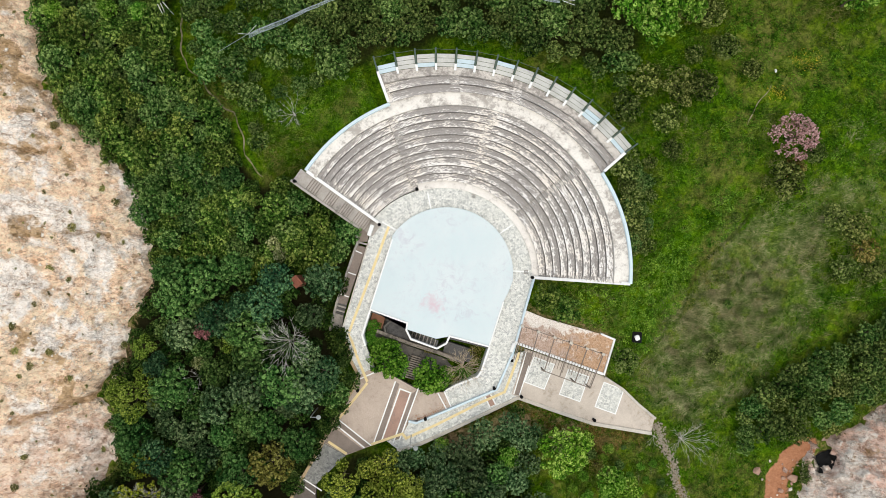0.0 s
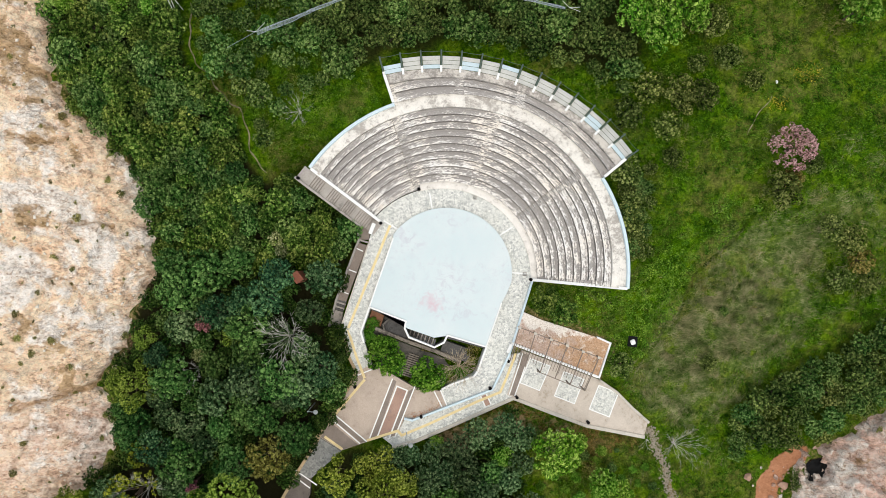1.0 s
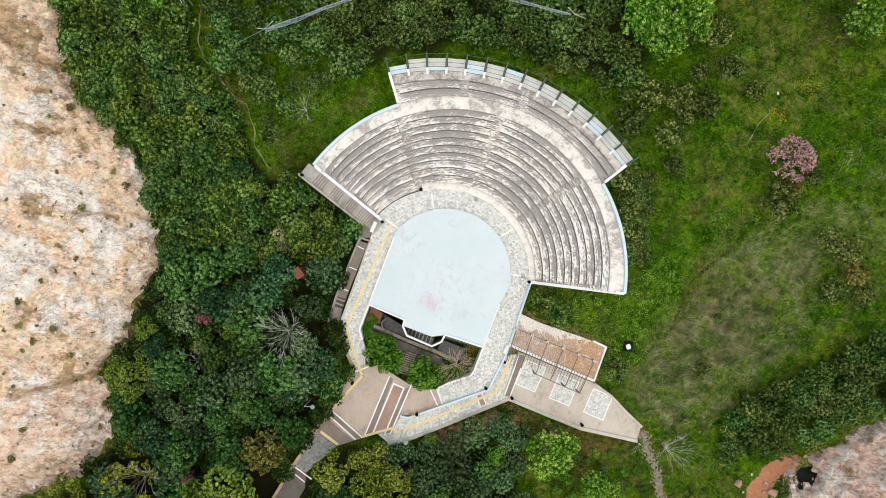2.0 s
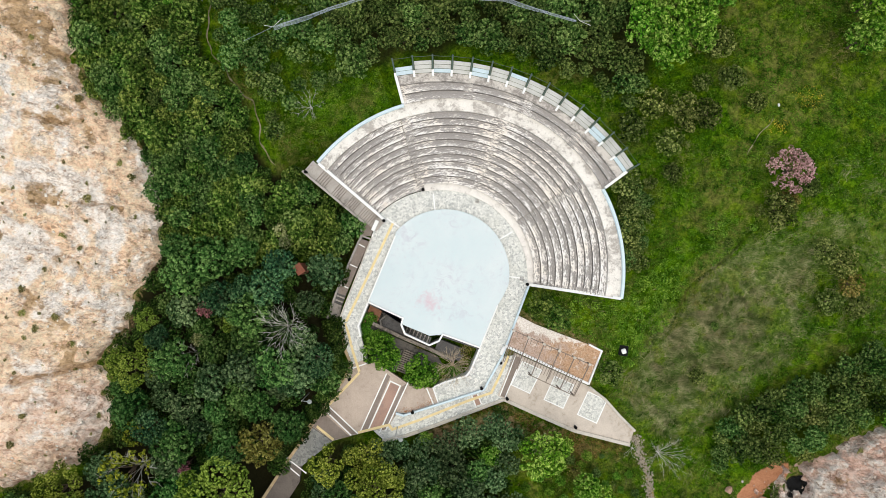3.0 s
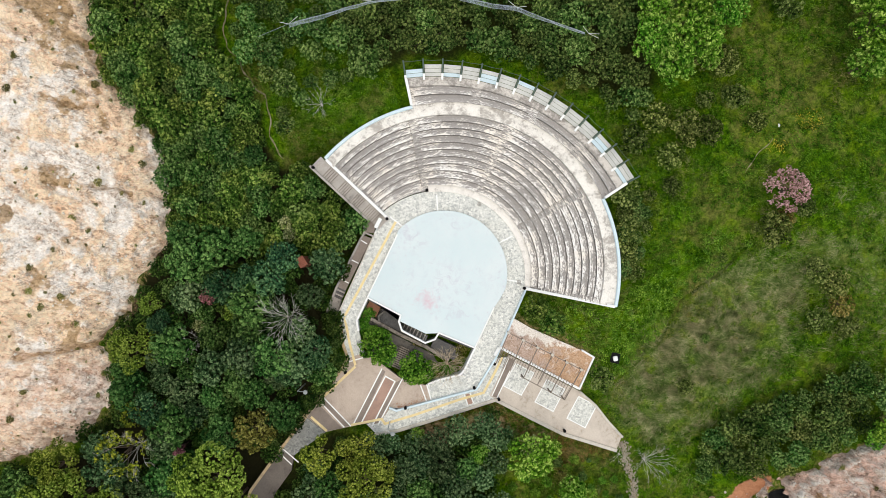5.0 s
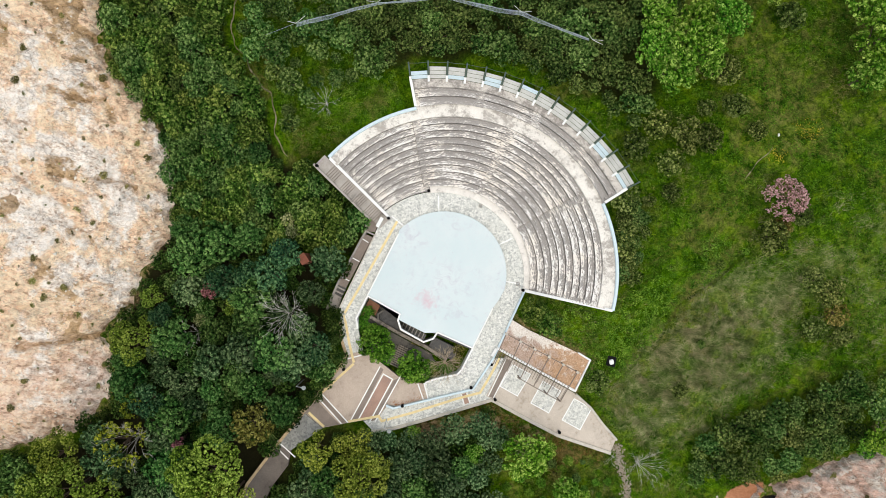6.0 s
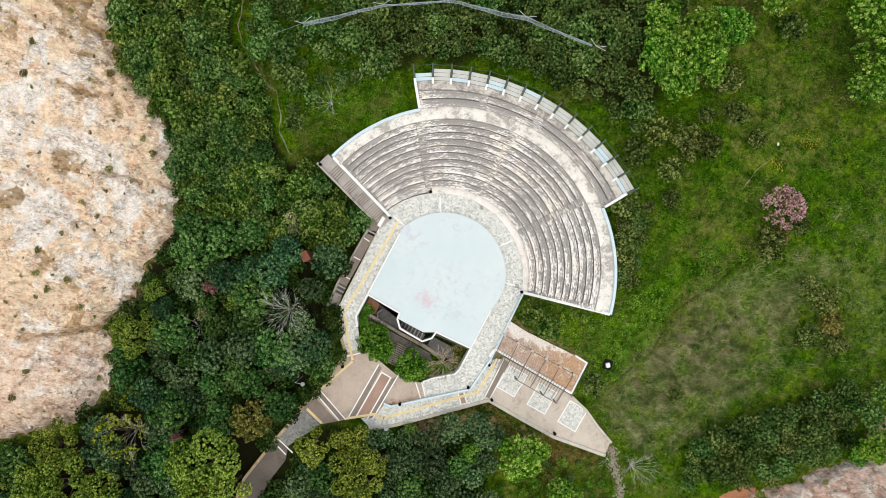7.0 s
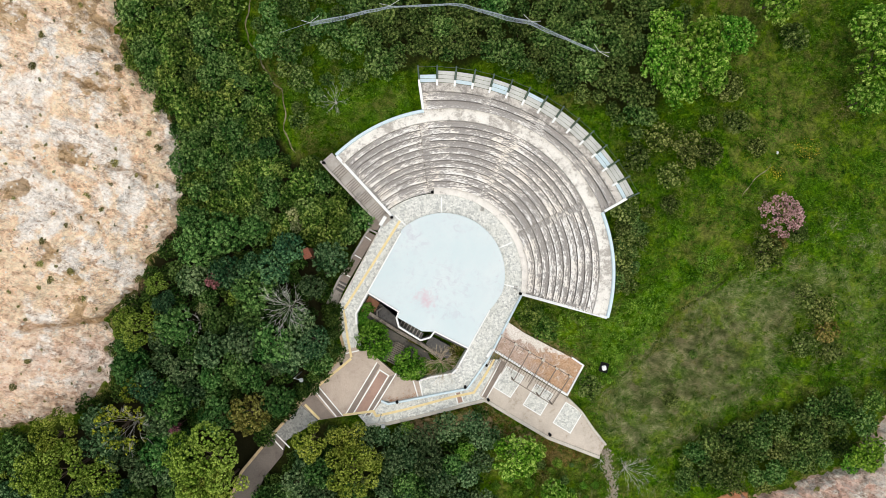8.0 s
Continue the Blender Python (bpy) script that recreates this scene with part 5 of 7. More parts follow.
for k in range(3):
    part("step", box((*(-8.63, 1.12), 0.0 - 0.06 * k), (1.2, 0.2, 0.3), -15), GREY, stair)
for k in range(6):
    p0, p1 = (-11.08, -5.87), (-11.51, -7.13)
    u = k / 5
    part("step", box((p0[0] * (1 - u) + p1[0] * u, p0[1] * (1 - u) + p1[1] * u, -0.58 - 0.08 * k), (1.15, 0.20, 0.3), -17), GREY if k % 2 else DARKGREY, stair)
for a, b in (((-9.62, 0.34, -0.15), (-8.72, -0.04, -0.15)), ((-10.40, -2.17, -0.25), (-9.43, -2.50, -0.25)), ((-11.19, -4.70, -0.35), (-10.28, -5.02, -0.35))):
    part("white_band", strip([a, b], 0.13, 0.02, 0.012), WHITE, stair)
part("stair_wall", strip([(-9.46, 3.30, 0.10), (-9.21, 1.18, 0.00), (-9.55, 0.41, -0.15), (-11.65, -5.67, -0.40), (-12.50, -8.90, -0.90)], 0.25, 1.5, 0.25, None, 0.03), GREY, stair)
part("stair_wall", strip([(-7.99, 1.18, 0.00), (-8.25, 0.41, 0.00), (-10.94, -8.60, 0.00)], 0.16, 1.2, 0.05, None, 0.02), KERB, stair)
part("white_box", box((*(-7.70, 2.59), 0.3), (0.42, 1.3, 0.6), -20, None, 0.03), WHITE, stair, "white painted masonry block")

# ---- pergola over the terrace ----
pergola = thing("pergola", "weathered timber pergola of beams and thin slats over the terrace", "pergola")
PZ = 1.5
back_a, back_b = Vector((9.40, -8.18)), Vector((18.50, -11.34))
front_a, front_b = Vector((8.43, -11.96)), Vector((17.00, -15.13))
part("girder", strip([(*back_a, PZ - 0.1), (*back_b, PZ - 0.1)], 0.08, 0.2, 0.0), TIMBER, pergola)
part("girder", strip([(*front_a.lerp(front_b, 0.36), PZ - 0.1), (*front_b, PZ - 0.1)], 0.08, 0.2, 0.0), TIMBER, pergola)
for k in range(6):
    u = k / 5
    a, b = back_a.lerp(back_b, u), front_a.lerp(front_b, u)
    part("beam", strip([(*a, PZ + 0.02), (*b, PZ + 0.02)], 0.09, 0.16, 0.0), TIMBER, pergola)
    foot = part("post", box((*a, (PZ + 0.2) / 2 - 0.05), (0.14, 0.14, PZ - 0.25), 20), TIMBER, pergola)
    part("post_cap", box((*a, PZ + 0.06), (0.36, 0.28, 0.10), -20, None, 0.02), KERB, foot, "pale concrete head")
    if k in (2, 4, 5):
        part("post", box((*b, (PZ + TERRACE_Z) / 2), (0.14, 0.14, PZ - TERRACE_Z - 0.3), 20), TIMBER, pergola)
# slats over the wall, some of them broken off short
slats = random.Random(41)
for k in range(27):
    u = (k + 0.5) / 27
    a, b = back_a.lerp(back_b, u), front_a.lerp(front_b, u)
    ends = (0.44, 0.97) if k < 4 or k > 23 else (0.46 + slats.uniform(-0.03, 0.03), slats.uniform(0.68, 0.88))
    part("slat", strip([(*a.lerp(b, ends[0]), PZ + 0.06), (*a.lerp(b, ends[1]), PZ + 0.06)], 0.06, 0.05, 0.0), TIMBER, pergola)
    if k % 5 in (1, 3):
        part("slat", strip([(*a.lerp(b, 0.01), PZ + 0.06), (*a.lerp(b, slats.uniform(0.10, 0.2)), PZ + 0.06)], 0.05, 0.05, 0.0), TIMBER, pergola)

# ---- small fixtures ----
def litter_bin(x, y, z):
    ob = thing("litter_bin", "round black metal litter bin on the paving", "bin", "litter bins", (x, y, z))
    part("drum", lathe([(0.12, 0), (0.15, 0.06), (0.17, 0.65), (0.19, 0.70), (0.14, 0.70), (0.12, 0.5)], (0, 0, 0)), BLACK, ob)
    part("foot_plate", lathe([(0.16, 0.0), (0.16, 0.03), (0.12, 0.05)], (0, 0, 0)), GREY, ob)
    return ob


bin_a = litter_bin(*(-9.25, -15.75, -1.00))
for x, y, z in ((-1.50, -19.01, -1.00), (17.91, -19.20, -1.10), (6.37, -15.45, -0.70), (9.54, -16.51, -1.10), (10.64, -2.75, 0.05), (-2.45, 7.24, 0.10), (-6.70, 3.24, 0.05), (-15.38, 7.68, 4.50), (8.43, -12.33, -1.10)):
    copy_thing(bin_a, pose(x, y, z))

for x, y in ((9.99, -2.16), (4.0, 6.5)):
    grate = thing("drain_grate", "dark square drain grate set in the paving", "drain grate", "drain grates", (x, y, 0.0))
    part("rim", strip([(-0.2, -0.2, 0.0), (0.2, -0.2, 0.0), (0.2, 0.2, 0.0), (-0.2, 0.2, 0.0), (-0.2, -0.2, 0.0)], 0.05, 0.02, 0.03), GREY, grate)
    for k in range(5):
        part("bar", box((-0.14 + 0.07 * k, 0, 0.014), (0.03, 0.36, 0.02)), DARKGREY, grate)

box_x, box_y = (22.50, -9.54)
well = thing("well_cover", "black square frame holding a white lid in the grass", "well cover", at=(box_x, box_y, float(land(box_x, box_y))))
part("frame", strip([(-0.45, -0.5, 0.0), (0.4, -0.55, 0.0), (0.45, 0.5, 0.0), (-0.4, 0.55, 0.0), (-0.45, -0.5, 0.0)], 0.14, 0.3, 0.5), BLACK, well)
part("tray", box((0, 0, 0.12), (0.85, 1.0, 0.3), 3), BLACK, well)
part("lid", box((0.02, -0.05, 0.4), (0.55, 0.6, 0.3), 20, None, 0.1), WHITE, well, "white lumpy lid")
sign_x, sign_y = (8.44, -10.72)
sign = thing("white_cabinet", "small white utility cabinet beside the walk parapet", "cabinet", at=(sign_x, sign_y, -1.1))
part("body", box((0, 0, 0.75), (0.38, 1.1, 1.5), -22, None, 0.03), WHITE, sign)
shed_x, shed_y = (-15.37, -3.08)
SHED_TURN = 38
shed = thing("tin_shed", "rust-red corrugated sheet roof among the trees", "shed", at=(shed_x, shed_y, -1.0))
for k in range(7):
    part("roof_sheet", strip([(-0.75 + 0.25 * k, -0.9, 5.6), (-0.75 + 0.25 * k, 0.9, 5.9)], 0.2, 0.0, 0.05, None, 0.03), RUST, shed)
part("wall", box((0, 0, 2.65), (1.5, 1.6, 5.7)), RUST, shed)
shed.matrix_basis = pose(shed_x, shed_y, -1.0, 0, 0, SHED_TURN) @ Matrix.Diagonal((0.55, 0.66, 0.92, 1))


def street_lamp(x, y, z, tall, arm, turn):
    ob = thing("street_lamp", "slim grey street lamp with a round pale head", "street lamp", "street lamps", (x, y, z))
    c, s = math.cos(radians(turn)), math.sin(radians(turn))
    part("pole", tube([(0, 0, 0), (0, 0, tall * 0.6), (0, 0, tall)], [0.07, 0.055, 0.045], 8), STEEL, ob)
    part("arm", tube([(0, 0, tall - 0.05), (arm * c, arm * s, tall + 0.05)], 0.03, 6), STEEL, ob)
    part("head", lathe([(0.05, -0.08), (0.24, -0.04), (0.26, 0.04), (0.12, 0.12), (0.02, 0.14)], (arm * c, arm * s, tall + 0.05)), LAMPGREY, ob, "round pale lamp head")
    return ob


street_lamp(*(-13.96, -17.87, 3.50)[:2], -1.2, 4.6, 0.9, 0)
street_lamp(*(-3.14, -21.02, 3.50)[:2], -1.8, 5.2, 0.7, -20)

# ---- plants ----
def sphere_points(count):
    """Evenly spread directions over a ball."""
    k = np.arange(count) + 0.5
    z, turn = 1 - 2 * k / count, k * 2.399963
    r = np.sqrt(1 - z * z)
    return np.stack([r * np.cos(turn), r * np.sin(turn), z], 1)


def unit(v):
    return v / np.maximum(np.linalg.norm(v, axis=-1, keepdims=True), 1e-6)


def crown_mesh(name, material, seed, radius, tall, lobes, lobe_size, gap, per_tuft, leaf, shape="round", bare=0.0):
    """A crown of rounded boughs, each covered with small rosettes of leaves, with an uneven outline. Its foot is at z = 0."""
    rs = np.random.RandomState(seed)
    boughs = []
    for k in range(lobes * 30):
        if len(boughs) == lobes:
            break
        size = radius * lobe_size * rs.uniform(0.7, 1.25)
        a = rs.uniform(0, 6.283)
        r = (radius - size * 0.8) * math.sqrt(rs.rand())
        h = tall - size - tall * 0.55 * (1 - math.sqrt(max(0, 1 - (r / radius) ** 2))) - tall * 0.20 * rs.rand()
        c = np.array([r * math.cos(a), r * math.sin(a), max(h, size * 0.5)])
        if all(math.hypot(c[0] - d[0], c[1] - d[1]) > (0.80 if shape == "heads" else 0.60) * (size + e) for d, e in boughs):
            boughs.append((c, size))
    at, axis, tone = [], [], []
    for c, size in boughs:
        turned = sphere_points(max(6, int(11.5 * size * size / gap ** 2)))
        spin = rs.uniform(0, 6.283)
        turned = np.stack([turned[:, 0] * math.cos(spin) - turned[:, 1] * math.sin(spin), turned[:, 0] * math.sin(spin) + turned[:, 1] * math.cos(spin), turned[:, 2]], 1)
        v = unit(turned + rs.normal(0, 0.13, turned.shape))
        p = c + v * size * (rs.uniform(0.9, 1.1, (len(v), 1)) if shape == "heads" else rs.uniform(0.78, 1.14, (len(v), 1))) * np.array([1, 1, 1.35 if shape == "heads" else 0.9])
        keep = (v[:, 2] > -0.35) & (rs.rand(len(v)) > bare)
        for d, e in boughs:
            if d is not c:
                keep &= np.linalg.norm(p - d, axis=1) > 0.86 * e
        p, v = p[keep], v[keep]
        at.append(p)
        axis.append(unit(v + np.array([0, 0, 0.35]) + rs.normal(0, 0.2, v.shape)))
        tone.append(0.6 * rs.rand(len(p)) + 0.4 * rs.rand())
    at, axis, tone = np.concatenate(at), np.concatenate(axis), np.concatenate(tone)
    n = len(at)
    reach = gap * 0.47 * rs.uniform(0.75, 1.25, (n, 1, 1))
    side_a = unit(np.cross(axis, rs.normal(0, 1, axis.shape)))
    side_b = np.cross(axis, side_a)
    k = np.arange(per_tuft) + 0.5
    lean, turn = np.arccos(1 - 1.15 * k / per_tuft), k * 2.399963
    local = np.stack([np.sin(lean) * np.cos(turn), np.sin(lean) * np.sin(turn), np.cos(lean)], 1)
    out = unit(local[None, :, :1] * side_a[:, None] + local[None, :, 1:2] * side_b[:, None] + local[None, :, 2:] * axis[:, None] + rs.normal(0, 0.14, (n, per_tuft, 3)))
    centre = at[:, None] + out * reach * rs.uniform(0.75, 1.15, (n, per_tuft, 1))
    facing = unit(out + 0.25 * axis[:, None] + rs.normal(0, 0.28, out.shape))
    size = leaf * rs.uniform(0.65, 1.35, (n, per_tuft, 1))
    # broad leaves under each rosette, toned dark as the shade between rosettes
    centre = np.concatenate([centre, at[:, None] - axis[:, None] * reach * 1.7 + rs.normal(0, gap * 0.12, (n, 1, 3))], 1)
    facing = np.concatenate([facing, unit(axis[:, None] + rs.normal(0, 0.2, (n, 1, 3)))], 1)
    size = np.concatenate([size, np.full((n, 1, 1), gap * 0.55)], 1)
    m = per_tuft + 1
    t = unit(np.cross(facing, rs.normal(0, 1, facing.shape)))
    b = np.cross(facing, t)
    wide = size * rs.uniform(0.42, 0.65, size.shape)
    co = np.stack([centre - t * size - facing * size * 0.2, centre + b * wide, centre + t * size - facing * size * 0.25, centre - b * wide], 2).reshape(-1, 3)
    data = bpy.data.meshes.new(name)
    fill_mesh(data, co, np.arange(4 * n * m).reshape(-1, 4))
    # young tips toned lightest, under-leaves darkest: shade of the gaps put into colour
    young_to_shaded = np.concatenate([0.5 - k / per_tuft, [-0.5]])
    set_mask(data, "rosette", np.repeat((tone[:, None] * 0.75 + 0.125 + 0.5 * young_to_shaded[None]).ravel(), 4))
    data.materials.append(material)
    return data


def trunk_mesh(name, material, seed, radius, tall, crown_r):
    rng = random.Random(seed)
    bm = tube([(0, 0, -0.4), (0.03, 0, tall * 0.25), (rng.uniform(-0.1, 0.1), rng.uniform(-0.1, 0.1), tall * 0.6)], [radius * 1.3, radius, radius * 0.6], 7)
    for k in range(5):
        a = k * 1.257 + rng.uniform(-0.4, 0.4)
        z0 = tall * rng.uniform(0.2, 0.4)
        r = crown_r * rng.uniform(0.45, 0.7)
        tube([(0.02, 0, z0), (r * 0.5 * math.cos(a), r * 0.5 * math.sin(a), z0 + tall * 0.14), (r * math.cos(a), r * math.sin(a), z0 + tall * 0.3)], [radius * 0.55, radius * 0.35, radius * 0.12], 5, bm)
    data = bpy.data.meshes.new(name)
    bm.to_mesh(data)
    bm.free()
    data.materials.append(material)
    return data


PLANTED = []


class Kind:
    """A kind of tree or shrub, with a few crowns that its copies share."""

    def __init__(self, name, label, category, group, material, radius, tall, lobes, lobe_size, gap, per_tuft, leaf, shape="round", bare=0.0, variants=4, seed=1):
        self.name, self.label, self.category, self.group, self.radius = name, label, category, group, radius
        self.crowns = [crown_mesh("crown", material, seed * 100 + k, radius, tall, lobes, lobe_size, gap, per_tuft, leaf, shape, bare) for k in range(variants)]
        self.trunks = [trunk_mesh("trunk", BARK, seed * 100 + k, 0.05 + 0.03 * radius, tall, radius) for k in range(2)]
        self.rng = random.Random(seed)

    def plant(self, x, y, size=1.0, sink=0.1, z=None, stretch=1.0):
        rng = self.rng
        ob = thing(self.name, self.label, self.category, self.group)
        base = float(land(x, y)) if z is None else z
        s = size * rng.uniform(0.92, 1.08)
        ob.matrix_basis = pose(x, y, base - sink, rng.uniform(-4, 4), rng.uniform(-4, 4), rng.uniform(0, 360)) @ Matrix.Diagonal((s, s, s * stretch * rng.uniform(0.88, 1.12), 1))
        PLANTED.append((x, y, s * self.radius))
        for label, meshes in (("crown", self.crowns), ("trunk", self.trunks)):
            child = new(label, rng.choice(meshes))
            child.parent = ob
        return ob


olive = Kind("evergreen_shrub", "dense olive-green evergreen shrub on the slope", "shrub", "olive-green shrubs", OLIVE, 1.5, 2.9, 15, 0.34, 0.40, 12, 0.115, variants=6, seed=1)
row_shrub = Kind("belt_shrub", "small dull olive-green shrub in the planted belt", "shrub", "belt shrubs", BELTLEAF, 1.05, 2.3, 9, 0.38, 0.34, 11, 0.10, variants=5, seed=2)
oak = Kind("evergreen_oak", "dark green evergreen oak with a broken crown", "tree", "dark woodland trees", DARKLEAF, 2.1, 5.5, 12, 0.35, 0.46, 13, 0.13, variants=5, seed=3)
grey_tree = Kind("grey_green_tree", "grey-green broadleaf tree in the wood", "tree", "grey-green trees", GREYLEAF, 1.9, 5.2, 13, 0.33, 0.44, 13, 0.12, variants=5, seed=4)
pine = Kind("pine_tree", "yellow-green pine with a full lumpy crown", "pine tree", "yellow-green pines", LIMELEAF, 2.4, 6.4, 11, 0.34, 0.27, 11, 0.08, shape="heads", variants=4, seed=5)
big_pine = Kind("pine_tree", "large yellow-green pine with a broad lumpy crown", "pine tree", "yellow-green pines", LIMELEAF, 4.0, 9.0, 18, 0.27, 0.28, 11, 0.085, shape="heads", variants=3, seed=15)
yellow_tree = Kind("yellow_tipped_tree", "sparse tree with yellow-tipped leaves and pale limbs", "tree", "yellow-tipped trees", YELLOWLEAF, 3.2, 7.5, 44, 0.11, 0.36, 9, 0.10, bare=0.42, variants=2, seed=16)
rusty_tree = Kind("rusty_tree", "olive tree turning rusty brown in the wood", "tree", "rusty trees", RUSTLEAF, 2.4, 7.0, 18, 0.24, 0.38, 9, 0.11, bare=0.15, variants=2, seed=17)
meadow_shrub = Kind("meadow_shrub", "dense brownish-olive shrub standing in the meadow grass", "shrub", "meadow shrubs", MEADOWLEAF, 1.4, 2.3, 14, 0.34, 0.34, 10, 0.10, variants=5, seed=18)
laurel = Kind("laurel_shrub", "deep green broadleaf shrub on the slope", "shrub", "deep green shrubs", LAURELLEAF, 1.5, 3.0, 14, 0.35, 0.38, 12, 0.11, variants=5, seed=19)
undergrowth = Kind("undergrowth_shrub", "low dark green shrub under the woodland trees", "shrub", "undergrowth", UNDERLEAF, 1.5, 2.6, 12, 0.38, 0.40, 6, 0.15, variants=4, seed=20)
cypress = Kind("conifer", "dark blue-green pointed conifer", "conifer", "dark conifers", CONIFERLEAF, 1.8, 6.4, 10, 0.42, 0.34, 11, 0.095, variants=3, seed=6)
fresh = Kind("deciduous_tree", "bright fresh-green leafy tree", "tree", "fresh-green trees", FRESHLEAF, 2.0, 5.0, 15, 0.32, 0.36, 11, 0.105, bare=0.05, variants=3, seed=7)
garden = Kind("garden_shrub", "rounded bright green shrub behind the stage", "shrub", "backstage shrubs", GARDENLEAF, 1.6, 2.9, 14, 0.36, 0.27, 10, 0.09, variants=3, seed=12)
rusty = Kind("rusty_shrub", "sparse olive shrub turning rusty yellow", "shrub", "rusty shrubs", RUSTLEAF, 1.6, 2.8, 14, 0.32, 0.32, 8, 0.10, bare=0.2, variants=2, seed=13)
blossom = Kind("white_blossom_shrub", "pale shrub with whitish blossom among the trees", "shrub", "white-blossomed shrubs", PALELEAF, 1.2, 3.5, 12, 0.34, 0.30, 8, 0.09, bare=0.2, variants=2, seed=14)
judas = Kind("blossom_tree", "bushy tree covered in pink blossom", "tree", "pink trees", PINK, 2.6, 4.0, 46, 0.13, 0.21, 9, 0.07, bare=0.3, variants=1, seed=8)
tall_judas = Kind("blossom_tree", "slender tree with dull pink blossom in the wood", "tree", "pink trees", REDBUD, 1.0, 7.6, 14, 0.34, 0.26, 8, 0.08, bare=0.1, variants=2, seed=21)
tuft_bush = Kind("cushion_shrub", "low green cushion shrub on bare rock", "shrub", "rock shrubs", CUSHION, 0.5, 0.5, 6, 0.45, 0.17, 8, 0.07, variants=3, seed=9)


def scatter(polygon, gap, seed, keep=lambda x, y: True):
    """Uneven places inside a polygon, at least gap apart."""
    rng = random.Random(seed)
    xs, ys = [p[0] for p in polygon], [p[1] for p in polygon]
    area = (max(xs) - min(xs)) * (max(ys) - min(ys))
    tries = int(area / gap ** 2 * 14)
    cand = np.array([(rng.uniform(min(xs), max(xs)), rng.uniform(min(ys), max(ys))) for _ in range(tries)])
    cand = cand[side(cand[:, 0], cand[:, 1], polygon) < 0]
    out, cell = [], {}
    for x, y in cand:
        i, j = int(x // gap), int(y // gap)
        if any(math.hypot(x - a, y - b) < gap for di in (-1, 0, 1) for dj in (-1, 0, 1) for a, b in cell.get((i + di, j + dj), ())):
            continue
        if keep(x, y):
            out.append((float(x), float(y)))
            cell.setdefault((i, j), []).append((x, y))
    return out


BUILT = [PLAZA, LOWER_PATH, TERRACE, WEST_PATH, BED, SIDE_STAIR, LEFT_RAMP]


def clear(x, y, room):
    """True where nothing is built within that many metres."""
    if any(float(side(x, y, p)) < room for p in BUILT):
        return False
    if min(float(side(x, y, LEFT_ROCK)), float(side(x, y, RIGHT_ROCK))) < 0.55 * room:
        return False
    dx, dy = x - CENTRE[0], y - CENTRE[1]
    r, a = math.hypot(dx, dy), math.degrees(math.atan2(dy, dx))
    if r < 11.5 + room or (-5 < a < 150 and r < 19.3 + room) or (30 < a < 114 and r < 24.8 + room):
        return False
    return all(float(along(np.array(x), np.array(y), t)) > 0.95 * room + 0.55 for t, w in TRAILS)


# single plants: x, y and size
def set_out(kind, places):
    for x, y, size in places:
        kind.plant(x, y, size)


set_out(fresh, [(*(19.56, 29.67), 1.15), (*(23.51, 29.21), 1.35), (*(24.13, 26.77), 1.6), (*(22.17, 23.48), 1.45), (*(26.53, 30.09), 1.2), (*(26.11, 25.26), 0.9), (*(20.17, 26.07), 1.2), (*(41.44, 34.22), 1.4), (*(43.12, 30.07), 1.7), (*(42.63, 26.12), 1.1), (*(29.87, 34.51), 1.5), (*(44.96, 34.31), 1.6)])
set_out(fresh, [(*(14.26, -22.09), 1.35), (*(16.59, -21.47), 0.7), (*(19.73, -25.74), 1.0), (*(21.61, -27.44), 0.85), (*(8.10, -23.33), 0.7), (*(-31.93, 25.81), 0.65), (*(-35.19, 26.22), 0.6), (*(-40.83, 25.79), 0.6), (*(0.35, -22.12), 0.55)])
set_out(big_pine, [(*(-21.76, -29.51), 1.1), (*(-5.29, -27.48), 0.85), (*(-38.48, -34.58), 1.0), (*(-41.20, -30.81), 0.85), (*(-33.89, -15.78), 0.8)])
set_out(yellow_tree, [(*(-33.41, -27.95), 1.1), (*(-33.77, -24.03), 0.55)])
set_out(rusty_tree, [(*(-18.60, -23.53), 1.05)])
set_out(pine, [(*(-22.99, -32.22), 1.2), (*(-19.42, -31.76), 1.2), (*(-10.80, -25.20), 0.95), (*(-6.35, -23.75), 1.0), (*(-3.35, -25.85), 0.7), (*(-32.92, -10.50), 0.65), (*(-42.62, -35.43), 1.2), (*(-34.81, -34.63), 1.2)])
set_out(rusty, [(*(47.08, 0.50), 1.0), (*(37.85, 9.00), 0.7), (*(18.30, -24.60), 0.6), (*(-1.01, -10.78), 0.5), (*(4.31, -11.27), 0.6), (*(4.0, -12.60), 0.45), (*(1.96, -14.33), 0.5), (*(-23.01, 19.83), 0.7)])
set_out(meadow_shrub, [(*(42.94, -24.91), 0.6), (*(43.26, -26.07), 0.5), (*(42.62, -25.94), 0.6), (*(29.94, 21.34), 0.98), (*(32.85, 19.24), 0.85), (*(22.05, 18.41), 1.17), (*(24.97, 18.06), 1.17), (*(27.59, 17.37), 1.23), (*(25.55, 16.49), 0.91), (*(36.44, 7.80), 1.43), (*(43.31, 3.84), 0.98), (*(45.75, 2.81), 1.17), (*(45.24, -1.80), 1.04), (*(31.18, -11.71), 0.78), (*(21.15, -12.21), 1.04), (*(48.50, -1.95), 1.04), (*(34.08, 31.85), 1.17)])
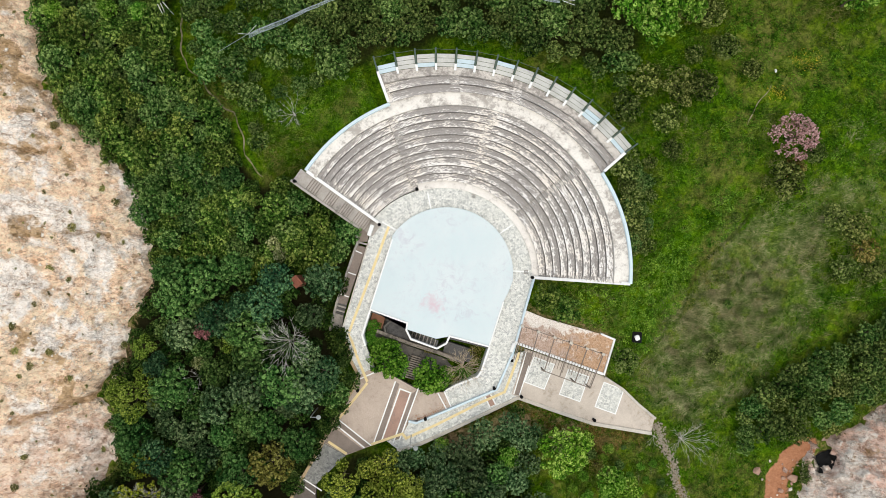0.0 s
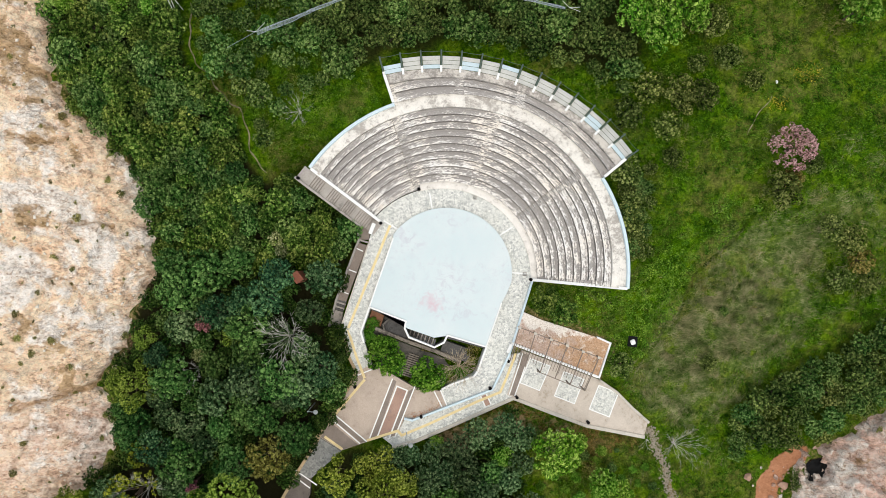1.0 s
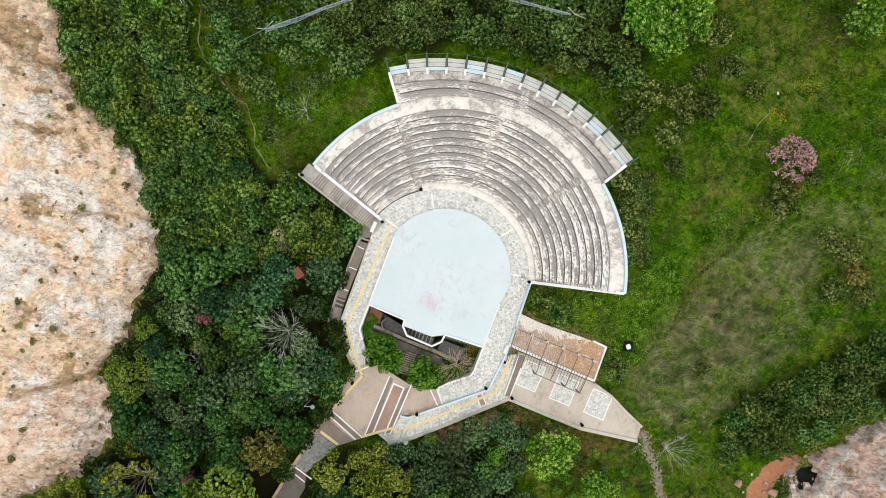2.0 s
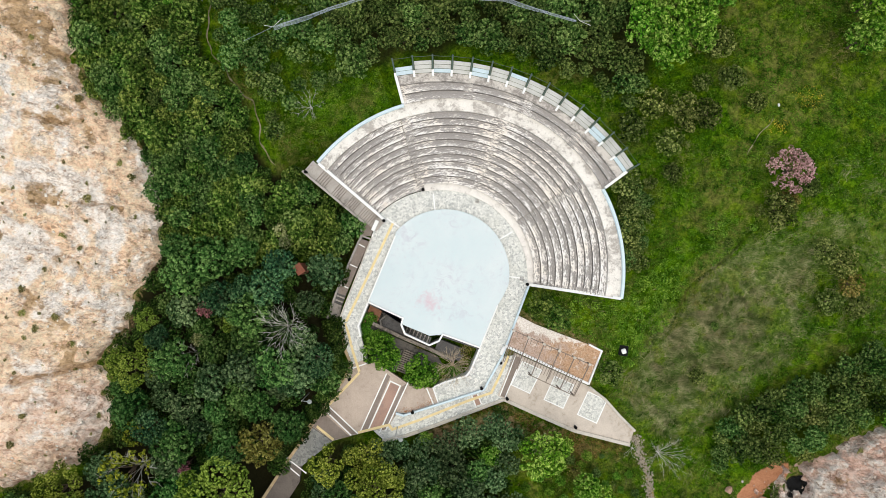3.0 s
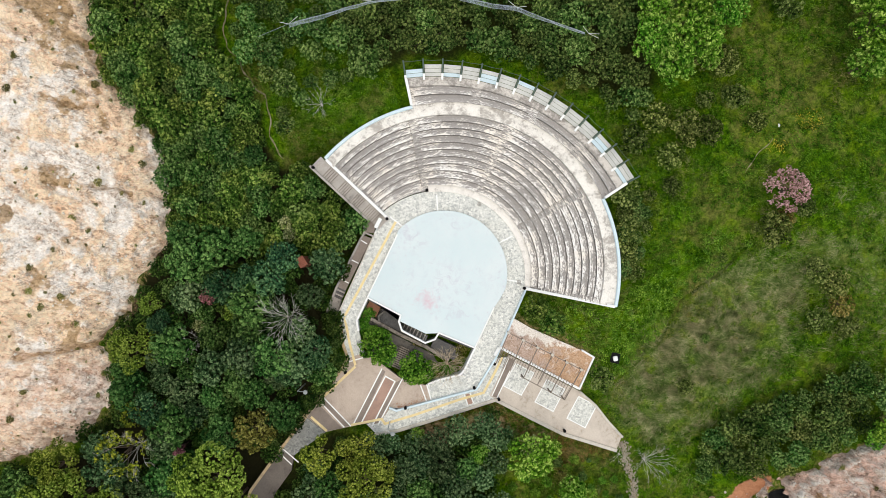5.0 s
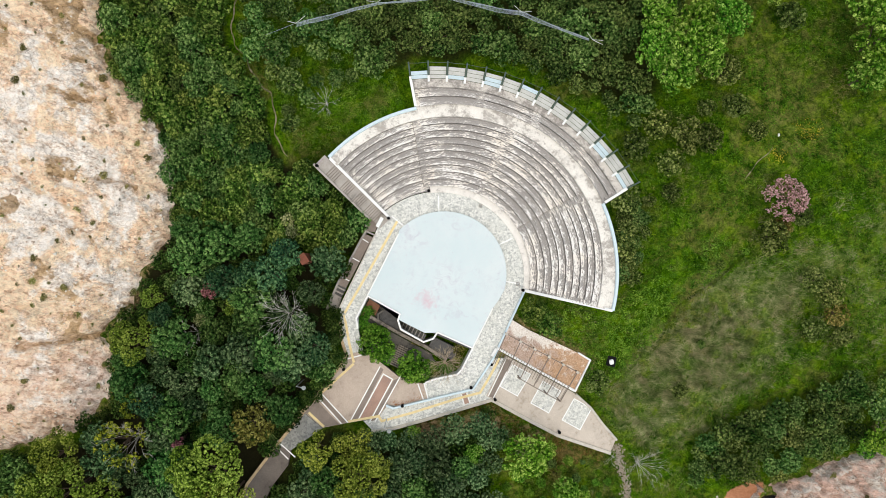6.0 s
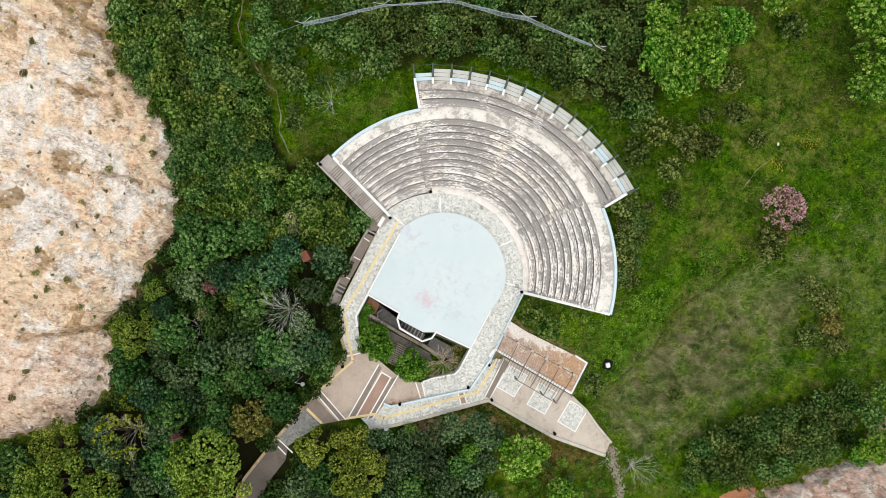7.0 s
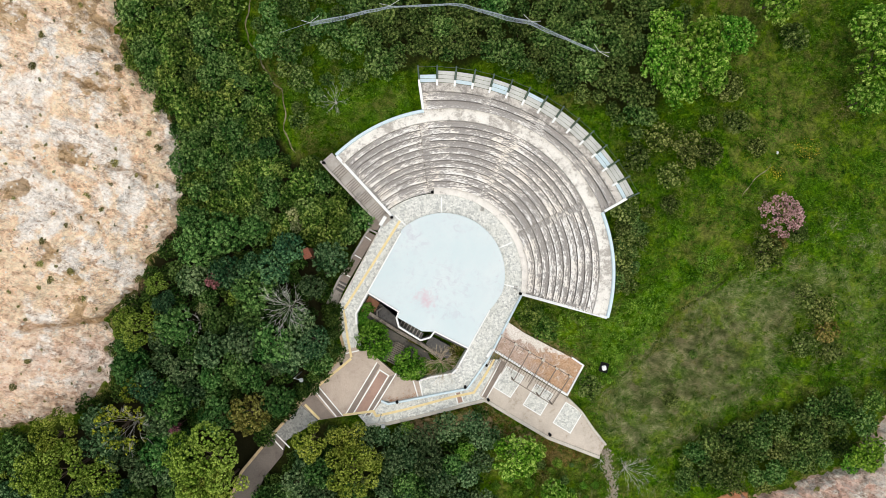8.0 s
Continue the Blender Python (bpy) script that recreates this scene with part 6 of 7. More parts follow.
set_out(meadow_shrub, [(*(20.01, 15.61), 1.15), (*(24.09, 14.16), 1.19), (*(24.77, 10.99), 0.76), (*(20.16, 9.57), 1.28), (*(21.45, 7.37), 1.10), (*(20.67, 4.56), 1.28), (*(21.74, 3.01), 1.02), (*(21.31, 1.23), 1.02), (*(39.75, 10.68), 0.85), (*(27.02, 20.86), 0.76), (*(28.19, 24.95), 1.19), (*(26.15, 25.41), 1.02)])
set_out(olive, [(*(11.85, -4.95), 1.1), (*(14.40, -6.16), 1.05), (*(13.31, -4.57), 0.5), (*(32.69, -5.78), 0.4), (*(32.61, 3.94), 0.4)])
set_out(garden, [(*(55.58, -13.21), 1.5), (*(54.57, -14.48), 1.1), (*(-5.70, -12.1), 1.28), (*(-4.65, -13.3), 0.85), (*(-6.55, -11.0), 0.8), (*(-0.95, -14.0), 1.25), (*(0.75, -14.2), 0.75), (*(-2.2, -14.3), 0.6), (*(-7.56, -8.45), 0.6), (*(-8.08, -9.89), 0.65), (*(-5.61, -10.80), 0.65), (*(-7.30, -10.67), 0.7), (*(-0.07, -15.11), 0.8), (*(-1.68, -15.05), 0.7), (*(2.83, -13.89), 0.55)])
# the first two are added inside a fresh-green tree as its pale highlights
set_out(blossom, [(*(13.82, -21.34), 1.2), (*(14.57, -22.47), 0.9), (*(-18.46, 1.14), 0.8), (*(-17.59, -0.23), 0.8), (*(-26.96, -12.47), 0.8), (*(31.79, 35.15), 0.9), (*(-3.41, -29.60), 0.5)])
set_out(grey_tree, [(*(-2.57, -23.44), 0.75), (*(-0.25, -23.06), 0.7), (*(5.27, -20.70), 1.0), (*(7.79, -19.45), 0.85), (*(9.80, -20.52), 0.9), (*(2.89, -22.07), 1.0), (*(-4.77, -23.93), 0.9)])
set_out(judas, [(*(36.9, 12.0), 1.08)])
set_out(tall_judas, [(*(-25.60, -8.65), 1.0), (*(-27.34, -27.05), 0.7)])
BARE = [(*(-25.60, -8.65), 1.5), (*(-13.3, -17.87), 1.5), (*(-15.37, -3.08), 1.5), (*(-16.34, -9.62), 0.7), (*(-32.59, -27.72), 0.8), (*(-27.21, -14.13), 0.8)]
SINGLES = PLANTED + BARE


def free(x, y, room, apart=0.5):
    return clear(x, y, room) and all(math.hypot(x - a, y - b) > 0.85 * s + apart for a, b, s in SINGLES)


# wooded stretches
WOOD = random.Random(19)
FAR_WOODS = [([(-53.52, -35.95), (14.42, -36.16), (14.40, -54.75), (-53.45, -54.44)], oak, 4.8), ([(-52.83, 34.28), (21.80, 34.03), (21.23, 45.97), (-50.76, 45.68)], olive, 4.2), ([(52.60, 39.47), (68.53, 39.53), (71.01, -9.58), (54.52, -7.05)], olive, 3.4)]
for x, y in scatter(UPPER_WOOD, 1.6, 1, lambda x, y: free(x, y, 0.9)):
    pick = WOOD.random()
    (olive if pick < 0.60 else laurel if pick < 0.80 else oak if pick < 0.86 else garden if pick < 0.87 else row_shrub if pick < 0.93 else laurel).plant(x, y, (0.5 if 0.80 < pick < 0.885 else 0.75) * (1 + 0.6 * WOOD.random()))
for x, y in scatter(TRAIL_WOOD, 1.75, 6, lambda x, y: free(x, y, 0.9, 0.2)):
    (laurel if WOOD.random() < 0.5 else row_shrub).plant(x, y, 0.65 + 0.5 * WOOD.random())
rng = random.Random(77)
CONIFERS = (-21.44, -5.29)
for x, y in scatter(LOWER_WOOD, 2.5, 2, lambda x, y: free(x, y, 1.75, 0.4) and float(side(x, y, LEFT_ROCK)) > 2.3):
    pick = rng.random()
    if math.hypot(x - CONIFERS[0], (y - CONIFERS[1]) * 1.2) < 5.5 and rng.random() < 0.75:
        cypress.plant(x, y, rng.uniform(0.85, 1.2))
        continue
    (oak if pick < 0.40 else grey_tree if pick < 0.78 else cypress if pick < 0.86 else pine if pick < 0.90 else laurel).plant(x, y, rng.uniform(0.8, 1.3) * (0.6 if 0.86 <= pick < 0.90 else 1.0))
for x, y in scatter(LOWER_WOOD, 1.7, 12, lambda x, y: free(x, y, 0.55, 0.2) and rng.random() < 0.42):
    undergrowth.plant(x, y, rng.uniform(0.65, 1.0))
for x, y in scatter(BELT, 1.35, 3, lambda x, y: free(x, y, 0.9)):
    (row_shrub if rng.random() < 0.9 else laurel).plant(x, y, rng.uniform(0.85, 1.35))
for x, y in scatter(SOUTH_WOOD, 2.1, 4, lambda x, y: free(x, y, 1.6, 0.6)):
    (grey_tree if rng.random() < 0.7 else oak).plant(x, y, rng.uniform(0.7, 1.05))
SOUTH_BANK = [(11.0, -20.6), (17.5, -21.6), (24.0, -22.4), (26.2, -25.5), (28.0, -33.0), (13.0, -33.0)]
for x, y in scatter(SOUTH_BANK, 1.5, 14, lambda x, y: free(x, y, 0.5, 0.1) and rng.random() < 0.6):
    pick = rng.random()
    (garden if pick < 0.4 else fresh if pick < 0.6 else laurel if pick < 0.85 else rusty).plant(x, y, rng.uniform(0.22, 0.5))
for poly in PARAPET_SHRUBS:
    for x, y in scatter(poly, 1.45, 8, lambda x, y: clear(x, y, 0.4) and rng.random() < 0.9):
        (meadow_shrub if rng.random() < 0.45 else laurel).plant(x, y, rng.uniform(0.55, 0.9))
for x, y in scatter(EAST_COPSE, 1.5, 5, lambda x, y: free(x, y, 0.8)):
    pick = rng.random()
    (row_shrub if pick < 0.5 else laurel if pick < 0.68 else undergrowth if pick < 0.86 else meadow_shrub).plant(x, y, rng.uniform(0.7, 1.15) * (1.2 if pick < 0.5 else 1.0))


for x, y in ((-11.6, -9.4), (-11.3, -10.9), (-10.9, -12.5), (-10.4, -14.4), (-11.3, -16.2), (-12.2, -17.9), (-13.4, -19.9), (-14.5, -21.6), (-15.6, -23.6), (-16.9, -25.6)):
    (laurel if rng.random() < 0.5 else olive).plant(x, y, rng.uniform(0.45, 0.65))


def joined_wood(name, label, kind, places, small=0.8, large=1.25):
    """Far trees in one mesh: copies of a kind's crowns, turned and scaled."""
    co, faces, tones, count = [], [], [], 0
    pick = random.Random(31)
    for x, y in places:
        mesh = pick.choice(kind.crowns)
        v = np.empty(len(mesh.vertices) * 3, np.float32)
        mesh.vertices.foreach_get("co", v)
        v = v.reshape(-1, 3) * pick.uniform(small, large)
        tone = np.empty(len(v), np.float32)
        mesh.attributes["rosette"].data.foreach_get("value", tone)
        tones.append(tone + pick.uniform(-0.15, 0.15))
        a = pick.uniform(0, 6.283)
        c, t = math.cos(a), math.sin(a)
        v = np.stack([c * v[:, 0] - t * v[:, 1] + x, t * v[:, 0] + c * v[:, 1] + y, v[:, 2] + float(land(x, y)) - 0.2], 1)
        f = np.arange(len(v)).reshape(-1, 4) + count
        co.append(v)
        faces.append(f)
        count += len(v)
    data = bpy.data.meshes.new(name)
    fill_mesh(data, np.concatenate(co), np.concatenate(faces))
    set_mask(data, "rosette", np.concatenate(tones))
    data.materials.append(kind.crowns[0].materials[0])
    return tagged(new(name, data), label, "woodland", kind="stuff")


for poly, kind, gap in FAR_WOODS:
    joined_wood("far_woodland", "woodland that goes on round the theatre", kind, scatter(poly, gap, 9, lambda x, y: free(x, y, 0.8)))


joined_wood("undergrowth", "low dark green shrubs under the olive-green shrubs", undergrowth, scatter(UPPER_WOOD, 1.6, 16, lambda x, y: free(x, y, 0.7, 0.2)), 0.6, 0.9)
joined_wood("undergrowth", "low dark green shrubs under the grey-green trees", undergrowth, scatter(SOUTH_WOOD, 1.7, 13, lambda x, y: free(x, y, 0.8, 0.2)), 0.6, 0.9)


# broad-leaved herbs in low clumps
herb = Kind("herb_clump", "low clump of broad-leaved herbs", "herbs", "herbs", GARDENLEAF, 0.5, 0.42, 3, 0.5, 0.21, 6, 0.075, variants=5, seed=23)
HERB_PICK = random.Random(57)
HERB_BANK = [(12.5, -4.2), (20.8, -0.6), (22.5, -1.6), (26.5, 2.0), (28.6, -2.0), (26.8, -7.3), (22.5, -12.8), (20.6, -15.2), (20.3, -10.5), (18.6, -8.8), (12.2, -7.0), (11.0, -5.6)]
for poly, share_kept in ((HERB_BANK, 0.62), (LUSH_STRIP, 0.5), (LEFT_LAWN, 0.4)):
    joined_wood("herbs", "low clumps of broad-leaved green herbs in the grass", herb, scatter(poly, 0.62, 21, lambda x, y: clear(x, y, 0.45) and float(along(np.array(x), np.array(y), DITCH)) > 0.5 and HERB_PICK.random() < share_kept + 1.5 * float(WAVES(np.array(x), np.array(y), 2.5, 3))), 0.5, 1.15)


# cushions of green on the quarry rock
def soil_depth(field, x, y):
    return float(field[3][np.argmin((field[0] - x) ** 2 + (field[1] - y) ** 2)])


def field_height(field, x, y):
    fx, fy, fz = field[:3]
    return float(fz[np.argmin((fx - x) ** 2 + (fy - y) ** 2)])


for x, y in scatter(LEFT_ROCK, 1.6, 21, lambda x, y: x > -60 and float(side(x, y, LEFT_ROCK)) < -0.8 and rng.random() < (0.30 if soil_depth(left_field, x, y) > 0.3 else 0.055)):
    tuft_bush.plant(x, y, rng.choice((0.3, 0.4, 0.45, 0.5, 0.6, 0.95)), 0.06, field_height(left_field, x, y), 0.55)
for x, y in scatter(RIGHT_ROCK, 4.5, 22, lambda x, y: float(side(x, y, RIGHT_ROCK)) < -0.8):
    tuft_bush.plant(x, y, rng.choice((0.6, 0.9)), 0.08, field_height(right_field, x, y), 0.6)


def rubble(name, label, material, field, outline, count, seed):
    """Loose angular stones lying on a rock slope, thickest in its broken bands."""
    rs = np.random.RandomState(seed)
    fx, fy, fz, soil = field
    ok = (side(fx, fy, outline) < -0.3) & (np.abs(fx) < 62) & (WAVES(fx, fy, 3.0, 4) + 0.6 * soil + 0.5 * rs.rand(len(fx)) > 0.34)
    pick = rs.choice(np.flatnonzero(ok), count)
    size = 0.035 + 0.22 * rs.rand(count) ** 5
    base = np.array([(1, 0, 0), (0, 1, 0), (-1, 0, 0), (0, -1, 0), (0, 0, 1), (0, 0, -1)], float)
    tri = np.array([(0, 1, 4), (1, 2, 4), (2, 3, 4), (3, 0, 4), (1, 0, 5), (2, 1, 5), (3, 2, 5), (0, 3, 5)])
    co = base[None] * rs.uniform(0.6, 1.3, (count, 6, 1)) + rs.normal(0, 0.22, (count, 6, 3))
    turn = rs.uniform(0, 6.28, count)
    c, t = np.cos(turn)[:, None], np.sin(turn)[:, None]
    co = np.stack([c * co[..., 0] - t * co[..., 1], t * co[..., 0] + c * co[..., 1], co[..., 2] * 0.75], -1) * size[:, None, None]
    co += np.stack([fx[pick] + rs.uniform(-0.1, 0.1, count), fy[pick] + rs.uniform(-0.1, 0.1, count), fz[pick] + 0.3 * size], 1)[:, None]
    data = bpy.data.meshes.new(name)
    fill_mesh(data, co.reshape(-1, 3), (tri[None] + 6 * np.arange(count)[:, None, None]).reshape(-1, 3))
    data.materials.append(material)
    return tagged(new(name, data), label, "rubble", kind="stuff")


rubble("loose_stones", "loose pale angular stones on the quarry slope", PALESTONE, left_field, LEFT_ROCK, 2200, 51)
rubble("loose_stones", "loose pinkish stones on the outcrop", PINKSTONE, right_field, RIGHT_ROCK, 600, 52)


# ---- bare and dry plants ----
def bare_plant(name, label, x, y, seed, reach, tall, limbs, lean=0.0, material=None):
    thick = 0.8 if tall > 3 else 0.45
    rng = random.Random(seed)
    ob = thing(name, label, "bare tree", "leafless plants", (x, y, float(land(x, y)) - 0.1))
    trunk = part("trunk", tube([(0, 0, 0), (0.05, 0.02, tall * 0.25), (0.1, 0.0, tall * 0.5)], [0.10, 0.08, 0.06], 7), material or DEADWOOD, ob)
    for k in range(limbs):
        a = 6.283 * k / limbs + rng.uniform(-0.4, 0.4)
        r = reach * rng.uniform(0.6, 1.05)
        z0 = tall * rng.uniform(0.15, 0.5)
        p = [Vector((0.05, 0.01, z0))]
        for j in range(1, 5):
            f = j / 4
            a += rng.uniform(-0.22, 0.22)
            p.append(Vector((r * f * math.cos(a + rng.uniform(-0.1, 0.1)) + lean * f * reach, r * f * math.sin(a + rng.uniform(-0.2, 0.2)), z0 + (tall - z0) * f * rng.uniform(0.75, 1.05))))
        bm = tube([tuple(q) for q in p], [thick * w for w in (0.034, 0.025, 0.019, 0.014, 0.008)], 5)
        for j in (2, 3, 3, 4):
            for side_turn in (-1, 1):
                b = a + side_turn * rng.uniform(0.15, 0.55)
                e = r * rng.uniform(0.15, 0.36)
                q = p[j]
                tip = q + Vector((e * math.cos(b), e * math.sin(b), e * rng.uniform(0.1, 0.6)))
                tube([tuple(q), tuple((q + tip) / 2 + Vector((0, 0, 0.04))), tuple(tip)], [thick * w for w in (0.014, 0.011, 0.006)], 4, bm)
        part("limb", bm, material or DEADWOOD, ob)
    return ob


for place, seed, reach, tall, limbs, lean in (((-16.34, -9.62), 1, 2.7, 7.2, 26, 0.0), ((-15.43, 14.84), 2, 1.7, 2.6, 13, -0.15), ((28.09, -21.54), 3, 2.4, 1.3, 24, 0.55), ((-32.59, -27.72), 6, 3.0, 7.2, 15, 0.0), ((-27.21, -14.13), 7, 1.8, 5.5, 6, 0.0), ((25.08, -21.34), 8, 1.3, 1.0, 8, -0.2)):
    bare_plant("bare_tree", "leafless bleached grey tree with spreading twigs", *place, seed, reach, tall, limbs, lean)
bare_plant("dry_bush", "dry brown leafless bush behind the stage", *(2.74, -13.2), 4, 2.3, 3.1, 40, 0.0, bark("dry_brown_twigs", (0.34, 0.27, 0.18), (0.60, 0.51, 0.37)))

# ---- rockfall net fence above the seating ----
net = thing("rockfall_net", "grey-blue sagging wire net strung between white poles", "net fence")
NET_LINE = [(-19.42, 22.29), (-16.35, 23.58), (-13.13, 25.09), (-11.06, 25.97), (-7.70, 26.80), (-4.35, 27.69), (-2.97, 27.85), (-0.47, 27.60), (2.14, 27.43), (4.71, 27.45), (8.09, 26.67), (12.80, 25.71)]
spine = []
for (ax, ay), (bx, by) in zip(NET_LINE, NET_LINE[1:]):
    m = max(2, int(math.hypot(bx - ax, by - ay) / 0.35))
    spine += [(ax + (bx - ax) * k / m, ay + (by - ay) * k / m) for k in range(m)]
strands = []
for j in range(9):
    row = []
    for k, (x, y) in enumerate(spine):
        sag = 0.28 + 0.16 * math.sin(k * 0.11 + 1.0)
        row.append((x + 0.05 * math.sin(k * 1.3 + j), y + (j - 4) * sag * 0.13, 8.5 - 0.09 * abs(j - 4) + 0.08 * math.sin(k * 0.5 + j * 0.7)))
    strands.append(row)
    part("strand", tube(row, 0.016 if j in (0, 8) else 0.006, 4), NETWIRE, net)
bm = bmesh.new()
for k in range(0, len(spine) - 1):
    for a, b in zip(strands, strands[1:]):
        tube([a[k], b[k + 1]], 0.006, 3, bm)
        tube([b[k], a[k + 1]], 0.006, 3, bm)
tagged(part("netting", bm, NETWIRE, net), kind="stuff")
for a, b in (((-19.42, 22.29), (-21.55, 23.01)), ((-19.42, 22.29), (-18.46, 24.51)), ((-11.06, 25.97), (-13.28, 26.64)), ((-11.06, 25.97), (-9.89, 28.01)), ((4.71, 27.45), (3.19, 29.16)), ((4.71, 27.45), (6.64, 28.63)), ((12.80, 25.71), (11.98, 27.57)), ((12.80, 25.71), (15.08, 26.57)), ((12.80, 25.71), (15.11, 25.78)), ((-19.42, 22.29), (-22.74, 20.86))):
    reach = 0.6 if b[0] > -22 else 1.0
    b = (a[0] + (b[0] - a[0]) * reach, a[1] + (b[1] - a[1]) * reach)
    part("pole", tube([(*a, 8.6), (*b, 7.4)], 0.024 if reach < 1 else 0.012, 6), WHITE if reach < 1 else NETWIRE, net, "slim white steel pole" if reach < 1 else "thin guy wire")
for k, (a, b) in enumerate((((-29.21, 25.88), (-29.48, 25.07)), ((-28.92, 26.00), (-29.42, 25.43)), ((-28.68, 26.12), (-28.79, 25.94)))):
    ob = thing("marker_pole", "leaning slim white pole among the shrubs", "pole", "marker poles", (*b, 3.8))
    part("shaft", tube([(0, 0, 0), (a[0] - b[0], a[1] - b[1], 3.2)], 0.04, 6), WHITE, ob)


# ---- boulders, stones, flowers ----
def boulder(x, y, size, seed, material):
    pick = random.Random(seed)
    bm = bmesh.new()
    for k in range(22):
        v = Vector((pick.gauss(0, 1), pick.gauss(0, 1), pick.gauss(0, 1))).normalized() * pick.uniform(0.75, 1.15)
        bm.verts.new((v.x * size, v.y * size * 0.75, v.z * size * 0.6))
    bmesh.ops.convex_hull(bm, input=bm.verts)
    bmesh.ops.delete(bm, geom=[v for v in bm.verts if not v.link_faces], context="VERTS")
    bmesh.ops.bevel(bm, geom=list(bm.edges), offset=size * 0.05, segments=1, affect="EDGES")
    data = bpy.data.meshes.new("boulder")
    bm.to_mesh(data)
    bm.free()
    data.materials.append(material)
    ob = new("boulder", data)
    ob.location = (x, y, float(land(x, y)) + size * 0.25)
    ob.rotation_euler = (0, 0, seed)
    return tagged(ob, "angular reddish boulder lying on red earth" if material is BOULDER else "pale angular limestone boulder on the ground", "boulder", "boulders")


for x, y, size, seed, mat in ((*(37.38, -25.60), 0.60, 1, BOULDER), (*(40.66, -25.48), 0.42, 2, ROCKPINK), (*(41.58, -26.39), 0.75, 3, BOULDER), (*(40.53, -26.39), 0.35, 4, BOULDER), (*(38.96, -24.43), 0.22, 5, ROCKPINK), (*(40.13, -27.89), 0.4, 6, BOULDER), (*(41.31, -27.70), 0.3, 7, ROCKPINK), (*(35.63, 19.24), 0.22, 8, WHITE), (*(-41.32, 23.74), 0.5, 9, ROCK), (*(-42.67, 24.84), 0.3, 10, ROCK), (*(41.44, -27.04), 0.25, 11, BOULDER)):
    boulder(x, y, size, seed, mat)
for k in range(26):
    u = rng.random()
    a = RED_WAY[1 + int(u * 2.99)]
    boulder(a[0] + rng.gauss(0.5, 1.1), a[1] + rng.gauss(0, 1.1), rng.uniform(0.08, 0.2), 20 + k, BOULDER if k % 3 else ROCKPINK)


def way_stones(line, count, seed):
    """Small grey stones strewn along a washed-out way."""
    rs = np.random.RandomState(seed)
    u = rs.rand(count) * (len(line) - 1.001)
    i = u.astype(int)
    ends = np.array(line)
    mid = ends[i] + (ends[i + 1] - ends[i]) * (u - i)[:, None]
    way = unit(ends[i + 1] - ends[i])
    off = rs.normal(0, 0.30, count) + 0.2 * np.sin(u * 5)
    x, y = mid[:, 0] - way[:, 1] * off, mid[:, 1] + way[:, 0] * off
    size = 0.035 + 0.14 * rs.rand(count) ** 3
    base = np.array([(1, 0, 0), (0, 1, 0), (-1, 0, 0), (0, -1, 0), (0, 0, 1), (0, 0, -1)], float)
    tri = np.array([(0, 1, 4), (1, 2, 4), (2, 3, 4), (3, 0, 4), (1, 0, 5), (2, 1, 5), (3, 2, 5), (0, 3, 5)])
    co = (base[None] * rs.uniform(0.6, 1.3, (count, 6, 1)) + rs.normal(0, 0.2, (count, 6, 3))) * size[:, None, None]
    co += np.stack([x, y, land(x, y) + 0.3 * size], 1)[:, None]
    data = bpy.data.meshes.new("way_stones")
    fill_mesh(data, co.reshape(-1, 3), (tri[None] + 6 * np.arange(count)[:, None, None]).reshape(-1, 3))
    data.materials.append(GREYSTONE)
    return tagged(new("way_stones", data), "small grey stones strewn along a washed-out way", "stones", kind="stuff")


way_stones(RUBBLE_WAY, 1500, 61)


def plastic_sheet(x, y, z, wide, long, turn, seed):
    rs = Waves(abs(seed))
    gx, gy = [g.ravel() for g in np.meshgrid(np.linspace(-wide, wide, 15), np.linspace(-long, long, 15))]
    edge = 1 + 0.25 * rs(gx * 2, gy * 2, 1.5, 2)
    gz = 0.5 * rs(gx, gy, 0.9, 3) + 0.4
    data = bpy.data.meshes.new("plastic_sheet")
    fill_mesh(data, np.stack([gx * edge, gy * edge, gz], 1), grid_faces(15, 15))
    data.materials.append(SHEET)
    ob = new("plastic_sheet", data)
    ob.matrix_basis = pose(x, y, z, 0, 0, turn)
    return tagged(ob, "crumpled black plastic sheet in the rock hollow", "plastic sheet", "plastic sheets")


for k, (x, y, size) in enumerate(((*(46.10, -24.54), 0.55), (*(46.35, -23.41), 0.5), (*(45.59, -25.42), 0.6), (*(43.19, -25.04), 0.45), (*(42.75, -23.09), 0.45))):
    rim = boulder(x, y, size, 160 + k, ROCKPINK)
    rim.location.z = field_height(right_field, x, y) + 0.15
slump = boulder(*(45.53, -25.49), 0.85, 151, ROCKPINK)
slump.location.z = field_height(right_field, *(45.53, -25.49)) + 0.3
# black sheets, laid wide to stand in for the hollow's shade as well
for x, y, up, wide, long, turn in ((*(45.65, -24.18), 0.55, 1.25, 0.95, 20), (*(46.70, -24.44), 0.5, 0.95, 0.85, -25), (*(45.52, -25.22), 0.5, 0.9, 0.8, 70)):
    plastic_sheet(x, y, field_height(right_field, *(46.05, -24.44)) + up - 0.4, wide, long, turn, 41 + turn)



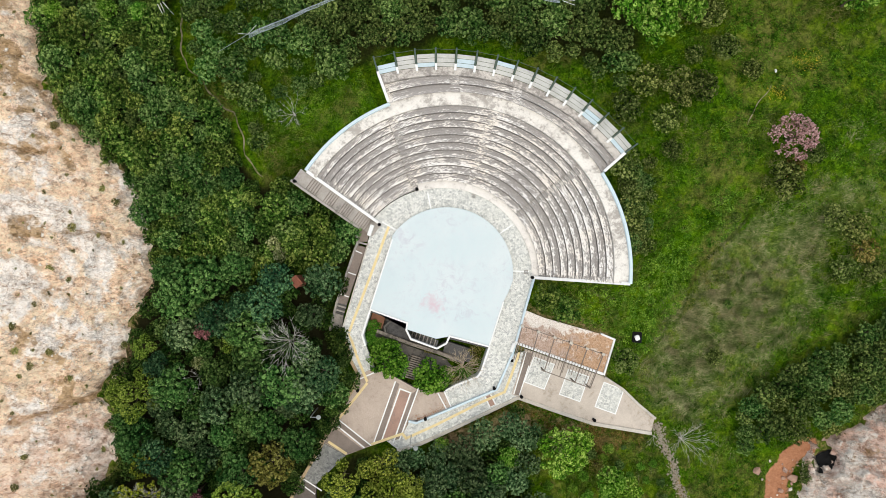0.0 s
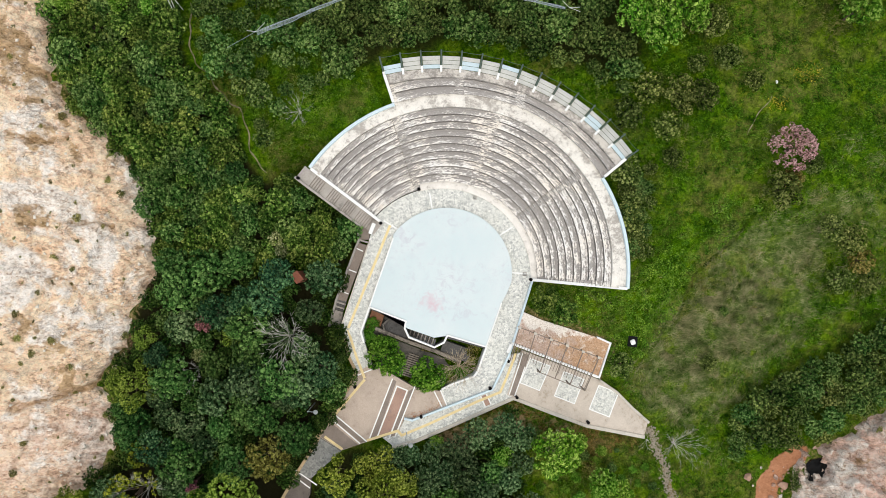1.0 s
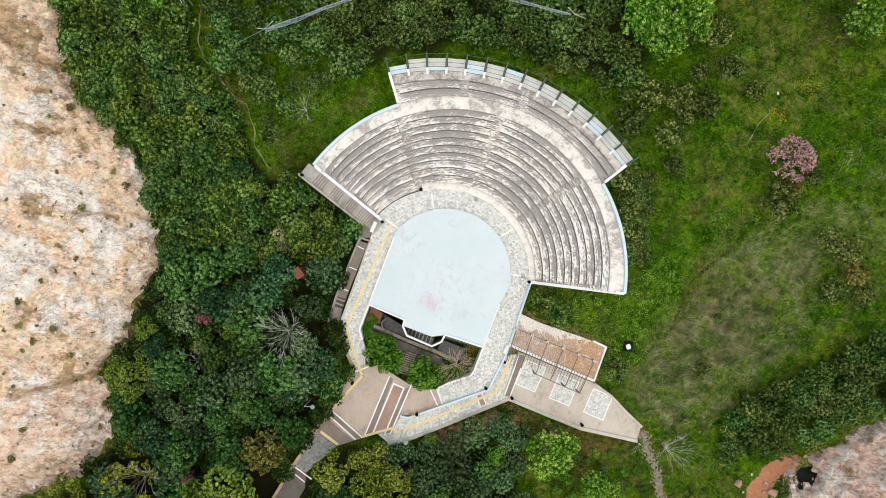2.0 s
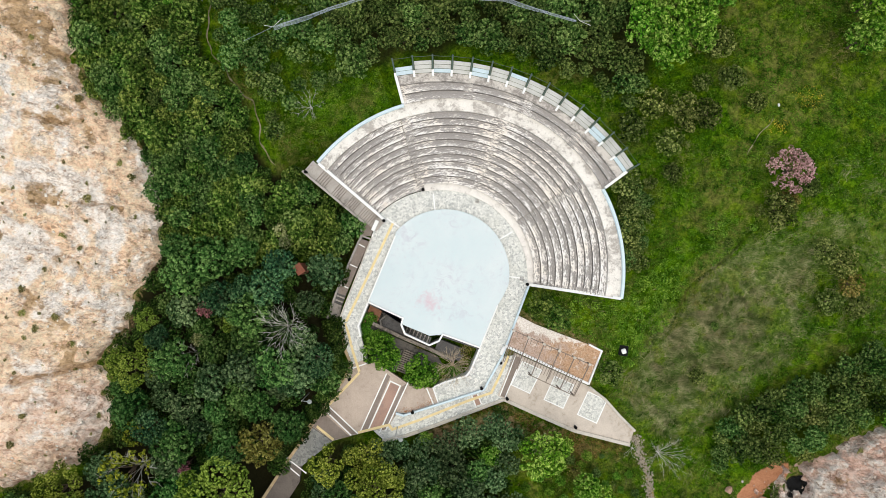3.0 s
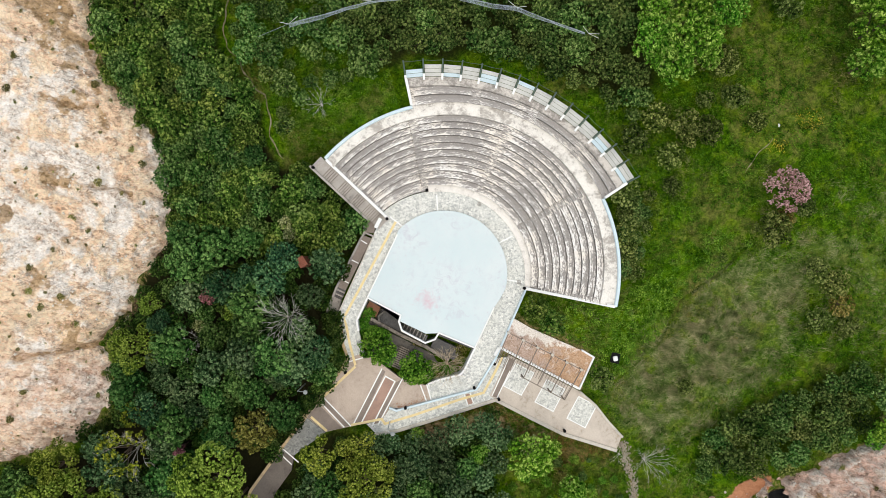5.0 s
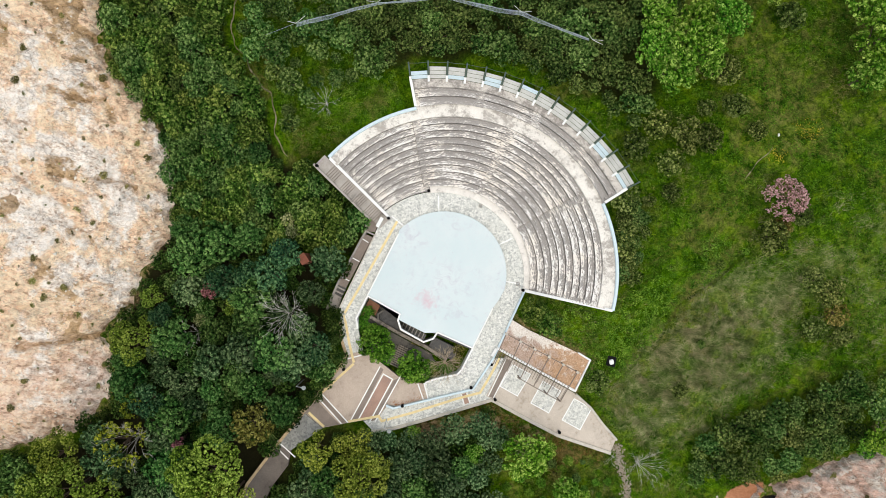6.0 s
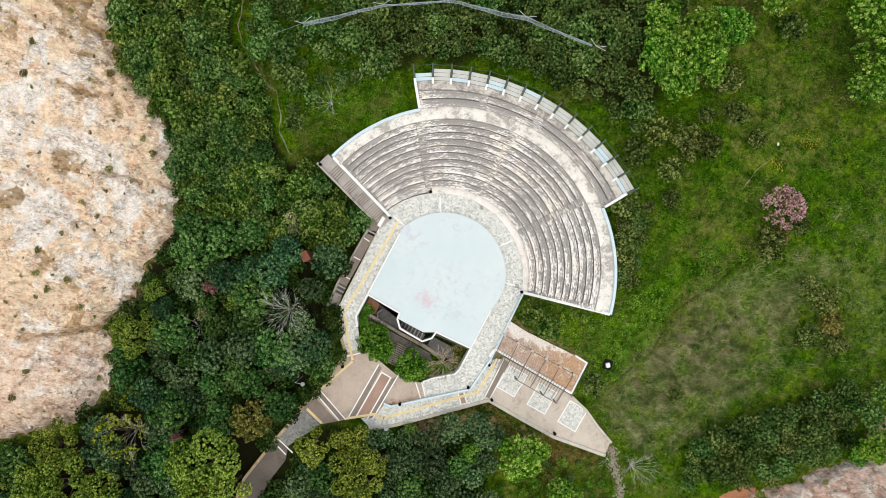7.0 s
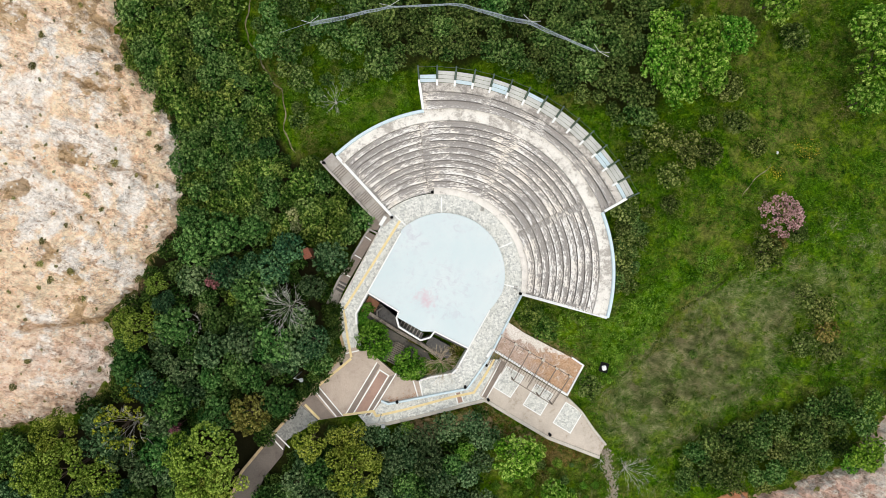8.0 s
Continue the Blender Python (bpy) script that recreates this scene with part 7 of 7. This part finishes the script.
# ---- grass and herbs ----
def tufts(name, label, material, count, seed, size, lie, where, bounds=(-52, 66, -40, 46), rise=(0.2, 0.7), broad=1.0, clump=0, spread=0.3):
    rs = np.random.RandomState(seed)
    x, y = rs.uniform(*bounds[:2], count * 3), rs.uniform(*bounds[2:], count * 3)
    own = None
    if clump:
        x, y = x[::clump], y[::clump]
        ok = where(x, y, rs)
        x, y = x[ok], y[ok]
        own = np.repeat(rs.normal(0, 0.5, len(x)), clump)
        x, y = np.repeat(x, clump) + rs.normal(0, spread, len(x) * clump), np.repeat(y, clump) + rs.normal(0, spread, len(x) * clump)
        ok = off_ways(x, y)
        own = own[ok][:count]
    else:
        ok = where(x, y, rs)
    x, y = x[ok][:count], y[ok][:count]
    z = land(x, y)
    n = len(x)
    turn = rs.uniform(0, 2 * np.pi, n) if lie is None else rs.normal(lie, 0.2 if clump else 0.5, n) + 1.2 * WAVES(x, y, 6, 2) + (own if clump else 0)
    long = size * rs.uniform(0.5, 1.5, n)
    dx, dy = np.cos(turn) * long, np.sin(turn) * long
    wide = (0.012 + 0.02 * long) * broad
    px, py = -np.sin(turn) * wide, np.cos(turn) * wide
    up = long * rs.uniform(*rise, n)
    a = np.stack([x - px, y - py, z + 0.02], 1)
    b = np.stack([x + px, y + py, z + 0.02], 1)
    c = np.stack([x + dx * 0.6 + px, y + dy * 0.6 + py, z + up], 1)
    d = np.stack([x + dx - px * 0.2, y + dy - py * 0.2, z + up * 0.8], 1)
    co = np.stack([a, d, c, b], 1).reshape(-1, 3)
    data = bpy.data.meshes.new(name)
    fill_mesh(data, co, np.arange(4 * n).reshape(-1, 4))
    data.materials.append(material)
    return tagged(new(name, data), label, "grass", kind="stuff")


def off_ways(x, y):
    ok = np.minimum(side(x, y, LEFT_ROCK), side(x, y, RIGHT_ROCK)) > 0.2
    for poly in BUILT + [PIT, RIGHT_RAMP, UPPER_WOOD, LOWER_WOOD, BELT, EAST_COPSE, SOUTH_WOOD]:
        ok &= side(x, y, poly) > 0.35
    dx, dy = x - CENTRE[0], y - CENTRE[1]
    r, a = np.hypot(dx, dy), np.degrees(np.arctan2(dy, dx))
    a = np.where(a < -90, a + 360, a)
    ok &= (r > 11.2) & ~((a > -3) & (a < 147) & (r < 19.7)) & ~((a > 31) & (a < 113) & (r < 25.0))
    ok &= (along(x, y, DITCH) > 0.22) & (along(x, y, RUBBLE_WAY) > 0.7) & (along(x, y, RED_WAY) > 1.3)
    for trail, wide in TRAILS:
        ok &= along(x, y, trail) > 1.5 * wide
    return ok


def in_meadow(x, y):
    wob = WAVES(x, y, 5, 4)
    return np.maximum(smooth(2.2, -2.6, side(x, y, MEADOW) + 4.0 * wob), 0.25 * smooth(40, 50, x + 3 * wob) * smooth(-10, 2, y))


tufts("lush_grass", "lush green grass and herbs on the slope", LUSH, 300000, 3, 0.22, None, lambda x, y, rs: off_ways(x, y) & (rs.rand(len(x)) > 0.8 * in_meadow(x, y)) & (WAVES(x, y, 1.6, 3) + 0.4 * rs.rand(len(x)) > 0.06), rise=(0.3, 0.9), broad=1.2, clump=9, spread=0.13)
tufts("dry_grass", "long pale dry grass bent by the wind", STRAW, 290000, 4, 0.60, 0.9, lambda x, y, rs: off_ways(x, y) & (rs.rand(len(x)) < 0.012 + 0.98 * in_meadow(x, y)) & (WAVES(x + 9, y, 1.1, 2) + 0.5 * rs.rand(len(x)) > 0.2), (16, 62, -30, 14), rise=(0.03, 0.16), broad=0.6, clump=18, spread=0.26)
tufts("herbs", "bright lush herbs beside the ditch", HERB, 60000, 6, 0.17, None, lambda x, y, rs: off_ways(x, y) & (side(x, y, LUSH_STRIP) + 2 * WAVES(x, y, 3, 3) < 0.3) & (WAVES(x + 3, y, 0.9, 3) + 0.5 * rs.rand(len(x)) > 0.15), (18, 42, -18, 8), rise=(0.2, 0.8), broad=1.5)
fx0, fy0 = (35.87, 16.96)
fx1, fy1 = (38.88, 20.39)
tufts("yellow_flowers", "scattered small yellow wild flowers in the grass", PETAL, 1500, 5, 0.15, None, lambda x, y, rs: (np.minimum(np.hypot(x - fx0, (y - fy0) * 1.3), np.hypot((x - fx1) * 0.7, y - fy1)) < 1.3 * rs.rand(len(x)) + 0.2), (fx0 - 3, fx1 + 3, fy0 - 3, fy1 + 3))
tufts("herbs", "bright lush herbs on the lawn beside the seating", HERB, 30000, 7, 0.17, None, lambda x, y, rs: off_ways(x, y) & (side(x, y, LEFT_LAWN) + 1.5 * WAVES(x, y, 3, 3) < 0.5) & (WAVES(x + 3, y, 1.2, 3) + 0.5 * rs.rand(len(x)) > 0.12), (-22, -2, 6, 24), rise=(0.2, 0.8), broad=1.5)


tufts("brown_grass", "withered orange-brown grass on the bank", BROWNGRASS, 16000, 8, 0.2, None, lambda x, y, rs: off_ways(x, y) & (side(x, y, BROWN_BANK) + 1.2 * WAVES(x, y, 3, 3) < 0.6) & (WAVES(x + 3, y, 1.4, 3) + 0.5 * rs.rand(len(x)) > 0.1), (-3, 26, -25, -16), rise=(0.2, 0.7), broad=1.4, clump=7, spread=0.12)


def fallen_leaves(line, count, spread, z, seed):
    """Dry leaves blown together on the paving."""
    pick = random.Random(seed)
    verts, faces = [], []
    for k in range(count):
        u = pick.random() * (len(line) - 1)
        i = min(int(u), len(line) - 2)
        (ax, ay), (bx, by) = line[i], line[i + 1]
        x, y = ax + (bx - ax) * (u - i) + pick.gauss(0, spread), ay + (by - ay) * (u - i) + pick.gauss(0, spread)
        a, r = pick.uniform(0, 6.283), pick.uniform(0.03, 0.07)
        n = len(verts)
        verts += [(x + r * math.cos(a), y + r * math.sin(a), z), (x - 0.6 * r * math.sin(a), y + 0.6 * r * math.cos(a), z + 0.03), (x - r * math.cos(a), y - r * math.sin(a), z + 0.01), (x + 0.6 * r * math.sin(a), y - 0.6 * r * math.cos(a), z + 0.02)]
        faces.append((n, n + 1, n + 2, n + 3))
    return tagged(loose("fallen_leaves", verts, faces, DEADLEAF), "dry orange leaves blown along the paving edge", "leaves", kind="stuff")


fallen_leaves([(-2.80, -19.14), (-1.57, -18.88), (-0.26, -18.23), (0.65, -17.58)], 160, 0.28, PLAZA_Z + 0.02, 71)
